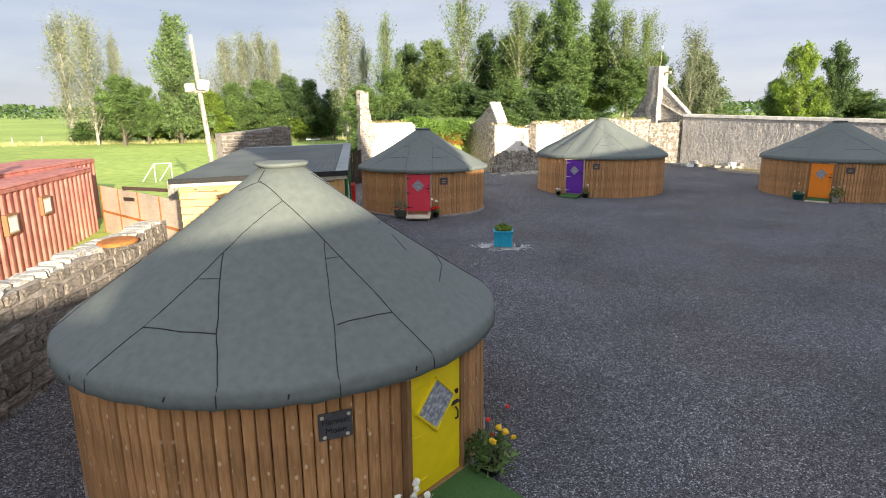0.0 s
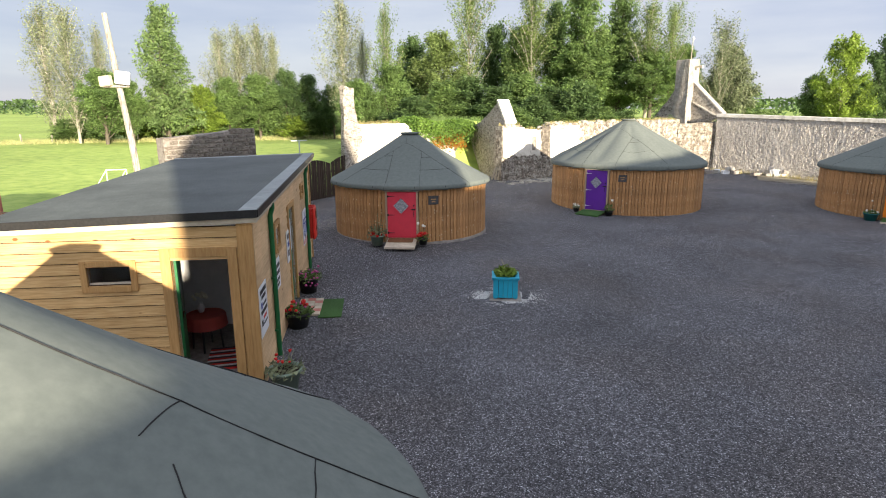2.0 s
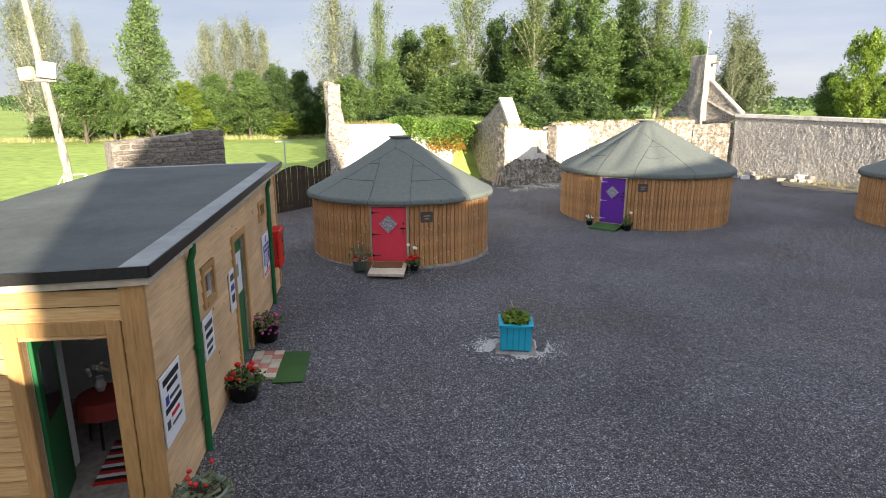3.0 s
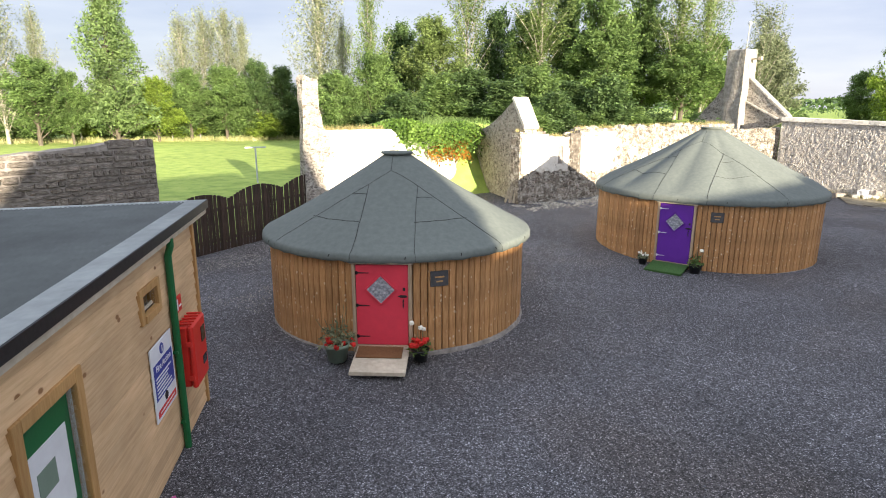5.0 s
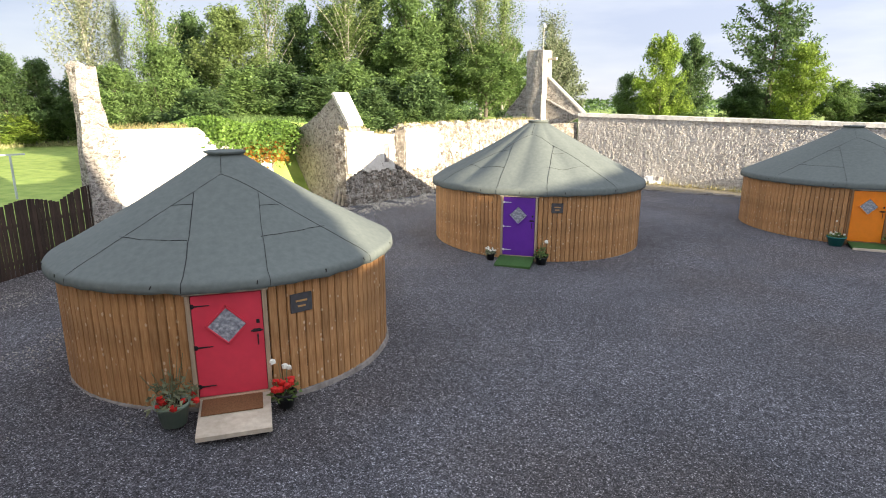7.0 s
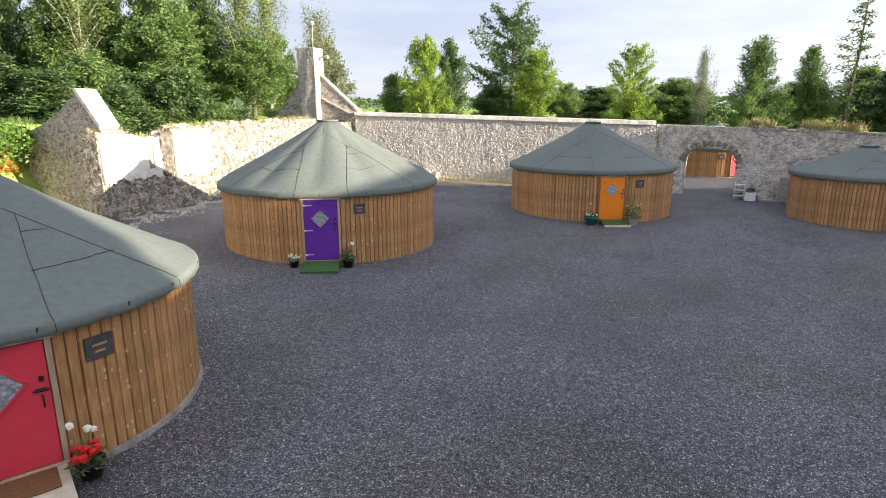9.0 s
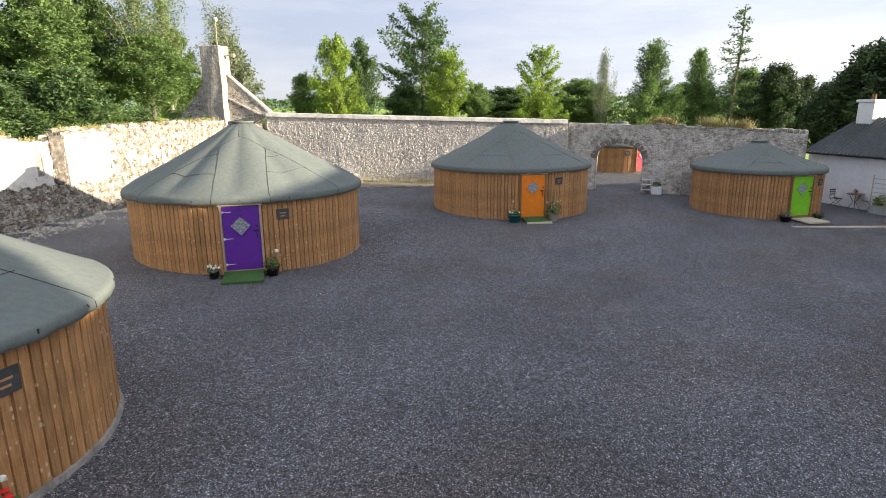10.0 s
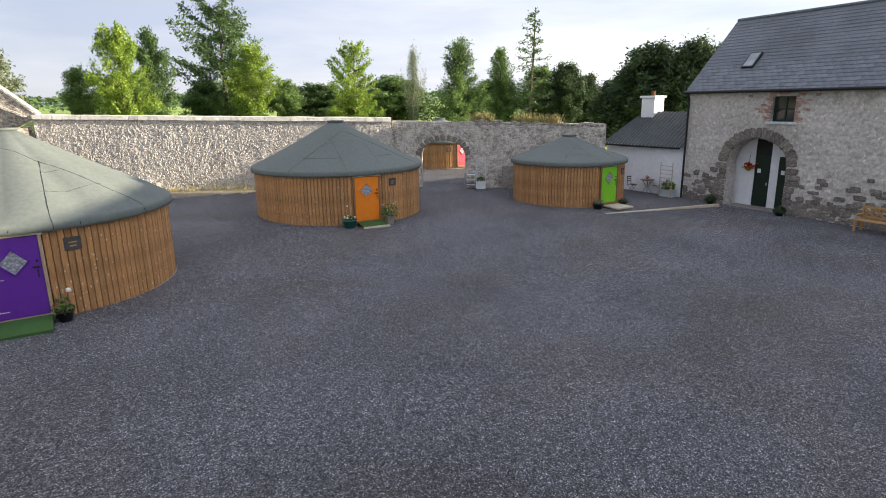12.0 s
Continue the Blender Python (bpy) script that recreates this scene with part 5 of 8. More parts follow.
for xx in (0.0, BLEN - 0.6):
    bm = bmesh.new()
    vv = [bm.verts.new((x, y, z)) for x in (xx, xx + 0.6) for y, z in ((0.7, -0.7), (0.7, EZ), (RD, RZ - 0.1), (2 * RD - 0.0, EZ), (2 * RD, -0.7))]
    bm.faces.new(vv[:5])
    bm.faces.new(vv[5:][::-1])
    for i in range(5):
        bm.faces.new((vv[i], vv[5 + i], vv[5 + (i + 1) % 5], vv[(i + 1) % 5]))
    bmesh.ops.recalc_face_normals(bm, faces=bm.faces)
    part("gable_wall", bm, BARNWALL, barn)
part("back_wall", boxed(0.6, BLEN - 0.6, 2 * RD - 0.6, 2 * RD, -0.7, EZ), BARNWALL, barn)
# slates
RUN = math.hypot(RD + 0.2, RZ - EZ + 0.15)


def slope_pt(x, u, lift, side=1):
    f = u / RUN
    y, z = -0.2 + (RD + 0.2) * f, EZ - 0.12 + (RZ - EZ + 0.12) * f
    ny, nz = -(RZ - EZ) / RUN, RD / RUN
    y, z = y + ny * lift, z + nz * lift
    return (x, y if side > 0 else 2 * RD - y, z)


V, F = [], []
rows = int(RUN / 0.235)
SL_F = [(0, 1, 2, 3), (4, 5, 1, 0), (4, 0, 3), (1, 5, 2)]


def slate_corners(x, w, j, l0):
    u0, u1 = j * 0.235 - 0.02, j * 0.235 + 0.24
    return [slope_pt(x, u0, l0), slope_pt(x + w - 0.006, u0, l0), slope_pt(x + w - 0.006, u1, 0.012), slope_pt(x, u1, 0.012), slope_pt(x, u0, l0 - 0.012), slope_pt(x + w - 0.006, u0, l0 - 0.012)]


single = {}
for w in (0.16, 0.32):
    single[w] = bpy.data.meshes.new("slate")
    single[w].from_pydata(slate_corners(0.0, w, 0, 0.028), [], SL_F)
    single[w].materials.append(SLATE)
up = Vector(slope_pt(0, 0.235, 0)) - Vector(slope_pt(0, 0, 0))
for j in range(rows):
    x, first = -0.15, j % 2
    while x < 14.0:
        w = 0.16 if first else 0.32
        first = 0
        if j < 8 and x < 11.5:
            placed("slate", single[w], barn, "", Matrix.Translation(Vector((x, 0, 0)) + up * j + Vector((0, -0.3, 0.5)).normalized() * rs.uniform(-0.002, 0.005)))
        else:
            k0 = len(V)
            V += slate_corners(x, w, j, 0.026 + rs.uniform(-0.003, 0.006))
            F += [tuple(k0 + q for q in f) for f in SL_F]
        x += w
me = bpy.data.meshes.new("slating")
me.from_pydata(V, [], F)
me.materials.append(SLATE)
placed("slating", me, barn, "blue-grey natural slates in courses")["kind"] = "stuff"
bm = bmesh.new()
for side in (1, -1):
    vv = [bm.verts.new(slope_pt(x, u, z, side)) for z in (-0.06, 0.008) for x, u in ((-0.15, 0), (BLEN + 0.15, 0), (BLEN + 0.15, RUN), (-0.15, RUN))]
    for f in ((3, 2, 1, 0), (4, 5, 6, 7), (0, 1, 5, 4), (1, 2, 6, 5), (2, 3, 7, 6), (3, 0, 4, 7)):
        bm.faces.new([vv[i] for i in f])
bmesh.ops.recalc_face_normals(bm, faces=bm.faces)
part("roof_deck", bm, SLATE, barn)
bm = bmesh.new()
tube(bm, [(0, RD, RZ + 0.02), (0.44, RD, RZ + 0.02)], 0.09, 8)
ridge = part("ridge_tile", bm, SLATE, barn, "", pose(-0.15, 0, 0))
for i in range(1, 34):
    placed("ridge_tile", ridge.data, barn, "", pose(i * 0.45 - 0.15, 0, 0))
bm = bmesh.new()
tube(bm, [(-0.2, -0.26, EZ - 0.12), (BLEN, -0.26, EZ - 0.12)], 0.075, 8)
tube(bm, [(0.06, -0.24, EZ - 0.15), (0.06, -0.1, EZ - 0.5), (0.06, -0.1, -0.4)], 0.055, 8)
part("gutter", bm, BLACK, barn, "black gutter and downpipe")
# arch stones, reveals, inner wall with doors
ac, ar, ah = (a0 + a1) / 2, (a1 - a0) / 2, 1.2
for i in range(19):
    t = math.pi * (i + 0.5) / 19
    placed("arch_stone", STONES[i % 7], barn, "", pose(ac - (ar + 0.24) * math.cos(t), 0.0, az0 + (ah + 0.24) * math.sin(t), 0, math.degrees(t) - 90, 0) @ Matrix.Diagonal((0.27, 0.1, 0.5, 1)))
for xx, sg in ((a0, -1), (a1, 1)):
    for i in range(8):
        w = rs.uniform(0.35, 0.7)
        placed("jamb_stone", rs.choice(STONES), barn, "", pose(xx + sg * w / 2, 0.0, -0.35 + i * 0.28, 0, 0, 0) @ Matrix.Diagonal((w, 0.1, 0.27, 1)))
for i in range(330):
    s, z = rs.uniform(0.1, 13), None
    z = -0.4 + abs(rs.gauss(0, 0.7))
    if z < 2.2 and not (a0 - 0.25 < s < a1 + 0.25):
        placed("stone", rs.choice(STONES), barn, "", pose(s, -0.0, z, 0, rs.uniform(-6, 6), 0) @ Matrix.Diagonal((rs.uniform(0.2, 0.5), 0.07, rs.uniform(0.13, 0.26), 1)))
for i in range(9):
    for sg in (-1, 1):
        placed("brick", rs.choice(BRICKS), barn, "", pose(5.175 + sg * (0.6 + (0.1 if i % 2 else 0.05)), 0.0, 3.86 + i * 0.14, 0, 0, 0) @ Matrix.Diagonal((0.24 if i % 2 else 0.14, 0.06, 0.11, 1)))
for i in range(26):
    placed("brick", rs.choice(BRICKS), barn, "", pose(5.175 + rs.gauss(0, 0.75), -0.005, 4.9 + rs.uniform(0.1, 0.38), 0, rs.uniform(-5, 5), 0) @ Matrix.Diagonal((rs.uniform(0.16, 0.26), 0.05, 0.1, 1)))
for i in range(16):
    placed("brick", rs.choice(BRICKS), barn, "", pose(rs.choice((4.3, 6.05)) + rs.gauss(0, 0.14), -0.005, rs.uniform(3.7, 4.9), 0, rs.uniform(-5, 5), 0) @ Matrix.Diagonal((rs.uniform(0.16, 0.26), 0.05, 0.1, 1)))
IY = 0.95
part("lobby_wall", boxed(a0 - 0.3, 3.5, IY, IY + 0.1, -0.45, 3.4), WHITE, barn, "white plastered lobby wall")
part("lobby_wall", boxed(4.32, 4.65, IY, IY + 0.1, -0.45, 3.4), WHITE, barn)
part("lobby_wall", boxed(3.5, 4.32, IY, IY + 0.1, 1.9, 3.4), DARK, barn)
part("lobby_wall", boxed(4.65, 5.7, IY, IY + 0.1, -0.45, 3.4), WHITE, barn)
part("lobby_wall", boxed(a0 - 0.3, a0 - 0.2, 0.7, IY, -0.45, 3.4), WHITE, barn)
part("lobby_wall", boxed(5.7, 5.8, 0.7, IY + 0.6, -0.45, 3.4), WHITE, barn)
part("lobby_ceiling", boxed(a0 - 0.3, 5.8, 0.7, IY + 0.6, 3.3, 3.4), WHITE, barn)
part("lobby_floor", boxed(a0, 5.7, 0.0, IY + 0.6, -0.6, -0.38), MORTAR, barn)
for d0, d1, yy in ((3.52, 4.3, IY - 0.02), (4.74, 5.5, IY - 0.02)):
    door = part("door", boxed(d0, d1, yy, yy + 0.06, -0.36, 2.15, 0.01), DKGREEN, barn, "dark green painted door")
    part("notice", boxed(d0 + 0.16, d0 + 0.34, yy - 0.012, yy - 0.003, 1.3, 1.5), SIGNWHITE, door)
    part("handle", boxed(d1 - 0.09, d1 - 0.05, yy - 0.05, yy - 0.003, 0.7, 0.85), LEADWHITE, door)
win = part("window", boxed(4.6, 5.75, 0.28, 0.34, 3.84, 4.98), GLASS, barn, "small dark green sash window")
for b_ in ((4.6, 4.68, 3.84, 4.98), (5.67, 5.75, 3.84, 4.98), (4.68, 5.67, 3.84, 3.92), (4.68, 5.67, 4.9, 4.98), (5.14, 5.21, 3.92, 4.9), (4.68, 5.67, 4.38, 4.44)):
    part("frame_bar", boxed(b_[0], b_[1], 0.24, 0.36, b_[2], b_[3], 0.006), DKGREEN, win)
part("sill", boxed(4.45, 5.9, -0.1, 0.3, 3.72, 3.835, 0.015), LEADWHITE, barn, "pale stone window sill")
sk = part("skylight", boxed(-0.32, 0.32, -0.5, 0.5, 0.0, 0.09, 0.01), BLACK, barn, "black framed roof window", pose(2.55, slope_pt(0, 2.05, 0.03)[1], slope_pt(0, 2.05, 0.03)[2], math.degrees(math.atan2(RZ - EZ, RD)), 0, 0))
part("pane", boxed(-0.25, 0.25, -0.43, 0.43, 0.085, 0.1), SKYGLASS, sk, "roof window glass with the sky's reflection in its colour")
# unseen tall house and lower wing, added behind the camera to shade the yard
house = thing("house", "unseen tall grey house added to shade the yard", "house", BARN)


def block(parent, x0, x1, y0, y1, ez, rz, wallm, roofm):
    part("wall", boxed(x0, x1, y0, y1, -0.8, ez), wallm, parent)
    bm = bmesh.new()
    ym = (y0 + y1) / 2
    vv = [bm.verts.new(p) for x in (x0 - 0.15, x1 + 0.15) for p in ((x, y0 - 0.2, ez), (x, ym, rz), (x, y1 + 0.2, ez))]
    bm.faces.new(vv[:3])
    bm.faces.new(vv[3:][::-1])
    for i, j in ((0, 1), (1, 2), (2, 0)):
        bm.faces.new((vv[i], vv[3 + i], vv[3 + j], vv[j]))
    bmesh.ops.recalc_face_normals(bm, faces=bm.faces)
    part("roof", bm, roofm, parent)


block(house, 30.9, 38.3, -0.5, 7.5, 10.6, 13.8, BARNWALL, SLATE)
part("chimney", boxed(36.4, 37.3, 3, 4.2, 12.5, 15.3, 0.02), BARNWALL, house)
wing = thing("house_wing", "unseen lower wing added to shade the yard", "house", BARN)
block(wing, 38.5, 43.9, 1.0, 7.0, 5.6, 8.1, BARNWALL, SLATE)
block(wing, 44.1, 50.0, 1.6, 6.4, 5.4, 7.4, BARNWALL, SLATE)

# ---- cottage ----
COT = along(36.6, 27.35, 34.05, 23.35)
cot = thing("cottage", "low white cottage with a dark tin roof", "cottage", COT)
CL = span(36.6, 27.35, 34.05, 23.35)
part("wall", boxed(0, CL + 0.6, 0, 0.4, -0.6, 2.4), WHITE, cot)
part("wall", boxed(0, 0.4, 0.4, 5.0, -0.6, 2.4), WHITE, cot)
part("wall", boxed(CL + 0.2, CL + 0.6, 0.4, 5.0, -0.6, 2.4), WHITE, cot)
part("wall", boxed(0.4, CL + 0.2, 4.6, 5.0, -0.6, 2.4), WHITE, cot)
bm = bmesh.new()
m_ = 46
for side in (1, -1):
    prev = None
    for i in range(m_ + 1):
        x = -0.2 + (CL + 0.8) * i / m_
        w_ = 0.032 * math.cos(math.pi * i)
        yy0, yy1 = (-0.25, 2.5) if side > 0 else (5.25, 2.5)
        cur = [bm.verts.new((x + (0.9 if k else 0) * max(0, 1 - i / 15), y, z + w_)) for k, (y, z) in enumerate(((yy0, 2.38), (yy1, 4.2)))]
        if prev:
            bm.faces.new((prev[0], cur[0], cur[1], prev[1]) if side > 0 else (prev[1], cur[1], cur[0], prev[0]))
        prev = cur
part("roof", bm, TIN, cot)
bm = bmesh.new()
box(bm, 0.8, 1.7, 2.0, 3.0, 3.4, 5.0, None, 0.03)
box(bm, 0.72, 1.78, 1.92, 3.08, 5.0, 5.14, None, 0.02)
ch = part("chimney", bm, WHITE, cot, "white painted chimney")
bm = bmesh.new()
lathe(bm, [(0.12, 5.14), (0.1, 5.4), (0.115, 5.43)], 10, pose(1.25, 2.5, 0))
part("pot", bm, COIR, ch)
bm = bmesh.new()
tube(bm, [(0, -0.3, 2.33), (CL + 0.4, -0.3, 2.33)], 0.06, 8)
part("gutter", bm, BLACK, cot)
# terrace edge
bm = bmesh.new()
tx0, ty0, tx1, ty1 = 26.9, 26.1, 31.3, 21.1
TL = span(tx0, ty0, tx1, ty1)
for i in range(9):
    box(bm, TL * i / 9, TL * (i + 1) / 9 - 0.02, -0.09, 0.09, -0.2, 0.05, None, 0.015)
tagged(part("kerb", bm, PALEWOOD, None, "", along(tx0, ty0, tx1, ty1, -0.27)), "pale kerb edging the terrace", "kerb", kind="structure")

# ---- fence, containers, pole ----
fence = thing("timber_fence", "dark stained picket fence with a wavy top", "fence", along(-8.55, 35.3, -5.55, 40.9, 0.3))
FL = span(-8.55, 35.3, -5.55, 40.9)
nsl = 46
for i in range(nsl):
    s = FL * (i + 0.5) / nsl
    u = (s / FL * 2.6) % 1.0
    h = 1.68 + 0.28 * math.sin(math.pi * u) + 0.28 * s / FL
    part("slat", boxed(-0.06, 0.06, -0.012, 0.012, 0.05, h, 0.004), DARKWOOD, fence, "", pose(s, rs.uniform(-0.006, 0.006), 0, 0, rs.uniform(-0.6, 0.6), 0))
for z in (0.4, 1.4):
    part("rail", boxed(0, FL, 0.014, 0.06, z, z + 0.09), DARKWOOD, fence)
for i in range(4):
    part("post", boxed(FL * i / 3 - 0.05, FL * i / 3 + 0.05, 0.062, 0.16, 0, 1.9), DARKWOOD, fence)
pole = thing("light_pole", "weathered leaning wooden pole with two floodlights", "pole", pose(-9.9, 28.1, 0.2))
bm = bmesh.new()
tube(bm, [(0, 0, -0.3), (-0.12, -0.36, 3.9), (-0.2, -0.55, 5.7), (-0.28, -0.7, 7.7)], [0.12, 0.105, 0.09, 0.075], 10)
part("shaft", bm, GREYWOOD, pole)
fl = part("floodlight", boxed(-0.22, 0.22, -0.1, 0.1, -0.2, 0.2, 0.03), SIGNWHITE, pole, "white floodlight box", pose(0.08, -0.75, 5.75, 10, 8, 25))
part("glass", boxed(-0.18, 0.18, -0.115, -0.102, -0.14, 0.14), LEADWHITE, fl)
part("floodlight", boxed(-0.2, 0.2, -0.1, 0.1, -0.17, 0.17, 0.03), PALEWOOD, pole, "faded yellow lamp housing", pose(-0.5, -0.72, 5.65, 0, -6, -10))
part("bracket", boxed(-0.4, 0.4, -0.03, 0.03, -0.04, 0.04), GREYWOOD, pole, "", pose(-0.2, -0.66, 5.5, 0, 0, 10))


def container(m, L, label, windows, D=2.6, H=2.75):
    c = thing("shipping_container", label, "container", m)
    bm = bmesh.new()
    per, dep = 0.42, 0.05
    xs_ = []
    x = 0.0
    while x < L:
        xs_ += [(x, 0), (x + 0.12, 0), (x + 0.17, dep), (x + 0.36, dep)]
        x += per
    xs_ = [q for q in xs_ if q[0] < L] + [(L, 0)]
    lo = [bm.verts.new((a, b, 0.0)) for a, b in xs_]
    hi = [bm.verts.new((a, b, H)) for a, b in xs_]
    for i in range(len(xs_) - 1):
        bm.faces.new((lo[i], lo[i + 1], hi[i + 1], hi[i]))
    part("side_panel", bm, RUST, c)
    part("end_panel", boxed(L - 0.04, L, 0.06, D, 0, H), RUST, c)
    part("end_panel", boxed(0, 0.04, 0.06, D, 0, H), RUST, c)
    part("back_panel", boxed(0.04, L - 0.04, D - 0.04, D, 0, H), RUST, c)
    part("roof_panel", boxed(-0.02, L + 0.02, -0.02, D + 0.02, H, H + 0.06, 0.02), RUST, c)
    part("top_rail", boxed(0, L, -0.03, 0.0, H - 0.12, H - 0.001, 0.01), RUST, c)
    for wx, wz in windows:
        w = part("window", boxed(wx - 0.34, wx + 0.34, -0.1, 0.07, wz - 0.3, wz + 0.3, 0.01), HUTTRIM, c, "small timber framed window")
        part("pane", boxed(wx - 0.22, wx + 0.22, -0.112, -0.101, wz - 0.2, wz + 0.2), SIGNWHITE, w)
        part("frame", boxed(wx - 0.26, wx + 0.26, -0.108, -0.1005, wz - 0.24, wz + 0.24), PALEWOOD, w)
    return c


container(along(-10.6, 12.4, -13.3, 22.9, -0.05), 13.9, "red painted corrugated shipping container with timber windows", ((6.9, 1.75), (9.3, 1.95)))
c2 = container(along(-13.9, 19.0, -15.6, 28.6, 0.1), 9.75, "faded red shipping container behind another", ((6.3, 2.1),))
bm = bmesh.new()
tube(bm, [(0, 0, 0), (0, 0, 0.9)], 0.14, 12)
pv = thing("roof_vent", "white vent pipe with a black cowl on a container", "vent pipe", pose(-13.6, 20.0, 2.8))
part("pipe", bm, SIGNWHITE, pv)
bm = bmesh.new()
lathe(bm, [(0.2, 0.9), (0.2, 1.05), (0.1, 1.15)], 12)
part("cowl", bm, BLACK, pv)
# plywood screen
scr = thing("plywood_screen", "weathered plywood screen with battens", "screen", along(-13.6, 25.6, -8.2, 21.2, 0.05))
SL = span(-13.6, 25.6, -8.2, 21.2)
for i in range(4):
    part("panel", boxed(SL * i / 4 + 0.01, SL * (i + 1) / 4 - 0.01, 0, 0.02, 0.05, 2.0), PLY, scr)
    part("batten", boxed(SL * i / 4 - 0.03, SL * i / 4 + 0.03, -0.03, -0.002, 0, 2.0), RUSTY, scr)
part("rail", boxed(0, SL, -0.03, -0.002, 0.95, 1.03), RUSTY, scr)
bm = bmesh.new()
lathe(bm, [(0.0, 0), (0.42, 0), (0.42, 0.04), (0.38, 0.07), (0, 0.08)], 20)
tagged(part("metal_disc", bm, RUSTY, None, "", pose(-7.0, 15.4, 1.95, 3, -2, 0)), "rusty round metal disc lying on the stone wall", "disc")

# ---- bank, trees and hedges ----
bm = bmesh.new()
nx, ny = 44, 34
gv = {}


def step01(t):
    t = min(max(t, 0.0), 1.0)
    return t * t * (3 - 2 * t)


for i in range(nx + 1):
    for j in range(ny + 1):
        x, y = -12 + i * 1.0, 44 + j * 1.2
        behind = (x + 5.5) * -0.577 + (y - 40.75) * 0.817
        h = 3.55 * step01((behind - 3.5) / 4.0) * step01((x + 6.5) / 5.0) * step01((27 - x) / 6) * step01((86 - y) / 12)
        h += 0.15 * noise.noise((x * 0.5, y * 0.5, 1)) * min(h, 1)
        gv[i, j] = bm.verts.new((x, y, ground_z(x, y) + h - (0.3 if h < 0.02 else 0.0)))
for i in range(nx):
    for j in range(ny):
        bm.faces.new((gv[i, j], gv[i + 1, j], gv[i + 1, j + 1], gv[i, j + 1]))
tagged(part("bank", bm, GRASS, smooth=True), "rough grassy bank behind the ruin", "bank", kind="structure")


def bank_z(x, y):
    behind = (x + 5.5) * -0.577 + (y - 40.75) * 0.817
    return ground_z(x, y) + 3.55 * step01((behind - 3.5) / 4.0) * step01((x + 6.5) / 5.0) * step01((27 - x) / 6) * step01((86 - y) / 12)


TREES = {}


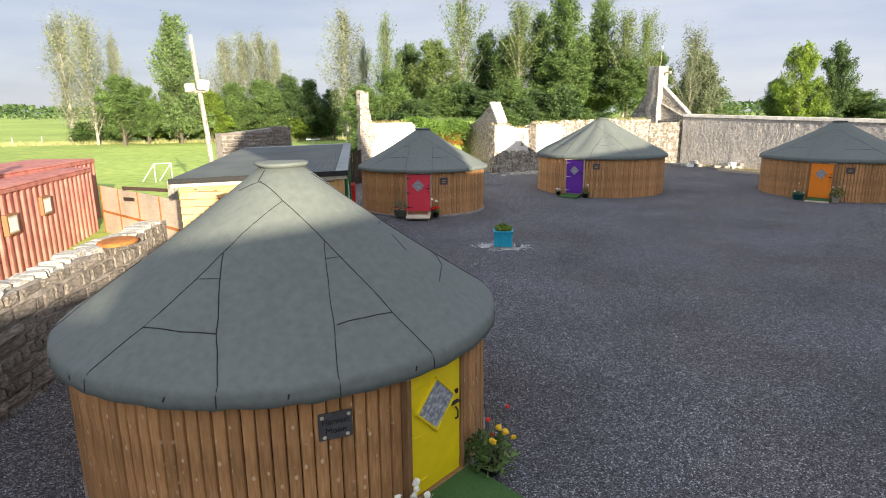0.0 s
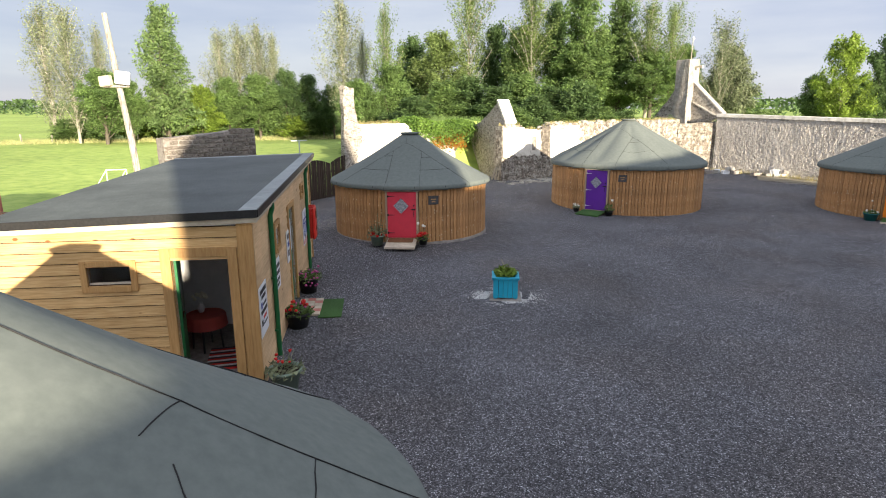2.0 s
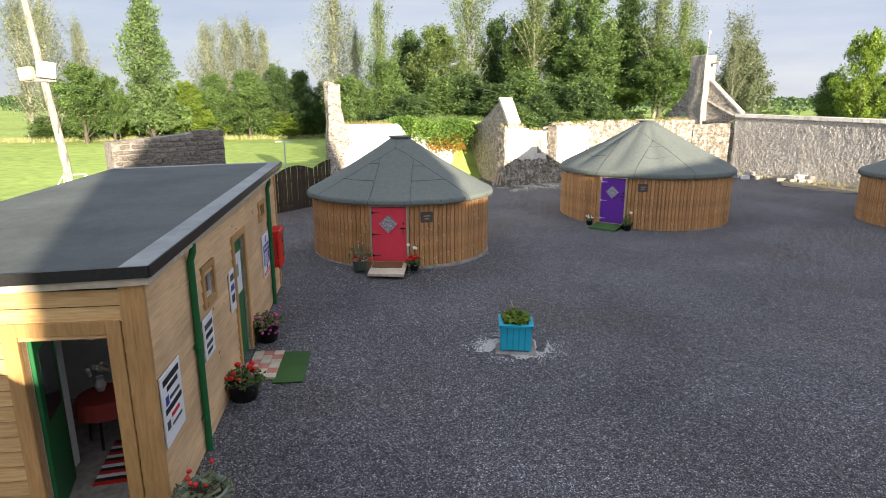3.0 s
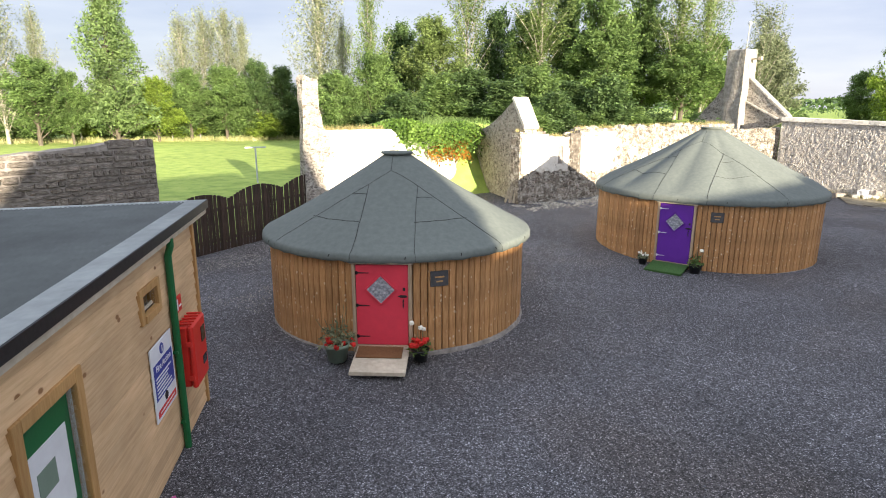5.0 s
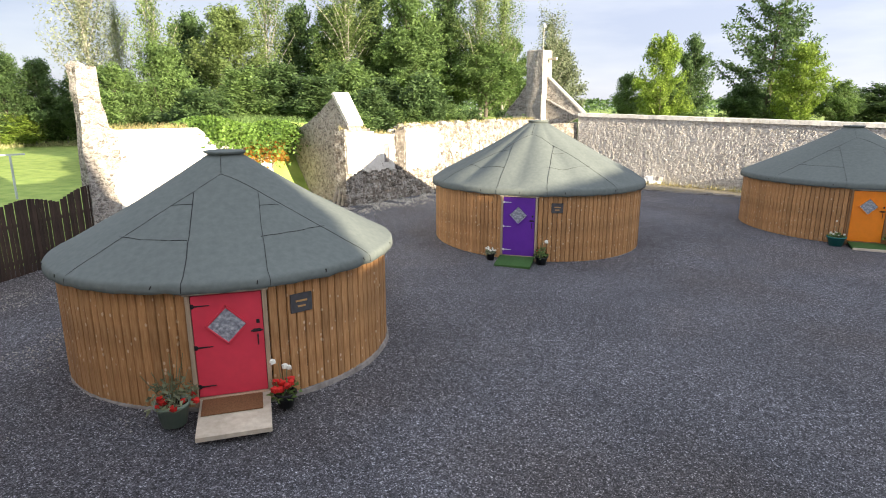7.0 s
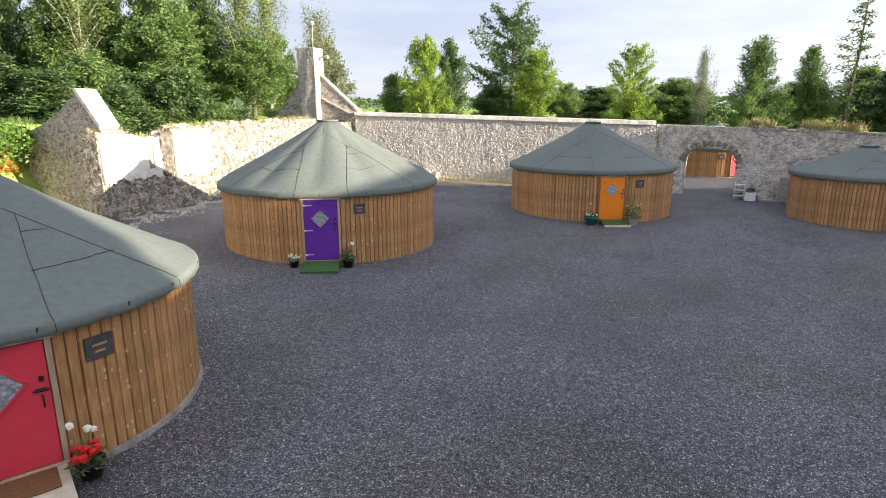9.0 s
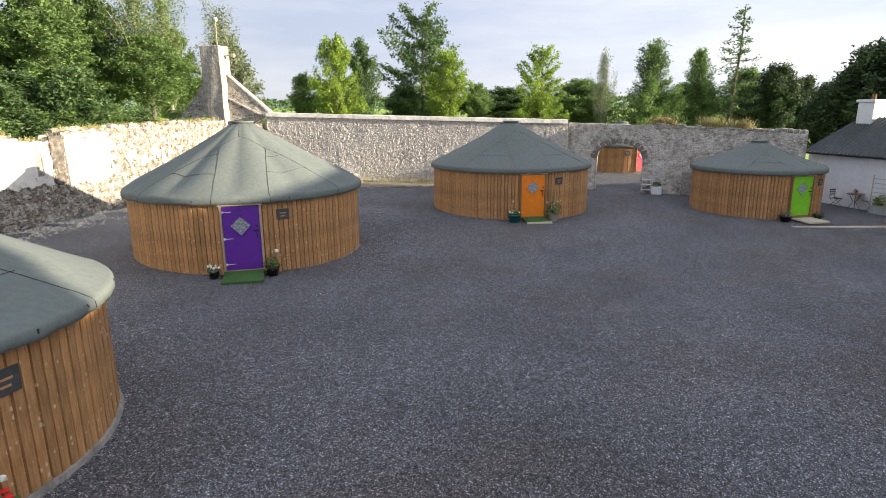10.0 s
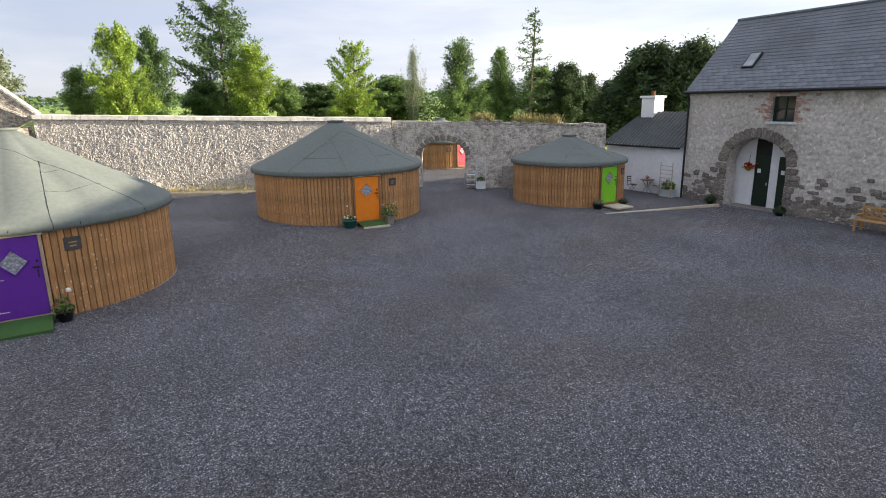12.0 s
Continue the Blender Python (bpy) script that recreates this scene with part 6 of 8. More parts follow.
def tree_meshes(kind, variant, leafm, barkm):
    """A trunk with boughs and twigs, and the leaves that sit along them, 12 units tall."""
    key = (kind, variant, leafm.name)
    if key in TREES:
        return TREES[key]
    rng = np.random.default_rng(variant * 17 + len(kind))
    H = 12.0
    # boughs, rise in degrees, leaves at a node, leaf size, spread of leaves, how far down the boughs start
    nb, rise, nl, size, sig, low = {"broad": (64, 46, 20, 0.27, 0.27, 0.06), "alder": (92, 40, 16, 0.24, 0.22, 0.02), "plume": (70, 74, 12, 0.155, 0.17, 0.06), "layered": (46, 8, 16, 0.27, 0.28, 0.12), "open": (48, 50, 18, 0.27, 0.24, 0.06), "dense": (92, 44, 22, 0.32, 0.34, 0.04), "larch": (44, -12, 4, 0.18, 0.1, 0.25), "shrub": (40, 48, 16, 0.5, 0.5, 0.0)}[kind]
    P, bm = [], bmesh.new()
    tr = {"broad": 0.2, "layered": 0.24, "alder": 0.18, "shrub": 0.1}.get(kind, 0.12)
    wob = rng.uniform(-0.2, 0.2, 6)
    trunk = [(0, 0, -0.4), (wob[0], wob[1], H * 0.3), (wob[2], wob[3], H * 0.6), (wob[4], wob[5], H * 0.92)]
    tube(bm, trunk, [tr * 1.3, tr, tr * 0.6, 0.03], 8)
    lump = rng.uniform(0, 50)
    for k in range(nb):
        f = low + (0.96 - low) * ((k + rng.uniform(0, 1)) / nb) ** (1.25 if kind in ("alder", "shrub") else 1.0)
        a = k * 2.39996 + rng.uniform(-0.4, 0.4)
        el = radians(rise + rng.normal(0, 9) + 22 * f)
        uneven = 0.84 + 0.75 * noise.noise((math.cos(a) * 1.3 + lump, math.sin(a) * 1.3, f * 4))
        if kind == "alder":
            reach = (3.7 * (1 - f) ** 0.62 + 0.12) * (uneven + 0.08)
        elif kind == "plume":
            reach = (2.3 * (1 - f) ** 0.55 * min(1, 0.5 + 1.6 * f) + 0.08) * (uneven + 0.35 * math.sin(k * 1.7))
        elif kind == "layered":
            reach = 4.9 * (0.42 + 0.58 * math.sin(math.pi * min(1.0, 1.15 * f)) ** 0.8) * (0.6 + 0.6 * rng.random())
        elif kind == "larch":
            reach = (2.0 * (1 - f) ** 0.7 + 0.2) * (0.6 + 0.6 * rng.random())
        elif kind == "shrub":
            reach = 5.0 * (1 - 0.55 * f) * (0.55 + 0.5 * rng.random())
        else:
            reach = 3.7 * math.sin(math.pi * min(0.99, 0.3 + 0.66 * f)) ** 0.75 * uneven
        z0 = H * f * (0.93 if kind != "plume" else 0.86)
        lift = min(reach * math.tan(min(max(el, -0.5), 1.25)), H * 1.0 - z0) if kind != "shrub" else min(reach * 0.6, H * 0.98 - z0)
        if kind in ("broad", "open", "dense"):
            lift = min(lift, max(0.1, H * (1.0 - 0.42 * (reach / 3.7) ** 2) - z0))
        if kind == "plume":
            lift = min(max(reach, 0.15) * 1.5 + 0.5, H * 1.0 - z0)
        if kind == "alder":
            lift = min(lift, H * 0.13)
        tip = np.array((reach * math.cos(a), reach * math.sin(a), z0 + lift))
        base = np.array((0, 0, z0))
        bow = np.array((0, 0, (0.12 if rise > 20 else -0.1) * reach))
        m = max(4, int(4 + reach * 2.2))
        side = np.array((-math.sin(a), math.cos(a), 0.15))
        for t in np.linspace(0.28, 1.0, m):
            c = base + (tip - base) * t + bow * 4 * t * (1 - t)
            twig = reach * (0.18 if kind == "plume" else 0.3) * (1.15 - t)
            for sg in (-1, 1):
                cc = c + side * sg * twig * rng.uniform(0.2, 1.0) + np.array((0, 0, rng.normal(0, 0.1)))
                q = rng.normal(size=(nl, 3)) * sig
                if kind == "layered":
                    q[:, 2] *= 0.42
                if kind == "plume":
                    q[:, 2] *= 2.2
                P.append(cc + q)
        if k % 2 == 0 or kind == "larch":
            mid = base + (tip - base) * 0.5 + bow
            tube(bm, [tuple(base), tuple(mid), tuple(base + (tip - base) * 0.95)], [tr * 0.38, tr * 0.22, 0.015], 5)
    allp = np.concatenate(P)
    allp = allp[allp[:, 2] > 0.1]
    crown = leaf_mesh("crown", allp, size, rng, leafm, flat=0.8)
    me = bpy.data.meshes.new("trunk")
    bm.to_mesh(me)
    bm.free()
    me.materials.append(barkm)
    TREES[key] = (me, crown)
    return TREES[key]


trr = random.Random(4)


def tree(kind, variant, x, y, top, width, leafm, barkm, label, base=None, cat="tree", group=""):
    z = bank_z(x, y) - 0.1 if base is None else base
    h = top - z
    me, crown = tree_meshes(kind, variant, leafm, barkm)
    nat = {"broad": 7.8, "alder": 7.8, "plume": 4.6, "layered": 10.5, "open": 7.8, "dense": 7.8, "larch": 4.4, "shrub": 11.0}[kind]
    t = thing("tree" if cat == "tree" else "shrub", label, cat, pose(x, y, z, 0, 0, trr.uniform(0, 360)) @ Matrix.Diagonal((width / nat, width / nat, h / 12.0, 1)), group)
    placed("trunk", me, t)
    placed("crown", crown, t)
    return t


tree("plume", 1, -50.6, 80.6, 18.6, 6.2, L_PALE, BARK_PALE, "tall pale aspen with thin airy foliage")
tree("plume", 2, -44.6, 76.1, 17.6, 5.4, L_PALE, BARK_PALE, "tall pale aspen with thin airy foliage")
tree("plume", 3, -45.2, 82.8, 16.1, 3.9, L_PALE, BARK_PALE, "slim pale aspen at the field edge")
tree("broad", 1, -40.6, 75.0, 9.7, 6.6, L_MID, BARK, "dense green bushy tree at the field edge")
tree("alder", 1, -36.1, 80.7, 17.5, 8.5, L_ALDER, BARK, "dense conical green alder")
tree("broad", 2, -38.7, 77.2, 8.7, 3.9, L_MID, BARK, "bushy green tree beside an alder")
tree("plume", 3, -34.8, 94.3, 17.0, 5.4, L_PALE, BARK_PALE, "tall thin pale aspen behind a hedge")
tree("plume", 1, -33.0, 97.1, 18.0, 5.7, L_PALE, BARK_PALE, "tall thin pale aspen behind a hedge")
tree("plume", 2, -30.1, 97.1, 18.3, 6.0, L_PALE, BARK_PALE, "tall thin pale aspen behind a hedge")
tree("plume", 3, -27.4, 95.8, 16.8, 4.2, L_PALE, BARK_PALE, "tall thin pale aspen behind a hedge")
tree("broad", 3, -33.4, 84.1, 8.4, 5.0, L_BRIGHT, BARK, "bushy green tree in a field hedge", group="trees of the field hedge")
tree("broad", 4, -31.1, 87.2, 9.4, 5.9, L_MID, BARK, "bushy green tree in a field hedge", group="trees of the field hedge")
tree("broad", 2, -27.7, 89.4, 10.0, 6.2, L_MID, BARK, "bushy green tree in a field hedge", group="trees of the field hedge")
tree("broad", 1, -24.8, 92.4, 10.8, 5.1, L_DARK, BARK, "dark bushy tree in a field hedge", group="trees of the field hedge")
tree("broad", 3, -22.1, 94.2, 10.2, 5.6, L_DARK, BARK, "dark bushy tree in a field hedge", group="trees of the field hedge")
tree("broad", 4, -18.2, 93.0, 8.6, 5.0, L_DARK, BARK, "dark bushy tree in a field hedge", group="trees of the field hedge")
tree("plume", 2, -13.3, 77.7, 18.2, 6.0, L_PALE, BARK_PALE, "tall pale poplar with upright branches")
tree("plume", 1, -10.8, 76.1, 14.2, 2.8, L_PALE, BARK_PALE, "pale poplar with upright branches")
tree("plume", 3, -7.3, 69.5, 16.0, 3.6, L_OLIVE, BARK_PALE, "tall olive poplar with upright branches")
tree("broad", 1, -9.5, 66.2, 7.9, 5.0, L_MID, BARK, "leafy green tree of a sunlit wood", group="trees of the wood behind the ruin")
tree("broad", 2, -6.7, 68.5, 9.7, 5.2, L_MID, BARK, "leafy green tree of a sunlit wood", group="trees of the wood behind the ruin")
tree("broad", 4, -5.8, 82.7, 13.8, 6.7, L_DARK, BARK, "leafy dark green tree of a sunlit wood", group="trees of the wood behind the ruin")
tree("broad", 3, -2.2, 75.9, 13.5, 6.8, L_OLIVE, BARK, "leafy green tree of a sunlit wood", group="trees of the wood behind the ruin")
tree("plume", 1, 1.2, 78.9, 20.0, 6.1, L_OLIVE, BARK_PALE, "tall upright poplar of a sunlit wood", group="trees of the wood behind the ruin")
tree("broad", 2, 4.6, 84.9, 15.6, 5.5, L_DARK, BARK, "leafy dark green tree of a sunlit wood", group="trees of the wood behind the ruin")
tree("plume", 2, 7.8, 73.6, 18.2, 6.7, L_OLIVE, BARK_PALE, "tall upright olive tree of a sunlit wood", group="trees of the wood behind the ruin")
tree("broad", 1, 7.1, 76.7, 14.1, 5.7, L_MID, BARK, "leafy green tree of a sunlit wood", group="trees of the wood behind the ruin")
tree("alder", 2, 12.9, 72.9, 19.0, 7.9, L_MID, BARK, "tall dense conical tree of a sunlit wood", group="trees of the wood behind the ruin")
tree("broad", 3, 12.6, 70.9, 11.6, 7.2, L_MID, BARK, "leafy green tree of a sunlit wood", group="trees of the wood behind the ruin")
tree("broad", 4, 11.2, 80.2, 17.2, 5.2, L_DARK, BARK, "leafy dark green tree of a sunlit wood", group="trees of the wood behind the ruin")
tree("alder", 3, 17.5, 75.0, 17.9, 6.2, L_MID, BARK, "tall dense conical tree of a sunlit wood", group="trees of the wood behind the ruin")
tree("plume", 3, 19.4, 71.4, 16.4, 5.5, L_OLIVE, BARK_PALE, "slim birch with a pale trunk at the wood edge", group="trees of the wood behind the ruin")
tree("plume", 1, 21.8, 71.7, 16.2, 4.1, L_OLIVE, BARK_PALE, "slim birch with a pale trunk at the wood edge", group="trees of the wood behind the ruin")
tree("broad", 2, 19.6, 70.3, 10.8, 6.5, L_MID, BARK, "leafy green tree of a sunlit wood", group="trees of the wood behind the ruin")
tree("broad", 1, 24.9, 77.1, 12.1, 5.0, L_MID, BARK, "leafy green tree of a sunlit wood", group="trees of the wood behind the ruin")
tree("broad", 4, 17.9, 83.1, 14.9, 6.9, L_DARK, BARK, "leafy dark green tree of a sunlit wood", group="trees of the wood behind the ruin")
tree("plume", 2, 28.3, 74.8, 15.2, 5.1, L_GREY, BARK_PALE, "grey-green airy willow behind the chimney")
tree("broad", 3, 29.9, 76.3, 12.0, 6.1, L_GREY, BARK, "grey-green willow behind the chimney")
tree("broad", 2, 41.0, 79.6, 9.0, 4.3, L_MID, BARK, "green tree beyond the wall")
tree("open", 1, 38.9, 71.2, 12.4, 5.4, L_BRIGHT, BARK, "bright yellow-green tree beyond the wall")
tree("open", 4, 43.7, 72.4, 12.3, 5.0, L_DARK, BARK, "dark green tree beyond the wall")
tree("broad", 3, 41.8, 72.6, 8.3, 5.2, L_MID, BARK, "green tree beyond the wall")
tree("layered", 1, 69.1, 86.6, 20.5, 15.1, L_DARK, BARK, "large old tree with layered dark boughs")
tree("open", 2, 65.5, 78.6, 13.3, 7.9, L_BRIGHT, BARK, "bright green tree below a large old one")
tree("broad", 1, 73.1, 78.8, 8.6, 5.7, L_MID, BARK, "green tree beyond the wall")
tree("broad", 4, 62.7, 84.6, 8.3, 6.2, L_DARK, BARK, "dark green tree beyond the wall")
tree("layered", 2, 62.1, 60.3, 12.4, 7.5, L_BRIGHT, BARK, "bright green young tree with open boughs")
tree("broad", 3, 63.6, 61.6, 6.8, 6.8, L_BRIGHT, BARK, "bright green bush under a young tree")
tree("dense", 2, 97.5, 74.0, 9.7, 10.3, L_DARK, BARK, "dark rounded tree in the parkland")
tree("plume", 3, 78.0, 60.1, 13.3, 3.4, L_GREY, BARK_PALE, "slim grey-green conical tree")
tree("alder", 3, 71.4, 50.4, 12.5, 7.8, L_MID, BARK, "green leafy tree beyond the wall")
tree("alder", 2, 76.9, 46.6, 12.1, 5.9, L_MID, BARK, "green leafy tree beyond the wall")
tree("larch", 1, 76.1, 42.2, 17.8, 7.3, L_DARK, BARK, "tall sparse larch with short bare boughs")
tree("broad", 1, 84.2, 42.9, 9.7, 7.4, L_MID, BARK, "green leafy tree beyond the wall")
tree("dense", 2, 81.0, 38.7, 9.7, 6.5, L_YEW, BARK, "dark rounded tree beyond the wall")
tree("dense", 4, 83.6, 36.1, 8.3, 4.7, L_YEW, BARK, "dark rounded tree beyond the wall")
tree("dense", 1, 57.2, 26.2, 9.7, 8.0, L_YEW, BARK, "very dark spreading tree behind the cottage")
tree("dense", 3, 55.3, 22.7, 9.8, 6.0, L_YEW, BARK, "very dark spreading tree behind the cottage")
tree("dense", 4, 60.9, 30.1, 6.7, 4.7, L_YEW, BARK, "dark spreading tree behind the cottage")
tree("dense", 2, 59.1, 27.7, 8.3, 6.1, L_YEW, BARK, "very dark spreading tree behind the cottage")
for i in range(2, 13):
    x = -54 + i * 3.0
    tree("shrub", 1 + i % 2, x, 76.5 + 1.75 * i + 1.2 * math.sin(i * 1.7), 5.6 + 1.5 * math.sin(i * 2.3), 6.8, (L_MID, L_BRIGHT, L_MID)[i % 3], BARK, "leafy green shrub in the field hedge", cat="shrub", group="shrubs of the field hedge")
for i in range(8):
    x = 4.5 + i * 2.1
    y = 52.6 + 0.6 * x + 0.7 * math.sin(i * 2.9)
    tree("shrub", 1 + i % 2, x, y, bank_z(x, y) + 2.2 + 0.9 * math.sin(i * 1.9) ** 2, 4.4, L_DARK if i % 2 else L_MID, BARK, "leafy undergrowth shrub behind the ruin wall", cat="shrub", group="undergrowth of the wood")
for i in range(14):
    x = -8 + i * 2.3
    tree("shrub", 1 + i % 2, x, 60.0 + 1.5 * math.sin(i * 2.2), bank_z(x, 60) + 2.6 + 1.2 * math.sin(i * 1.3) ** 2, 5.0, L_DARK if i % 3 else L_MID, BARK, "dark leafy undergrowth shrub at the wood edge", cat="shrub", group="undergrowth of the wood")
for i, (x, y, tp, w) in enumerate(((83.8, 66.2, 8.8, 13), (89.8, 85.3, 8.6, 14), (80, 95, 9.0, 14), (66, 104, 8.6, 14), (92, 52, 8.4, 13), (88, 40, 8.2, 13), (40, 100, 9.2, 12), (34, 92, 8.6, 10))):
    tree("broad", 1 + i % 4, x, y, tp, w, L_DARK if i % 3 else L_MID, BARK, "distant dark green tree in parkland", group="distant parkland trees")

# far hedges and woods round the horizon
rng = np.random.default_rng(8)
for rad, n, hh, sz in ((420, 16000, 7.0, 2.4), (290, 6000, 3.2, 1.5)):
    a = rng.uniform(radians(-30), radians(150), n)
    rr = rad * (1 + 0.06 * rng.normal(size=n))
    prof = np.array([0.45 + 0.55 * (0.5 + 0.5 * noise.noise((math.cos(q) * 22, math.sin(q) * 22, rad))) for q in a])
    pz = rng.uniform(0, 1, n) ** 0.8 * hh * prof + ground_z(-45, 72) + np.array([rise(q * math.cos(w), q * math.sin(w)) for q, w in zip(rr, a)]) - 0.3
    me = leaf_mesh("far_wood", np.stack([rr * np.cos(a), rr * np.sin(a), pz], 1), sz, rng, L_DARK, aspect=0.8)
    tagged(placed("far_wood", me), "far line of dark hedges and woods", "far wood", kind="stuff")
# dry grass along the field edge and on wall tops


def tufts(name, label, pts, size, material, seed):
    r = np.random.default_rng(seed)
    pts = np.asarray(pts, dtype=float)
    n = len(pts)
    h = size * r.uniform(0.5, 1.4, n)
    an = r.uniform(0, 6.283, n)
    w = size * 0.035
    dx, dy = np.cos(an) * w, np.sin(an) * w
    lx, ly = r.normal(0, 0.3, n) * h, r.normal(0, 0.3, n) * h
    v = np.empty((n, 3, 3))
    v[:, 0] = pts - np.stack([dx, dy, 0 * dx], 1)
    v[:, 1] = pts + np.stack([dx, dy, 0 * dx], 1)
    v[:, 2] = pts + np.stack([lx, ly, h], 1)
    me = bpy.data.meshes.new(name)
    me.from_pydata(v.reshape(-1, 3).tolist(), [], np.arange(3 * n).reshape(-1, 3).tolist())
    me.materials.append(material)
    return tagged(placed(name, me), label, "grass", kind="stuff")


pts = []
for i in range(22000):
    x = rng.uniform(-85, -12)
    y = 75.5 + 0.62 * (max(x, -60) + 52) + rng.normal(0, 2.2)
    pts.append((x, y, ground_z(x, y) - 0.06))
tufts("rough_grass", "strip of tall dry grass along the field edge", pts, 0.5, FIELDGRASS, 1)
pts = []
for i in range(14000):
    x, y = rng.uniform(-6, 24), rng.uniform(50, 60)
    if bank_z(x, y) - ground_z(x, y) > 1.5:
        pts.append((x, y, bank_z(x, y) - 0.05))
tufts("bank_grass", "long green grass on the bank", pts, 0.4, L_MID, 2)
pts = []
for i in range(3500):
    s = rng.uniform(0, 17)
    pts.append((q0[0] + 0.846 * s - 0.2, q0[1] + 0.533 * s + rng.uniform(0.1, 0.6), ruin_top(s) - 0.05))
for i in range(700):
    s = rng.uniform(0.2, 3.0)
    pts.append((p0[0] + 0.817 * s - 0.2, p0[1] + 0.577 * s + rng.uniform(0.1, 0.6), 4.15))
tufts("wall_top_grass", "dry grass growing on the ruin wall tops", pts, 0.22, DRYGRASS, 3)
pts = []
for i in range(1500):
    s = rng.choice([5.4, 5.6, 8.0, 8.2, 9.6]) + rng.normal(0, 0.28)
    pts.append((31.0 + 0.319 * s + 0.2, 39.3 - 0.948 * s + rng.uniform(0, 0.4), 3.75 - 0.03 * s))
tufts("wall_top_tuft", "dry tufts of grass on the gateway wall", pts, 0.62, DRYGRASS, 4)
# ivy that spills over the broken wall
pts = []
for i in range(19000):
    t = rng.uniform(-0.02, 1.3)
    x, y = -3.1 + 3.3 * t, 43.6 + 7.1 * t
    w = rng.normal(0, 0.55)
    zt = 4.4 + 0.2 * math.sin(t * 7) - 0.7 * max(0, t - 0.75)
    z = zt - abs(rng.normal(0, 0.55)) - 0.25 * w * w
    pts.append((x - 0.8 * w, y + 0.57 * w + rng.uniform(-0.3, 0.3), z))
me = leaf_mesh("ivy", pts, 0.13, rng, L_IVY, aspect=0.8)
tagged(placed("ivy", me), "bright green ivy spilling over the broken ruin wall", "ivy", kind="stuff")
pts = [(-1.2 + 2.0 * t + 0.35 * abs(w), 47.0 + 4.6 * t, 2.95 - 0.1 * t + 0.5 * w) for t, w in zip(rng.uniform(0, 1, 1900) ** 0.7, rng.normal(0, 0.5, 1900))]
tagged(placed("autumn_ivy", leaf_mesh("autumn_ivy", pts, 0.13, rng, L_RUST, aspect=0.8)), "orange and rusty ivy leaves on the ruin", "ivy", kind="stuff")
rubble_wall("wall_ruin_end", -0.1, 50.4, 1.25, 53.6, 0.2, jag(3.5, 3.0, 3.5, 0.3, 14), 0.5, RUBBLEMIX, "tumbled rubble wall closing the ruin", 0.15, 0.08, seed=33, lump=0.05)
rubble_wall("wall_ruin_back", -2.9, 43.9, 0.2, 50.8, 0.2, lambda s: 4.0 - 0.5 * max(0, s - 5) / 2.6, 0.5, LIME, "broken limewashed wall under ivy", 0.3, 0.12, seed=31)

# ---- small things ----
HUTS = {"yellow": (-2.031, 11.524, -0.13, 3.0, -39.8), "red": (-1.15, 32.26, 0.21, 3.05, -90.5), "purple": (9.6, 40.1, -0.02, 3.83, -124.5), "orange": (22.85, 37.98, -0.05, 3.8, -130), "green": (30.66, 28.6, -0.21, 2.9, -126)}


def by_door(name, lateral, out, z=0.0, turn=0.0):
    cx, cy, g, r, az = HUTS[name]
    m = pose(cx, cy, g, 0, 0, az + 90) @ pose(lateral, -(r + out), z, 0, 0, turn)
    p = m.translation
    return Matrix.Translation((0, 0, max(g, ground_z(p.x, p.y)) - g)) @ m


def foliage(n, spread, h, rng, size, material, droop=0.0):
    a, q = rng.uniform(0, 6.283, n), np.sqrt(rng.uniform(0, 1, n))
    z = h * rng.uniform(0.1, 1, n) * (1 - 0.5 * q) - droop * q * q
    return leaf_mesh("foliage", np.stack([spread * q * np.cos(a), spread * q * np.sin(a), z], 1), size, rng, material, aspect=0.5)


FLOWERS = {}


def blooms(parent, pts, size, material, rng):
    """Single flower heads, all of one colour on one mesh."""
    if material.name not in FLOWERS:
        bm = bmesh.new()
        r = bmesh.ops.create_icosphere(bm, subdivisions=1, radius=1.0)
        for v in r["verts"]:
            v.co += Vector(rng.uniform(-1, 1, 3)) * 0.25
        me = bpy.data.meshes.new("flower")
        bm.to_mesh(me)
        bm.free()
        me.materials.append(material)
        FLOWERS[material.name] = me
    for p in pts:
        placed("flower", FLOWERS[material.name], parent, "", pose(*p, 0, 0, rng.uniform(0, 360)) @ Matrix.Scale(size * rng.uniform(0.7, 1.2), 4))


seedn = [20]


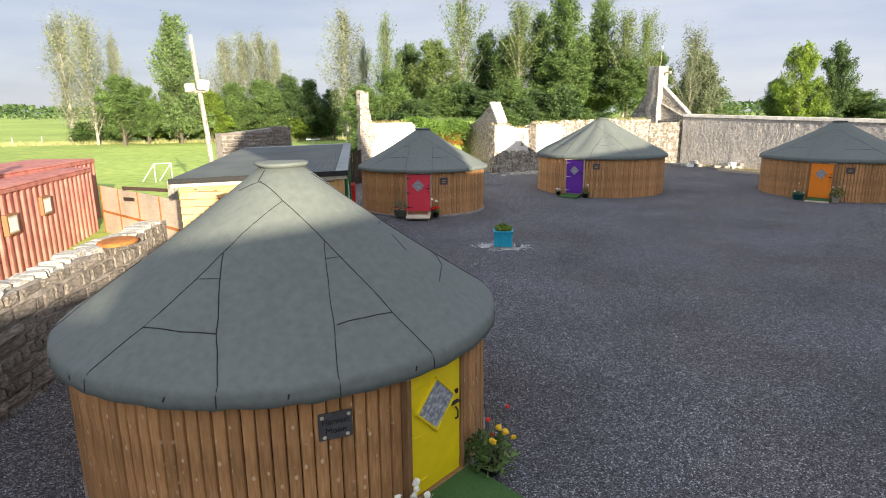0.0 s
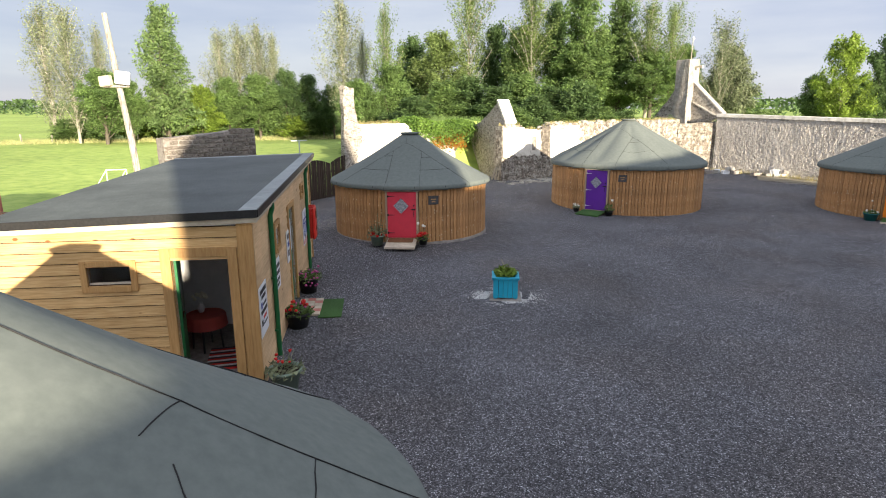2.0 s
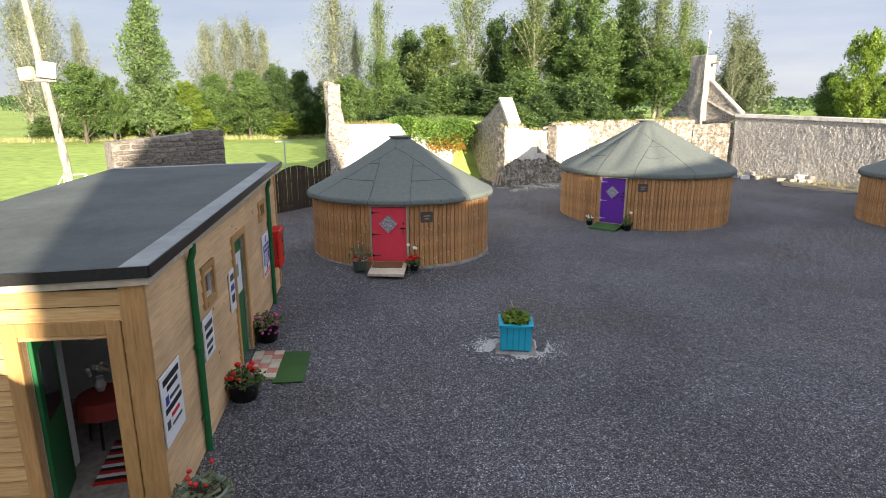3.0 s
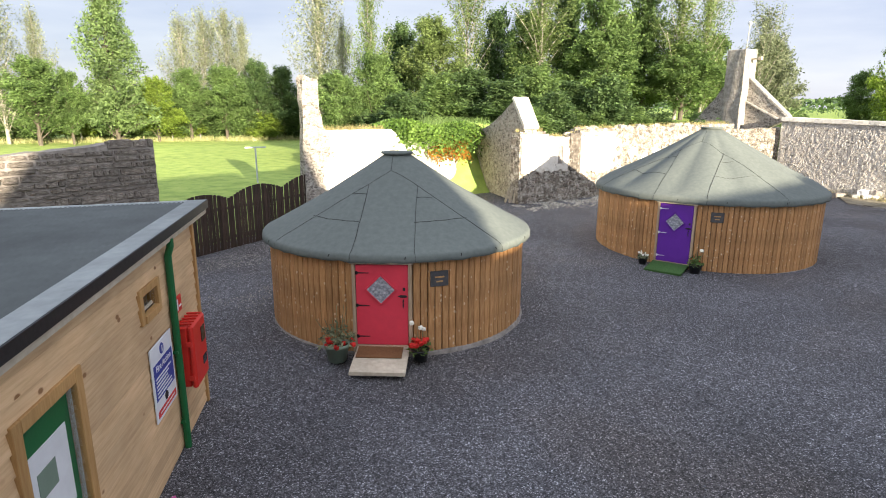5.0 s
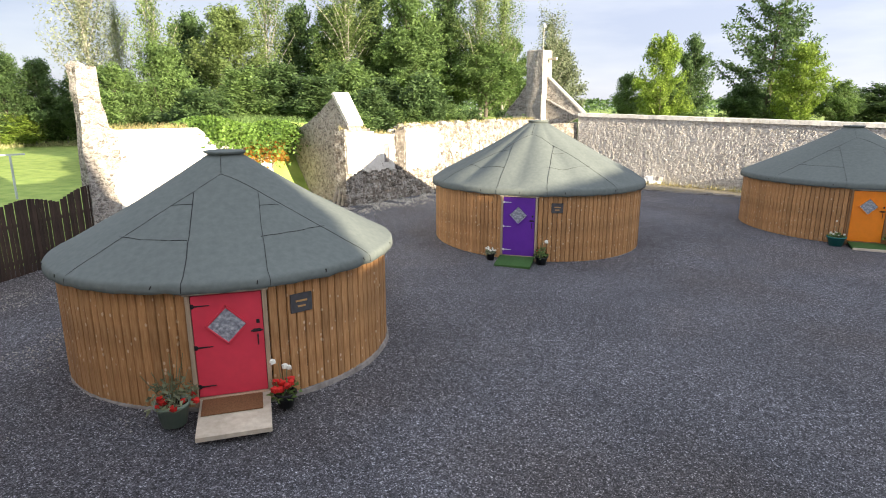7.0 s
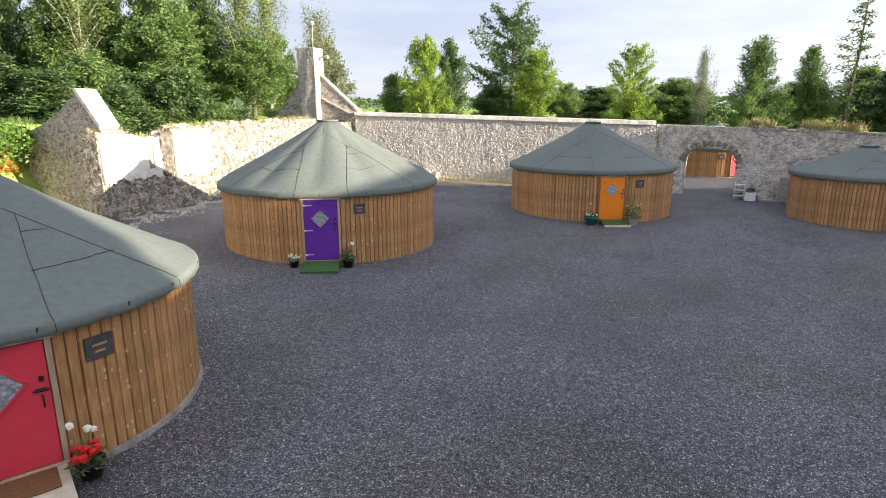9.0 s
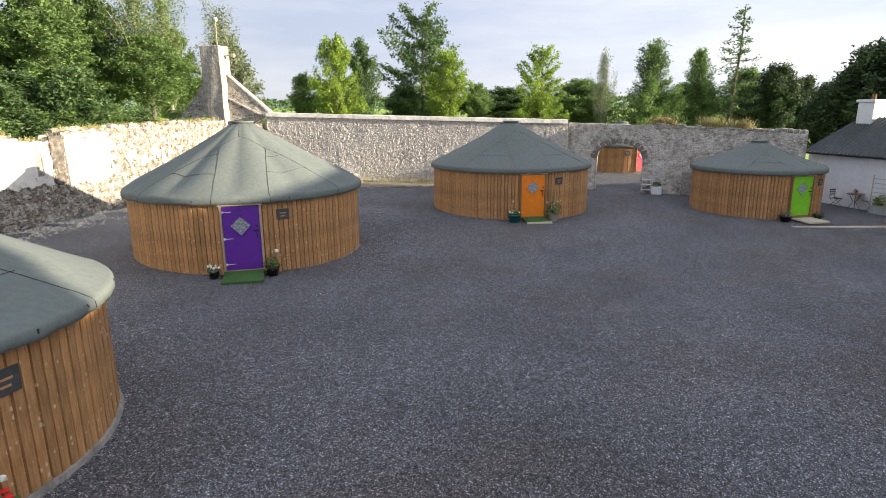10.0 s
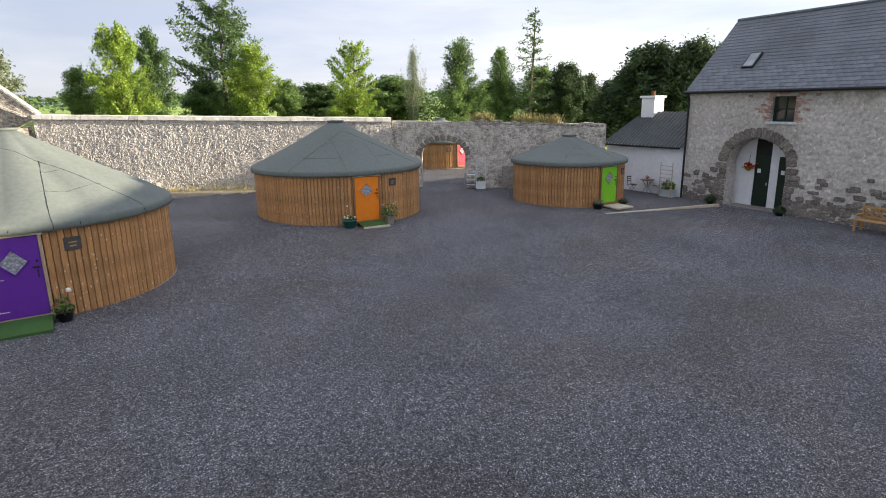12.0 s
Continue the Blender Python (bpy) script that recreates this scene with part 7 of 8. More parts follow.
def potted(m, rad, h, potm, label, leafm=L_MID, spread=0.35, fol=0.4, flowers=(), stems=0, n=160, square=False):
    seedn[0] += 1
    rng = np.random.default_rng(seedn[0])
    t = thing("potted_plant", label, "potted plant", m)
    bm = bmesh.new()
    prof = [(rad * 0.72, 0), (rad * 0.95, h * 0.86), (rad * 1.06, h * 0.87), (rad * 1.07, h), (rad * 0.95, h), (rad * 0.9, h * 0.85), (0.0, h * 0.84)]
    lathe(bm, prof, 4 if square else 20, pose(0, 0, 0, 0, 0, 45) if square else None)
    part("pot", bm, potm, t, smooth=not square)
    bm = bmesh.new()
    lathe(bm, [(rad * 0.9, h * 0.86), (0, h * 0.9)], 12)
    part("soil", bm, SOIL, t)
    me = foliage(n, spread, fol, rng, 0.11, leafm, 0.05)
    placed("foliage", me, t, "", pose(0, 0, h * 0.88))
    if stems:
        bm = bmesh.new()
        for k in range(stems):
            a, q = rng.uniform(0, 6.283), rng.uniform(0.02, spread * 0.7)
            e = (q * math.cos(a) * 1.6, q * math.sin(a) * 1.6, h + fol * rng.uniform(0.8, 1.5))
            tube(bm, [(q * 0.3 * math.cos(a), q * 0.3 * math.sin(a), h * 0.85), (q * math.cos(a), q * math.sin(a), h + fol * 0.5), e], 0.006, 4)
        part("stem", bm, L_PALE, t)
    for colr, cnt, zlo, zhi, size in flowers:
        pts = []
        for k in range(cnt):
            a, q = rng.uniform(0, 6.283), spread * math.sqrt(rng.uniform(0.1, 1)) * 0.95
            pts.append((q * math.cos(a), q * math.sin(a), h + rng.uniform(zlo, zhi)))
        blooms(t, pts, size, colr, rng)
    return t


def ramp(name, m, w, d, z1, material, label, cat, mat_on=None, th=0.05, edge=None):
    t = thing(name, label, cat, m)
    bm = bmesh.new()
    vv = [bm.verts.new(p) for p in ((-w / 2, 0, z1), (w / 2, 0, z1), (w / 2, -d, th + 0.02), (-w / 2, -d, th + 0.02), (-w / 2, 0, z1 - th), (w / 2, 0, z1 - th), (w / 2, -d, 0.0), (-w / 2, -d, 0.0))]
    for f in ((0, 3, 2, 1), (4, 5, 6, 7), (0, 1, 5, 4), (1, 2, 6, 5), (2, 3, 7, 6), (3, 0, 4, 7)):
        bm.faces.new([vv[i] for i in f])
    bmesh.ops.recalc_face_normals(bm, faces=bm.faces)
    part("deck", bm, material, t)
    part("bearer", boxed(-w / 2 + 0.05, -w / 2 + 0.12, -d * 0.6, -0.02, -0.08, 0.04), DARKWOOD, t)
    part("bearer", boxed(w / 2 - 0.12, w / 2 - 0.05, -d * 0.6, -0.02, -0.08, 0.04), DARKWOOD, t)
    if edge:
        part("nosing", boxed(-w / 2, w / 2, -d - 0.06, -d - 0.002, -0.02, th + 0.02, 0.006), edge, t)
    return t


ramp("door_ramp", by_door("red", 0.02, 0.1), 1.06, 0.98, 0.17, PALEWOOD, "pale timber ramp at the red door", "ramp")
bm = boxed(-0.45, 0.45, -0.21, 0.21, 0, 0.02, 0.004)
tagged(part("door_mat", bm, COIR, None, "", by_door("red", -0.02, 0.36, 0.155) @ pose(0, 0, 0, 7, 0, 0)), "brown coir door mat on the ramp", "mat")
ramp("door_ramp", by_door("purple", -0.02, 0.1), 1.14, 0.95, 0.15, ASTRO, "green artificial turf ramp at the purple door", "ramp")
ramp("door_ramp", by_door("orange", 0.06, 0.1), 1.12, 0.75, 0.14, ASTRO, "green turf step with a pale nosing at the orange door", "ramp", edge=PALEWOOD)
ramp("door_ramp", by_door("yellow", 0.02, 0.1), 1.15, 0.95, 0.17, ASTRO, "green artificial turf ramp at the yellow door", "ramp", edge=PALEWOOD)
ramp("door_ramp", by_door("green", 0.1, 0.1), 1.1, 1.0, 0.09, PALEWOOD, "pale stone slab step at the lime green door", "step")
potted(by_door("red", -0.86, 0.4), 0.25, 0.36, POTGREEN, "green pot with straggly plant and red geraniums", L_PALE, 0.36, 0.55, ((F_RED, 9, 0.0, 0.12, 0.055),), 14)
potted(by_door("red", 0.78, 0.33), 0.17, 0.24, POTBLACK, "dark pot of red geraniums with white blooms", L_MID, 0.24, 0.3, ((F_RED, 13, 0.08, 0.25, 0.055), (F_WHITE, 3, 0.45, 0.6, 0.05)), 6, 90)
potted(by_door("purple", -0.86, 0.32), 0.16, 0.26, POTBLACK, "small black pot with white flowers", L_PALE, 0.2, 0.15, ((F_WHITE, 11, 0.03, 0.15, 0.04),), 0, 70)
potted(by_door("purple", 0.8, 0.3), 0.2, 0.26, POTBLACK, "black pot with green plant and one white bloom", L_MID, 0.25, 0.45, ((F_WHITE, 1, 0.5, 0.55, 0.06), (F_RED, 3, 0.1, 0.3, 0.03)), 5, 110)
potted(by_door("orange", -0.92, 0.35), 0.3, 0.34, paint("teal_glaze", (0.02, 0.16, 0.15)), "teal glazed pot with small white flowers", L_MID, 0.28, 0.22, ((F_WHITE, 10, 0.02, 0.16, 0.035), (F_WHITE, 1, 0.55, 0.6, 0.05)), 3, 90)
potted(by_door("orange", 0.86, 0.35), 0.26, 0.36, POTSTONE, "square stone pot with a leafy flowering plant", L_MID, 0.34, 0.7, ((F_WHITE, 5, 0.2, 0.55, 0.035),), 8, 190, True)
potted(by_door("green", -0.98, 0.3), 0.26, 0.26, POTBLACK, "dark trough with a sparse plant", L_PALE, 0.3, 0.3, (), 8, 60)
potted(by_door("green", 0.78, 0.3), 0.19, 0.2, POTBLACK, "low dark pot with green leaves", L_DARK, 0.22, 0.2, ((F_PINK, 3, 0.08, 0.16, 0.03),), 0, 110)
potted(by_door("yellow", 0.86, 0.25), 0.2, 0.2, POTBLACK, "dark pot of leafy yellow and red flowers", L_MID, 0.36, 0.5, ((F_YEL, 4, 0.25, 0.5, 0.045), (F_RED, 3, 0.4, 0.75, 0.03)), 8, 330)
potted(by_door("yellow", -0.72, 0.3), 0.2, 0.22, POTBLACK, "dark pot of white tulips", L_MID, 0.22, 0.25, ((F_WHITE, 7, 0.2, 0.42, 0.045),), 6, 110)
# turquoise planter on pale rubble
PX, PY = 2.235, 23.62
pln = thing("planter_box", "turquoise slatted timber planter box with green plants", "planter", pose(PX, PY, ground_z(PX, PY) + 0.04, 0, 0, -2))
W = 0.31
for a in range(4):
    m = pose(0, 0, 0, 0, 0, 90 * a)
    for k in range(5):
        part("slat", boxed(-W + k * 2 * W / 5 + 0.004, -W + (k + 1) * 2 * W / 5 - 0.004, -W - 0.012, -W + 0.012, 0.0, 0.5, 0.005), TEAL, pln, "", m)
    part("rim_board", boxed(-W - 0.05, W + 0.05, -W - 0.05, -W + 0.05, 0.5, 0.56, 0.006), TEAL, pln, "", m @ Matrix.Translation((0, 0, 0.0 if a % 2 else 0.002)))
    part("foot", boxed(W - 0.08, W - 0.01, -W + 0.01, -W + 0.08, -0.06, 0.0), TEAL, pln, "", m)
part("soil", boxed(-W + 0.02, W - 0.02, -W + 0.02, W - 0.02, 0.1, 0.44), SOIL, pln)
rng = np.random.default_rng(77)
placed("foliage", foliage(420, 0.29, 0.42, rng, 0.17, L_BRIGHT), pln, "", pose(0, 0, 0.44))
bm = bmesh.new()
tube(bm, [(0, 0, 0.45), (-0.02, 0, 0.75), (-0.12, 0.03, 0.98)], 0.01, 5)
tube(bm, [(0.05, 0.05, 0.45), (0.06, 0.03, 0.8)], 0.007, 5)
part("stem", bm, PALEWOOD, pln)
slab = part("paving_slab", boxed(-0.42, 0.42, -0.42, 0.42, -0.05, 0.035, 0.008), MORTAR, None, "", pose(PX, PY - 0.02, ground_z(PX, PY) - 0.02, 0, 0, -2))
tagged(slab, "grey paving slab under the planter", "slab")


def scatter(name, label, pts, sizes, material, cat):
    V, F = [], []
    for (x, y, z), s in zip(pts, sizes):
        b = len(V)
        a = rng.uniform(0, 6.283)
        q = [(math.cos(a + k * 2.094) * s * rng.uniform(0.7, 1.2), math.sin(a + k * 2.094) * s * rng.uniform(0.7, 1.2)) for k in range(3)]
        V += [(x + u, y + v, z - 0.004) for u, v in q] + [(x + rng.normal(0, s * 0.2), y + rng.normal(0, s * 0.2), z + s * 0.7)]
        F += [(b, b + 1, b + 3), (b + 1, b + 2, b + 3), (b + 2, b, b + 3)]
    me = bpy.data.meshes.new(name)
    me.from_pydata(V, [], F)
    me.materials.append(material)
    return tagged(placed(name, me), label, cat, kind="stuff")


CHALK = mat("pale_chippings", [(0.5, 0.5, 0.5), (0.75, 0.75, 0.73)], scale=30, rough=0.9, island=0.25)
LOOSE = mat("loose_gravel", [(0.07, 0.071, 0.083), (0.16, 0.162, 0.178)], scale=30, rough=0.85, island=0.55)
pts, sz = [], []
for i in range(4600):
    a, q = rng.uniform(0, 6.283), 0.4 + abs(rng.normal(0, 0.21)) * (1 + 0.5 * math.sin(3 * i))
    x, y = PX + 1.05 * q * math.cos(a), PY - 0.05 + 0.8 * q * math.sin(a)
    if noise.noise((x * 3, y * 3, 0)) > -0.12:
        pts.append((x, y, ground_z(x, y)))
        sz.append(rng.uniform(0.01, 0.03))
scatter("pale_chippings", "pale stone chippings strewn round the planter", pts, sz, CHALK, "chippings")
pts, sz = [], []
for i in range(42000):
    x, y = rng.uniform(-3, 14), rng.uniform(6, 34)
    if (x + 2) ** 2 + (y - 11.55) ** 2 < 9.6 or (x + 1.15) ** 2 + (y - 32.26) ** 2 < 10.2 or (y > 17.5 and x < -1.9 - 0.16 * (y - 18)):
        continue
    pts.append((x, y, ground_z(x, y)))
    sz.append(rng.uniform(0.011, 0.026))
scatter("loose_gravel", "loose blue-grey gravel stones on the yard", pts, sz, LOOSE, "gravel")

# ---- on and in the office shed ----
for sx in (1.6, 8.0):
    bm = bmesh.new()
    zt = wall_top(sx, 0) + 0.0
    tube(bm, [(sx, -0.13, zt - 0.06), (sx, -0.13, zt - 0.16), (sx, -0.085, zt - 0.3), (sx, -0.085, 0.02)], 0.05, 10)
    dp = part("downpipe", bm, GREEN, shed, "green plastic downpipe")
    for z in (0.6, 1.7):
        part("clip", boxed(sx - 0.07, sx + 0.07, -0.1, -0.03, z, z + 0.04), GREEN, dp)


def sign(name, x0, x1, z0, z1, label, bars, category="sign"):
    s = thing(name, label, category, OFF)
    board = part("board", boxed(x0, x1, -0.055, -0.036, z0, z1, 0.003), SIGNWHITE, s)
    for b0, b1, c0, c1, colr in bars:
        w, h = x1 - x0, z1 - z0
        part("writing_bar", boxed(x0 + b0 * w, x0 + b1 * w, -0.0595, -0.0555, z0 + c0 * h, z0 + c1 * h), colr, board)
    return s


sign("wall_sign", 0.12, 0.83, 1.0, 1.92, "white printed sign on the shed wall", [(0.1, 0.9, 0.84, 0.93, BLACK), (0.25, 0.8, 0.73, 0.8, BLACK), (0.15, 0.3, 0.55, 0.68, SIGNBLUE), (0.35, 0.85, 0.58, 0.63, PLAQUE), (0.1, 0.92, 0.44, 0.52, BLACK), (0.35, 0.75, 0.32, 0.38, SIGNRED), (0.1, 0.25, 0.22, 0.34, PLAQUE), (0.35, 0.85, 0.2, 0.24, PLAQUE)])
sign("wall_sign", 1.98, 2.5, 1.3, 1.95, "small white notice on the shed wall", [(0.1, 0.9, 0.72, 0.85, PLAQUE), (0.15, 0.85, 0.5, 0.62, BLACK), (0.15, 0.8, 0.28, 0.38, PLAQUE), (0.2, 0.7, 0.12, 0.2, BLACK)])
sign("wall_sign", 3.74, 4.1, 1.45, 2.2, "narrow white notice beside the shed door", [(0.15, 0.85, 0.75, 0.9, PLAQUE), (0.15, 0.85, 0.5, 0.65, SIGNBLUE), (0.2, 0.8, 0.2, 0.4, PLAQUE)])
fs = sign("fire_sign", 7.03, 7.86, 1.11, 2.13, "white and blue fire action sign", [(0.06, 0.94, 0.28, 0.76, SIGNBLUE), (0.06, 0.94, 0.05, 0.14, SIGNRED)])
fb = fs.children[0]
bm = bmesh.new()
lathe(bm, [(0.075, 0), (0.075, 0.005)], 18, pose(7.44, -0.056, 2.01, 90, 0, 0))
part("symbol", bm, SIGNBLUE, fb)
part("symbol", boxed(7.428, 7.452, -0.0665, -0.0615, 1.97, 2.05), SIGNWHITE, fb)
bm = bmesh.new()
lathe(bm, [(0.045, 0), (0.06, 0), (0.06, 0.005), (0.045, 0.005)], 18, pose(7.44, -0.056, 1.33, 90, 0, 0))
part("symbol", bm, BLACK, fb)
lettering("Fire Action", 0.13, SIGNWHITE, fb, pose(7.45, -0.062, 1.77, 90, 0, 0))
for k in range(6):
    part("writing_bar", boxed(7.12, 7.12 + 0.62 * rs.uniform(0.6, 1), -0.0635, -0.0605, 1.43 + k * 0.05, 1.452 + k * 0.05), SIGNWHITE, fb)
part("writing_bar", boxed(7.15, 7.75, -0.0635, -0.0605, 1.2, 1.218), SIGNWHITE, fb)
ss = thing("fire_point_sign", "small red and green fire point sign", "sign", OFF)
bd = part("board", boxed(8.04, 8.47, -0.055, -0.036, 2.2, 2.44, 0.003), SIGNRED, ss)
part("symbol", boxed(8.06, 8.16, -0.0595, -0.0555, 2.22, 2.42), GREEN, bd)
part("symbol", boxed(8.2, 8.3, -0.0595, -0.0555, 2.24, 2.4), SIGNWHITE, bd)
part("symbol", boxed(8.34, 8.44, -0.0595, -0.0555, 2.27, 2.3), SIGNWHITE, bd)
cab = thing("extinguisher_cabinet", "red plastic fire extinguisher cabinet on the shed wall", "cabinet", OFF)
part("body", boxed(8.08, 8.7, -0.2, -0.04, 1.1, 2.04, 0.02), SIGNRED, cab)
dr = part("door", boxed(8.06, 8.72, -0.29, -0.204, 1.08, 2.06, 0.03), SIGNRED, cab)
for z0, z1 in ((1.3, 1.44), (1.66, 1.9)):
    part("window", boxed(8.44, 8.64, -0.298, -0.2915, z0, z1, 0.003), GLASS, dr)
for k in range(5):
    part("rib", boxed(8.12 + 0.12 * k, 8.16 + 0.12 * k, -0.27, -0.06, 2.062, 2.085, 0.006), SIGNRED, cab)
for z in (1.22, 1.75):
    part("latch", boxed(8.03, 8.06, -0.27, -0.19, z, z + 0.08, 0.006), SIGNRED, dr)
# side door, green, standing inside the opening; poster on it
sd = part("door", boxed(4.32, 5.19, 0.04, 0.085, 0.07, 2.6, 0.006), GREEN, shed, "green painted side door")
part("poster", boxed(4.42, 5.07, 0.028, 0.036, 1.5, 2.3), SIGNWHITE, sd)
part("poster", boxed(4.52, 4.82, 0.022, 0.027, 1.85, 2.1), POTGREEN, sd)
part("notice", boxed(4.57, 4.77, 0.028, 0.036, 1.2, 1.35), PLAQUE, sd)
part("step", boxed(4.27, 5.27, -0.3, -0.04, 0.0, 0.12, 0.01), PALEWOOD, shed)
# front door leaf, opened inwards
fdm = pose(0.12, 1.26, 0.19, 0, 0, 14)
fd = part("door", boxed(0.0, 0.84, 0.0, 0.045, 0, 2.35, 0.006), GREEN, shed, "green door standing open inwards", fdm)
part("glass_panel", boxed(0.15, 0.69, -0.006, -0.002, 1.2, 2.1), GLASS, fd)
part("post", boxed(1.2, 1.34, 1.6, 1.74, 0.171, 2.9), WHITE, shed, "white post inside the shed")
tb = thing("side_table", "small table under a red cloth inside the shed", "table", OFF @ pose(1.9, 1.4, 0.17))
bm = bmesh.new()
lathe(bm, [(0.42, 0.5), (0.4, 0.72), (0.38, 0.75), (0.0, 0.755)], 18)
part("tablecloth", bm, paint("red_cloth", (0.36, 0.06, 0.05), 0.9), tb)
for a in range(4):
    bm = bmesh.new()
    tube(bm, [(0.3 * math.cos(a * 1.57), 0.3 * math.sin(a * 1.57), 0), (0.25 * math.cos(a * 1.57), 0.25 * math.sin(a * 1.57), 0.7)], 0.02, 6)
    part("leg", bm, BLACK, tb)
vs_ = thing("flower_vase", "white vase of pale flowers on the table", "vase", OFF @ pose(2.0, 1.5, 0.928))
bm = bmesh.new()
lathe(bm, [(0.05, 0), (0.08, 0.08), (0.04, 0.18), (0.05, 0.22)], 12)
part("vase", bm, SIGNWHITE, vs_)
blooms(vs_, [(rng.normal(0, 0.07), rng.normal(0, 0.07), 0.27 + rng.uniform(0, 0.12)) for k in range(10)], 0.05, F_WHITE, rng)
rug = thing("rag_rug", "striped red and black rag rug on the floor", "rug", OFF @ pose(1.3, 0.95, 0.175, 0, 0, 8))
for k in range(14):
    part("stripe", boxed(-0.55 + k * 0.08, -0.475 + k * 0.08, -0.3, 0.3, 0, 0.012), (F_RED, BLACK, SIGNWHITE)[k % 3], rug)
potted(pose(-2.06, 18.15, ground_z(-2, 18)), 0.29, 0.4, POTGREEN, "green-grey pot with a few straggly red flowers by the shed", L_PALE, 0.36, 0.22, ((F_RED, 6, 0.05, 0.3, 0.03),), 8, 120)
potted(pose(-2.68, 21.1, ground_z(-2.7, 21)), 0.29, 0.36, POTBLACK, "black pot of red and pink flowers by the shed", L_MID, 0.36, 0.3, ((F_RED, 12, 0.05, 0.25, 0.045), (F_PINK, 8, 0.0, 0.2, 0.03)), 0, 240)
potted(pose(-3.12, 23.6, ground_z(-3, 23.6)), 0.29, 0.42, POTBLACK, "black pot of trailing pink flowers by the shed", L_MID, 0.4, 0.3, ((F_PINK, 60, -0.2, 0.25, 0.03),), 0, 220)
gm = part("turf_mat", boxed(-0.28, 0.28, -0.7, 0.7, 0, 0.025, 0.005), ASTRO, None, "", pose(-2.2, 22.35, ground_z(-2.2, 22.3), 0, 0, 9))
tagged(gm, "green turf mat on the gravel by the shed door", "mat")
bp = thing("brick_step", "low brick paved step at the shed door", "step", pose(-2.75, 22.35, ground_z(-2.7, 22.3), 0, 0, 9))
for k in range(3):
    for j in range(6):
        part("brick", boxed(-0.3 + k * 0.2, -0.11 + k * 0.2, -0.62 + j * 0.21, -0.42 + j * 0.21, 0, 0.05, 0.006), PALEWOOD if (k + j) % 3 else RUST, bp)

# ---- by the gateway, cottage and barn ----
# the red door stands in for a smaller red sign on this hut
hut(39.9, 39.9, 0.42, 3.0, 1.75, 3.45, -126, RED, "cedar-clad round hut beyond the gateway with a red door", plaque=-20, door=(0.19, 0.8), joint=FELT_DK)
bm = bmesh.new()
rv = [[bm.verts.new((x, y, z)) for x in (-3.0, 10.0)] for y, z in ((0.3, -0.32), (3.5, 0.3), (12.0, 0.5))]
for q in range(2):
    bm.faces.new((rv[q][0], rv[q][1], rv[q + 1][1], rv[q + 1][0]))
tagged(part("track", bm, GRAVEL, None, "", GW), "pale gravel track rising beyond the gateway", "track", kind="structure")
tp = thing("trellis_planter", "white planter box with a lattice trellis by the gateway", "planter", GW @ pose(5.35, -0.5, -0.14))
for a in range(4):
    m = pose(0, 0, 0, 0, 0, 90 * a)
    part("panel", boxed(-0.27, 0.27, -0.28, -0.25, 0.02, 0.48, 0.005), SIGNWHITE, tp, "", m)
for s in (-0.27, 0.27):
    part("post", boxed(s - 0.02, s + 0.02, 0.27, 0.31, 0, 1.75), SIGNWHITE, tp)
for k in range(7):
    part("lath", boxed(-0.36, 0.36, 0.285, 0.295, -0.01, 0.01), SIGNWHITE, tp, "", pose(0, 0, 0.6 + k * 0.17) @ pose(0, 0, 0, 0, 35, 0))
    part("lath", boxed(-0.36, 0.36, 0.3, 0.31, -0.01, 0.01), SIGNWHITE, tp, "", pose(0, 0, 0.6 + k * 0.17) @ pose(0, 0, 0, 0, -35, 0))
placed("foliage", foliage(120, 0.26, 0.4, rng, 0.12, L_MID), tp, "", pose(0, 0, 0.45))
stn = thing("plant_stand", "white slatted plant stand beside the gateway", "plant stand", GW @ pose(4.75, -0.35, -0.12))
for k in range(3):
    part("shelf", boxed(-0.25, 0.25, -0.15 + 0.0 * k, 0.15, 0.2 + 0.3 * k, 0.23 + 0.3 * k), SIGNWHITE, stn)
for s in (-0.24, 0.24):
    part("upright", boxed(s - 0.02, s + 0.02, 0.151, 0.19, 0, 1.0), SIGNWHITE, stn)
sl = part("stone_slab", boxed(-0.35, 0.35, -0.05, 0.05, 0, 1.35, 0.02), MORTAR, None, "", GW @ pose(7.0, -0.3, -0.17, -8, 0, 0))
tagged(sl, "grey stone slab leaning on the wall", "slab")
BLOCKS = ((18.9, 52.5, 15, 0.55, 0), (19.5, 52.9, 40, 0.7, 0), (20.2, 52.6, -10, 0.5, 0), (20.8, 52.5, 25, 0.6, 0), (20.5, 52.55, 0, 0.55, 0.27), (19.9, 53.3, 70, 0.6, 0), (21.9, 51.4, 20, 0.8, 0), (22.6, 51.0, 60, 0.5, 0), (23.2, 50.7, -20, 0.75, 0), (23.9, 50.5, 10, 0.5, 0), (24.4, 50.2, 35, 0.5, 0), (22.9, 50.9, 40, 0.7, 0.27), (23.6, 50.65, -15, 0.5, 0.27))
for k, (x, y, a, sx, up) in enumerate(BLOCKS):
    bm = boxed(-sx / 2, sx / 2, -0.2, 0.2, 0, 0.27, 0.03)
    bmesh.ops.subdivide_edges(bm, edges=bm.edges, cuts=2, use_grid_fill=True)
    rough_up(bm, 0.05, 4, k)
    tagged(part("stone_block", bm, (MORTAR, LICHEN, WHITE)[k % 3], None, "", pose(x, y, ground_z(x, y) - 0.02 + up, 0, 0, a)), "pale loose stone block by the wall", "stone block", "loose blocks by the east wall")
pts, sz = [], []
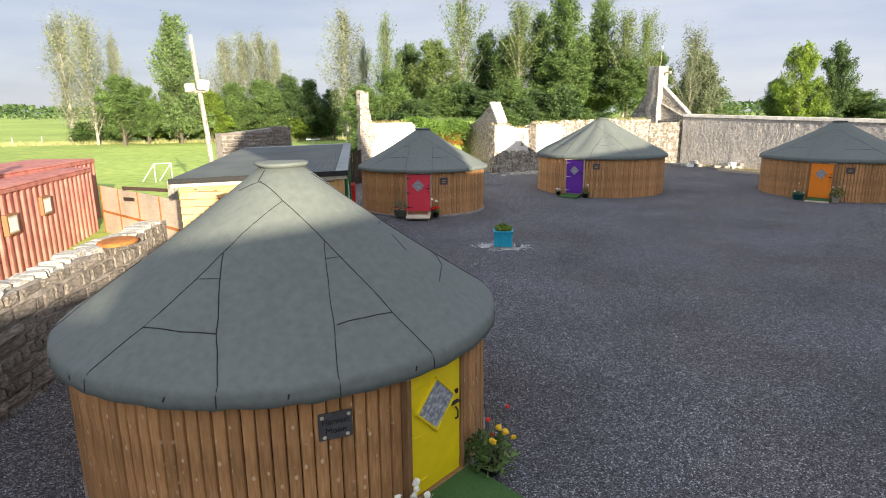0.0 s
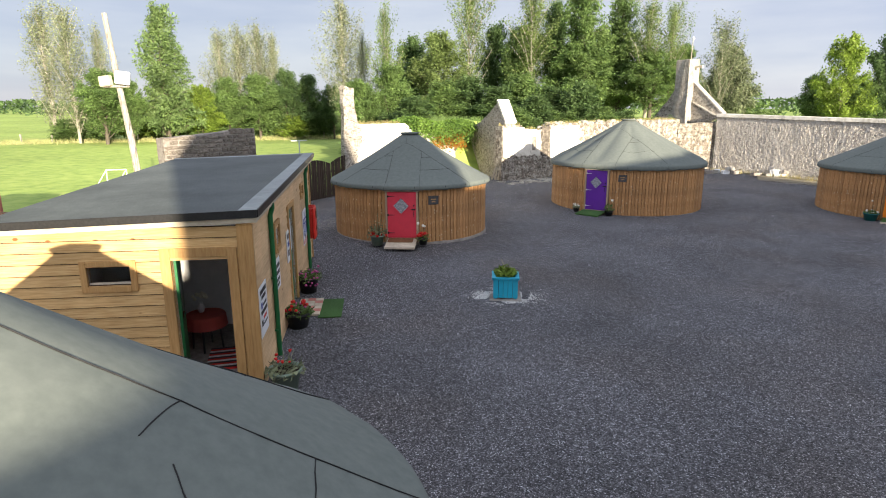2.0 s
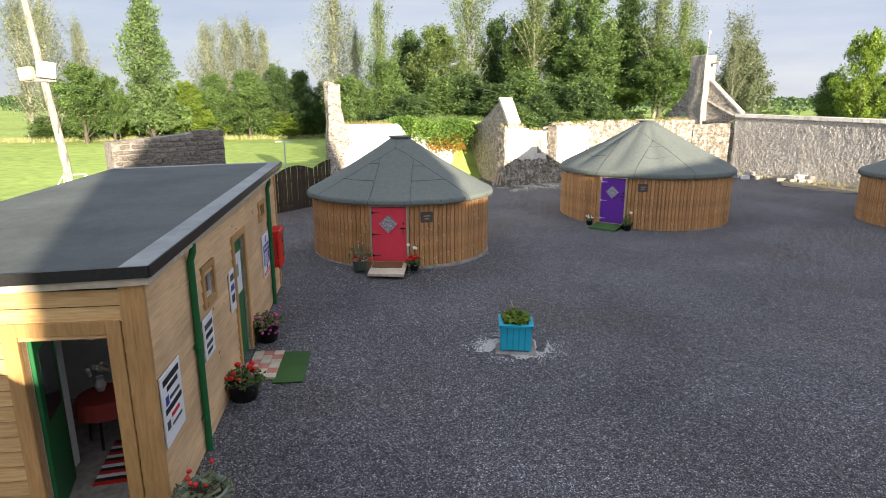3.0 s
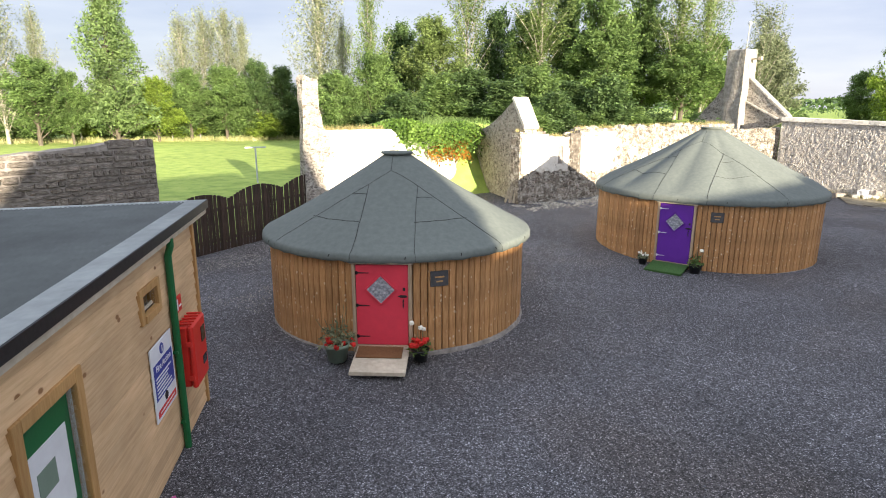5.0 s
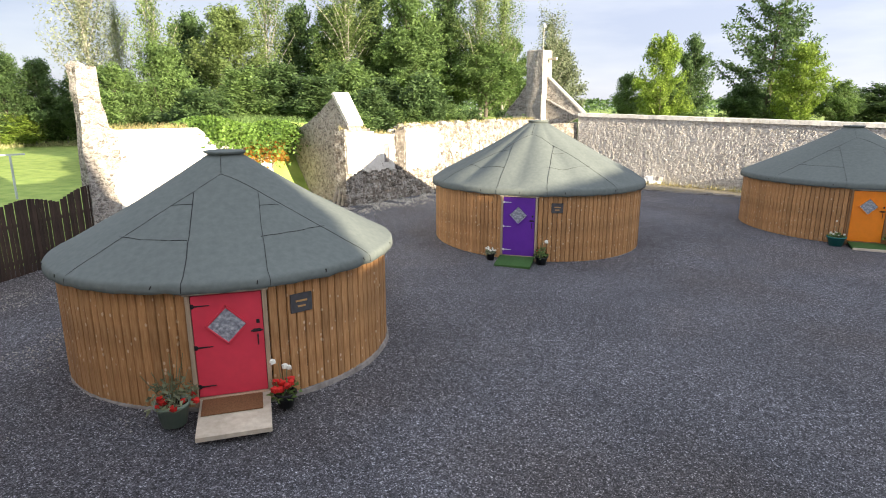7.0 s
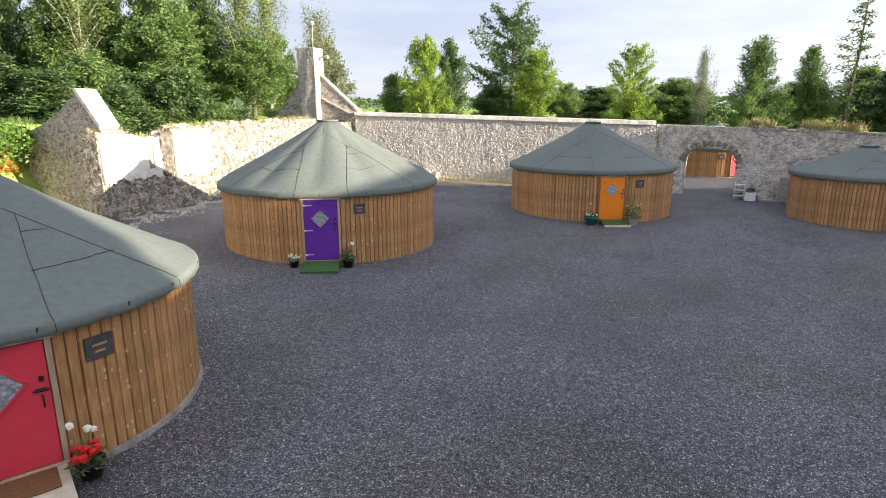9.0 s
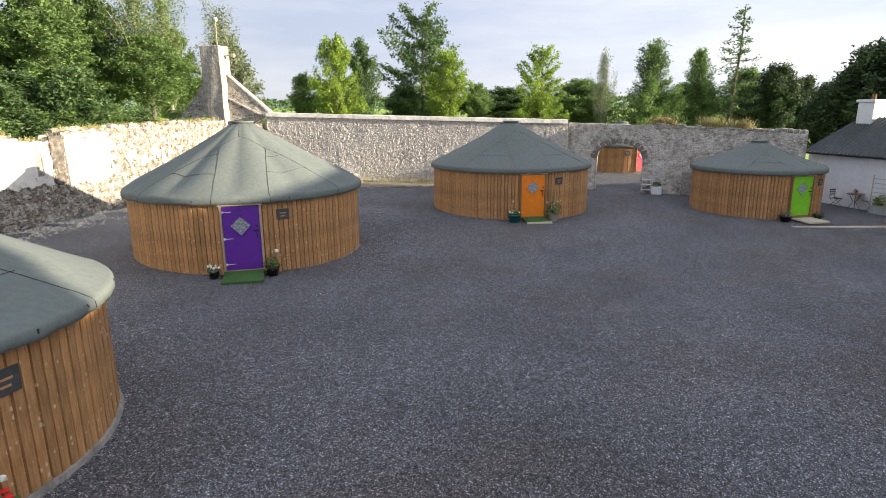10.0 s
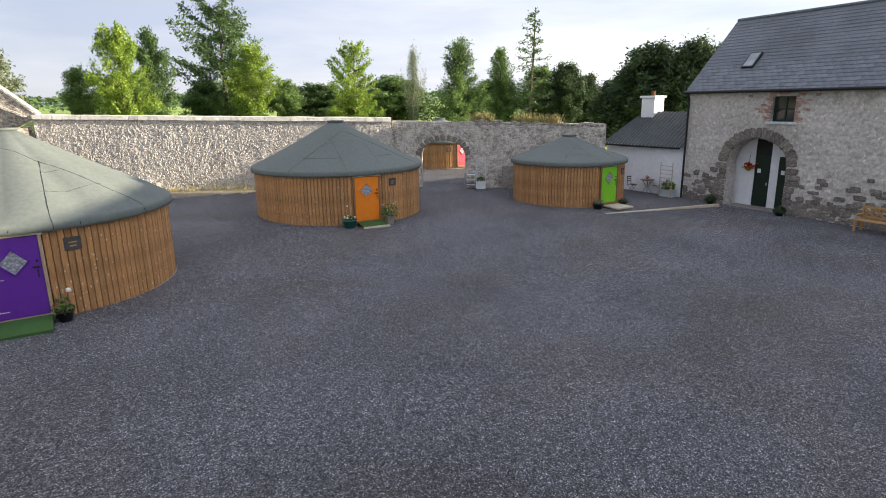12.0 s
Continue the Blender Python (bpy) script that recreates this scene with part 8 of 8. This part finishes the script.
for i in range(5200):
    s = rng.uniform(-0.5, 14.5)
    d = 0.1 + abs(rng.normal(0, 0.75))
    x, y = q0[0] + 0.846 * s + 0.533 * d, q0[1] + 0.533 * s - 0.846 * d
    if noise.noise((x * 0.9, y * 0.9, 5)) > -0.15:
        pts.append((x, y, ground_z(x, y)))
        sz.append(rng.uniform(0.015, 0.06) if i % 9 else rng.uniform(0.05, 0.12))
for i in range(3800):
    t, d = rng.uniform(0, 1), rng.normal(0, 0.5)
    x, y = -3.4 - 5.0 * t + 0.75 * d + (1.3 if i % 2 else 0), 29.2 + 8.2 * t + 0.5 * d
    if (x + 1.15) ** 2 + (y - 32.26) ** 2 > 11.5 and noise.noise((x * 0.6, y * 0.6, 9)) > 0.0:
        pts.append((x, y, ground_z(x, y)))
        sz.append(rng.uniform(0.01, 0.03))
scatter("stone_crumbs", "pale mortar crumbs and stones strewn along the ruin foot", pts, sz, LICHEN, "rubble")
pts = []
for i in range(1500):
    s = rng.uniform(0, 15)
    d = abs(rng.normal(0, 0.25))
    pts.append((20.6 + 0.536 * s - 0.844 * (0.3 + d), 55.2 - 0.844 * s - 0.536 * (0.3 + d), ground_z(22, 50) + 0.02))
tufts("wall_foot_weeds", "dry weeds along the foot of the long wall", pts, 0.3, DRYGRASS, 6)


def bistro_chair(m):
    t = thing("bistro_chair", "dark metal and timber folding bistro chair", "chair", m, "bistro chairs")
    for k in range(5):
        part("seat_slat", boxed(-0.2, 0.2, -0.2 + k * 0.08, -0.14 + k * 0.08, 0.44, 0.46), DARKWOOD, t)
    for s in (-0.2, 0.2):
        for pts_ in ([(s, -0.22, 0), (s, 0.2, 0.46), (s, 0.24, 0.92)], [(s, 0.22, 0), (s, -0.2, 0.46)]):
            bm = bmesh.new()
            tube(bm, pts_, 0.013, 6)
            part("leg", bm, BLACK, t)
    for z in (0.62, 0.74, 0.86):
        part("back_slat", boxed(-0.2, 0.2, 0.2, 0.225, z, z + 0.05), DARKWOOD, t)
    return t


TZ = ground_z(34.6, 24.7)
btab = thing("bistro_table", "round metal bistro table on the terrace", "table", pose(34.45, 24.75, TZ))
bm = bmesh.new()
lathe(bm, [(0.38, 0.78), (0.4, 0.8), (0.38, 0.82), (0, 0.82)], 20)
part("tabletop", bm, paint("brown_table", (0.2, 0.09, 0.06)), btab)
for k in range(3):
    a = k * 2.094
    bm = bmesh.new()
    tube(bm, [(0.34 * math.cos(a), 0.34 * math.sin(a), 0), (0.06 * math.cos(a), 0.06 * math.sin(a), 0.4), (0.28 * math.cos(a), 0.28 * math.sin(a), 0.78)], 0.016, 6)
    part("leg", bm, BLACK, btab)
potted(pose(34.45, 24.75, TZ + 0.825), 0.07, 0.1, POTSTONE, "small pot of pink flowers on the table", L_MID, 0.09, 0.1, ((F_PINK, 6, 0.03, 0.12, 0.025),), 0, 20)
bistro_chair(pose(34.75, 24.2, TZ, 0, 0, -140))
bistro_chair(pose(34.9, 25.6, TZ, 0, 0, -25))
tbx = thing("trough_planter", "grey trough planter with a trellis by the cottage", "planter", pose(33.7, 23.6, ground_z(33.7, 23.6), 0, 0, 55))
part("trough", boxed(-0.4, 0.4, -0.22, 0.22, 0, 0.42, 0.015), LEADWHITE, tbx)
placed("foliage", foliage(260, 0.36, 0.6, rng, 0.14, L_BRIGHT), tbx, "", pose(0, 0, 0.4))
for s in (-0.38, 0.38):
    part("post", boxed(s - 0.02, s + 0.02, 0.23, 0.26, 0, 1.9), PALEWOOD, tbx)
for k in range(6):
    part("lath", boxed(-0.38, 0.38, 0.262, 0.272, 0.6 + 0.22 * k, 0.63 + 0.22 * k), PALEWOOD, tbx)
for s, yy in ((2.2, -0.45), (5.95, -0.5)):
    potted(BARN @ pose(s, yy, -0.42), 0.2, 0.22, POTBLACK, "dark pot with a rounded shrub by the barn arch", L_YEW, 0.27, 0.36, (), 0, 420)
hb = thing("hanging_basket", "hanging basket of rust and red flowers in the arch", "hanging basket", BARN @ pose(3.25, 0.8, 1.35))
bm = bmesh.new()
lathe(bm, [(0.05, 0), (0.2, 0.2), (0.21, 0.22)], 12)
part("basket", bm, RUSTY, hb)
placed("foliage", foliage(90, 0.28, 0.3, rng, 0.1, L_RUST, 0.1), hb, "", pose(0, 0, 0.15))
blooms(hb, [(rng.normal(0, 0.13), rng.normal(0, 0.1), 0.2 + rng.uniform(0, 0.25)) for k in range(16)], 0.05, F_RED, rng)
bm = bmesh.new()
tube(bm, [(0, 0, 0.2), (0, 0.1, 0.9)], 0.008, 4)
part("chain", bm, BLACK, hb)
bench = thing("garden_bench", "pine garden bench with crossed back boards by the barn", "bench", BARN @ pose(10.3, -0.95, -0.36))
for k in range(4):
    part("seat_slat", boxed(-0.85, 0.85, -0.3 + k * 0.13, -0.19 + k * 0.13, 0.45, 0.48, 0.005), TRIM, bench)
for s in (-0.78, 0.78):
    part("leg", boxed(s - 0.04, s + 0.04, -0.3, -0.22, 0, 0.45), TRIM, bench)
    part("leg", boxed(s - 0.04, s + 0.04, 0.23, 0.31, 0, 1.0), TRIM, bench)
    part("armrest", boxed(s - 0.05, s + 0.05, -0.32, 0.22, 0.66, 0.7, 0.006), TRIM, bench)
part("back_rail", boxed(-0.74, 0.74, 0.24, 0.29, 0.92, 1.0), TRIM, bench)
part("back_rail", boxed(-0.74, 0.74, 0.24, 0.29, 0.52, 0.58), TRIM, bench)
for k in range(4):
    for a in (42, -42):
        part("cross_board", boxed(-0.25, 0.25, 0.25 if a > 0 else 0.268, 0.262 if a > 0 else 0.28, -0.035, 0.035), TRIM, bench, "", pose(-0.55 + 0.37 * k, 0, 0.75, 0, a, 0))

# ---- out in the field ----
goal = thing("goal_frame", "small white goal frame on the grass", "goal", pose(-18.6, 40.5, ground_z(-18.6, 40.5), 0, 0, 25))
for pts_ in ([(-0.5, 0, 0), (-0.5, 0, 1.2)], [(0.5, 0, 0), (0.5, 0, 1.2)], [(-0.5, 0, 1.2), (0.5, 0, 1.2)], [(-0.5, 0, 1.2), (-1.3, 0.6, 0)], [(0.5, 0, 1.2), (-0.3, 0.9, 0)]):
    bm = bmesh.new()
    tube(bm, pts_, 0.028, 6)
    part("bar", bm, SIGNWHITE, goal)
tpost = thing("clothes_post", "grey T-shaped metal post on the lawn", "post", pose(-11.6, 52.5, ground_z(-11.6, 52.5), 0, 0, 30))
bm = bmesh.new()
tube(bm, [(0, 0, 0), (0, 0, 2.1)], 0.05, 6)
part("upright", bm, LEADWHITE, tpost)
part("crossbar", boxed(-0.6, 0.6, -0.04, 0.04, 2.06, 2.14), LEADWHITE, tpost)
tagged(part("field_box", boxed(-0.5, 0.5, -0.4, 0.4, 0, 0.9, 0.03), SIGNWHITE, None, "", pose(-24.8, 96.0, ground_z(-24.8, 96.0))), "white box standing at the lawn edge", "box")
ff = thing("field_fence", "weathered post and wire fence along the field", "fence", pose(0, 0, 0))
for k in range(26):
    x = -80 + k * 2.6
    y = 75.2 + 0.62 * (max(x, -60) + 52)
    part("post", boxed(x - 0.07, x + 0.07, y - 0.07, y + 0.07, ground_z(x, y) - 0.1, ground_z(x, y) + 0.95 + 0.12 * math.sin(k * 1.9)), GREYWOOD, ff)
gr = thing("gate_rail", "weathered gate post with dark rails by the field", "gate", pose(-9.4, 23.0, 0.0, 0, 0, 160))
part("post", boxed(-0.12, 0.12, -0.12, 0.12, 0, 2.5, 0.01), GREYWOOD, gr)
for z in (1.7, 2.1):
    part("rail", boxed(0.12, 2.4, -0.03, 0.03, z, z + 0.12), DARKWOOD, gr)
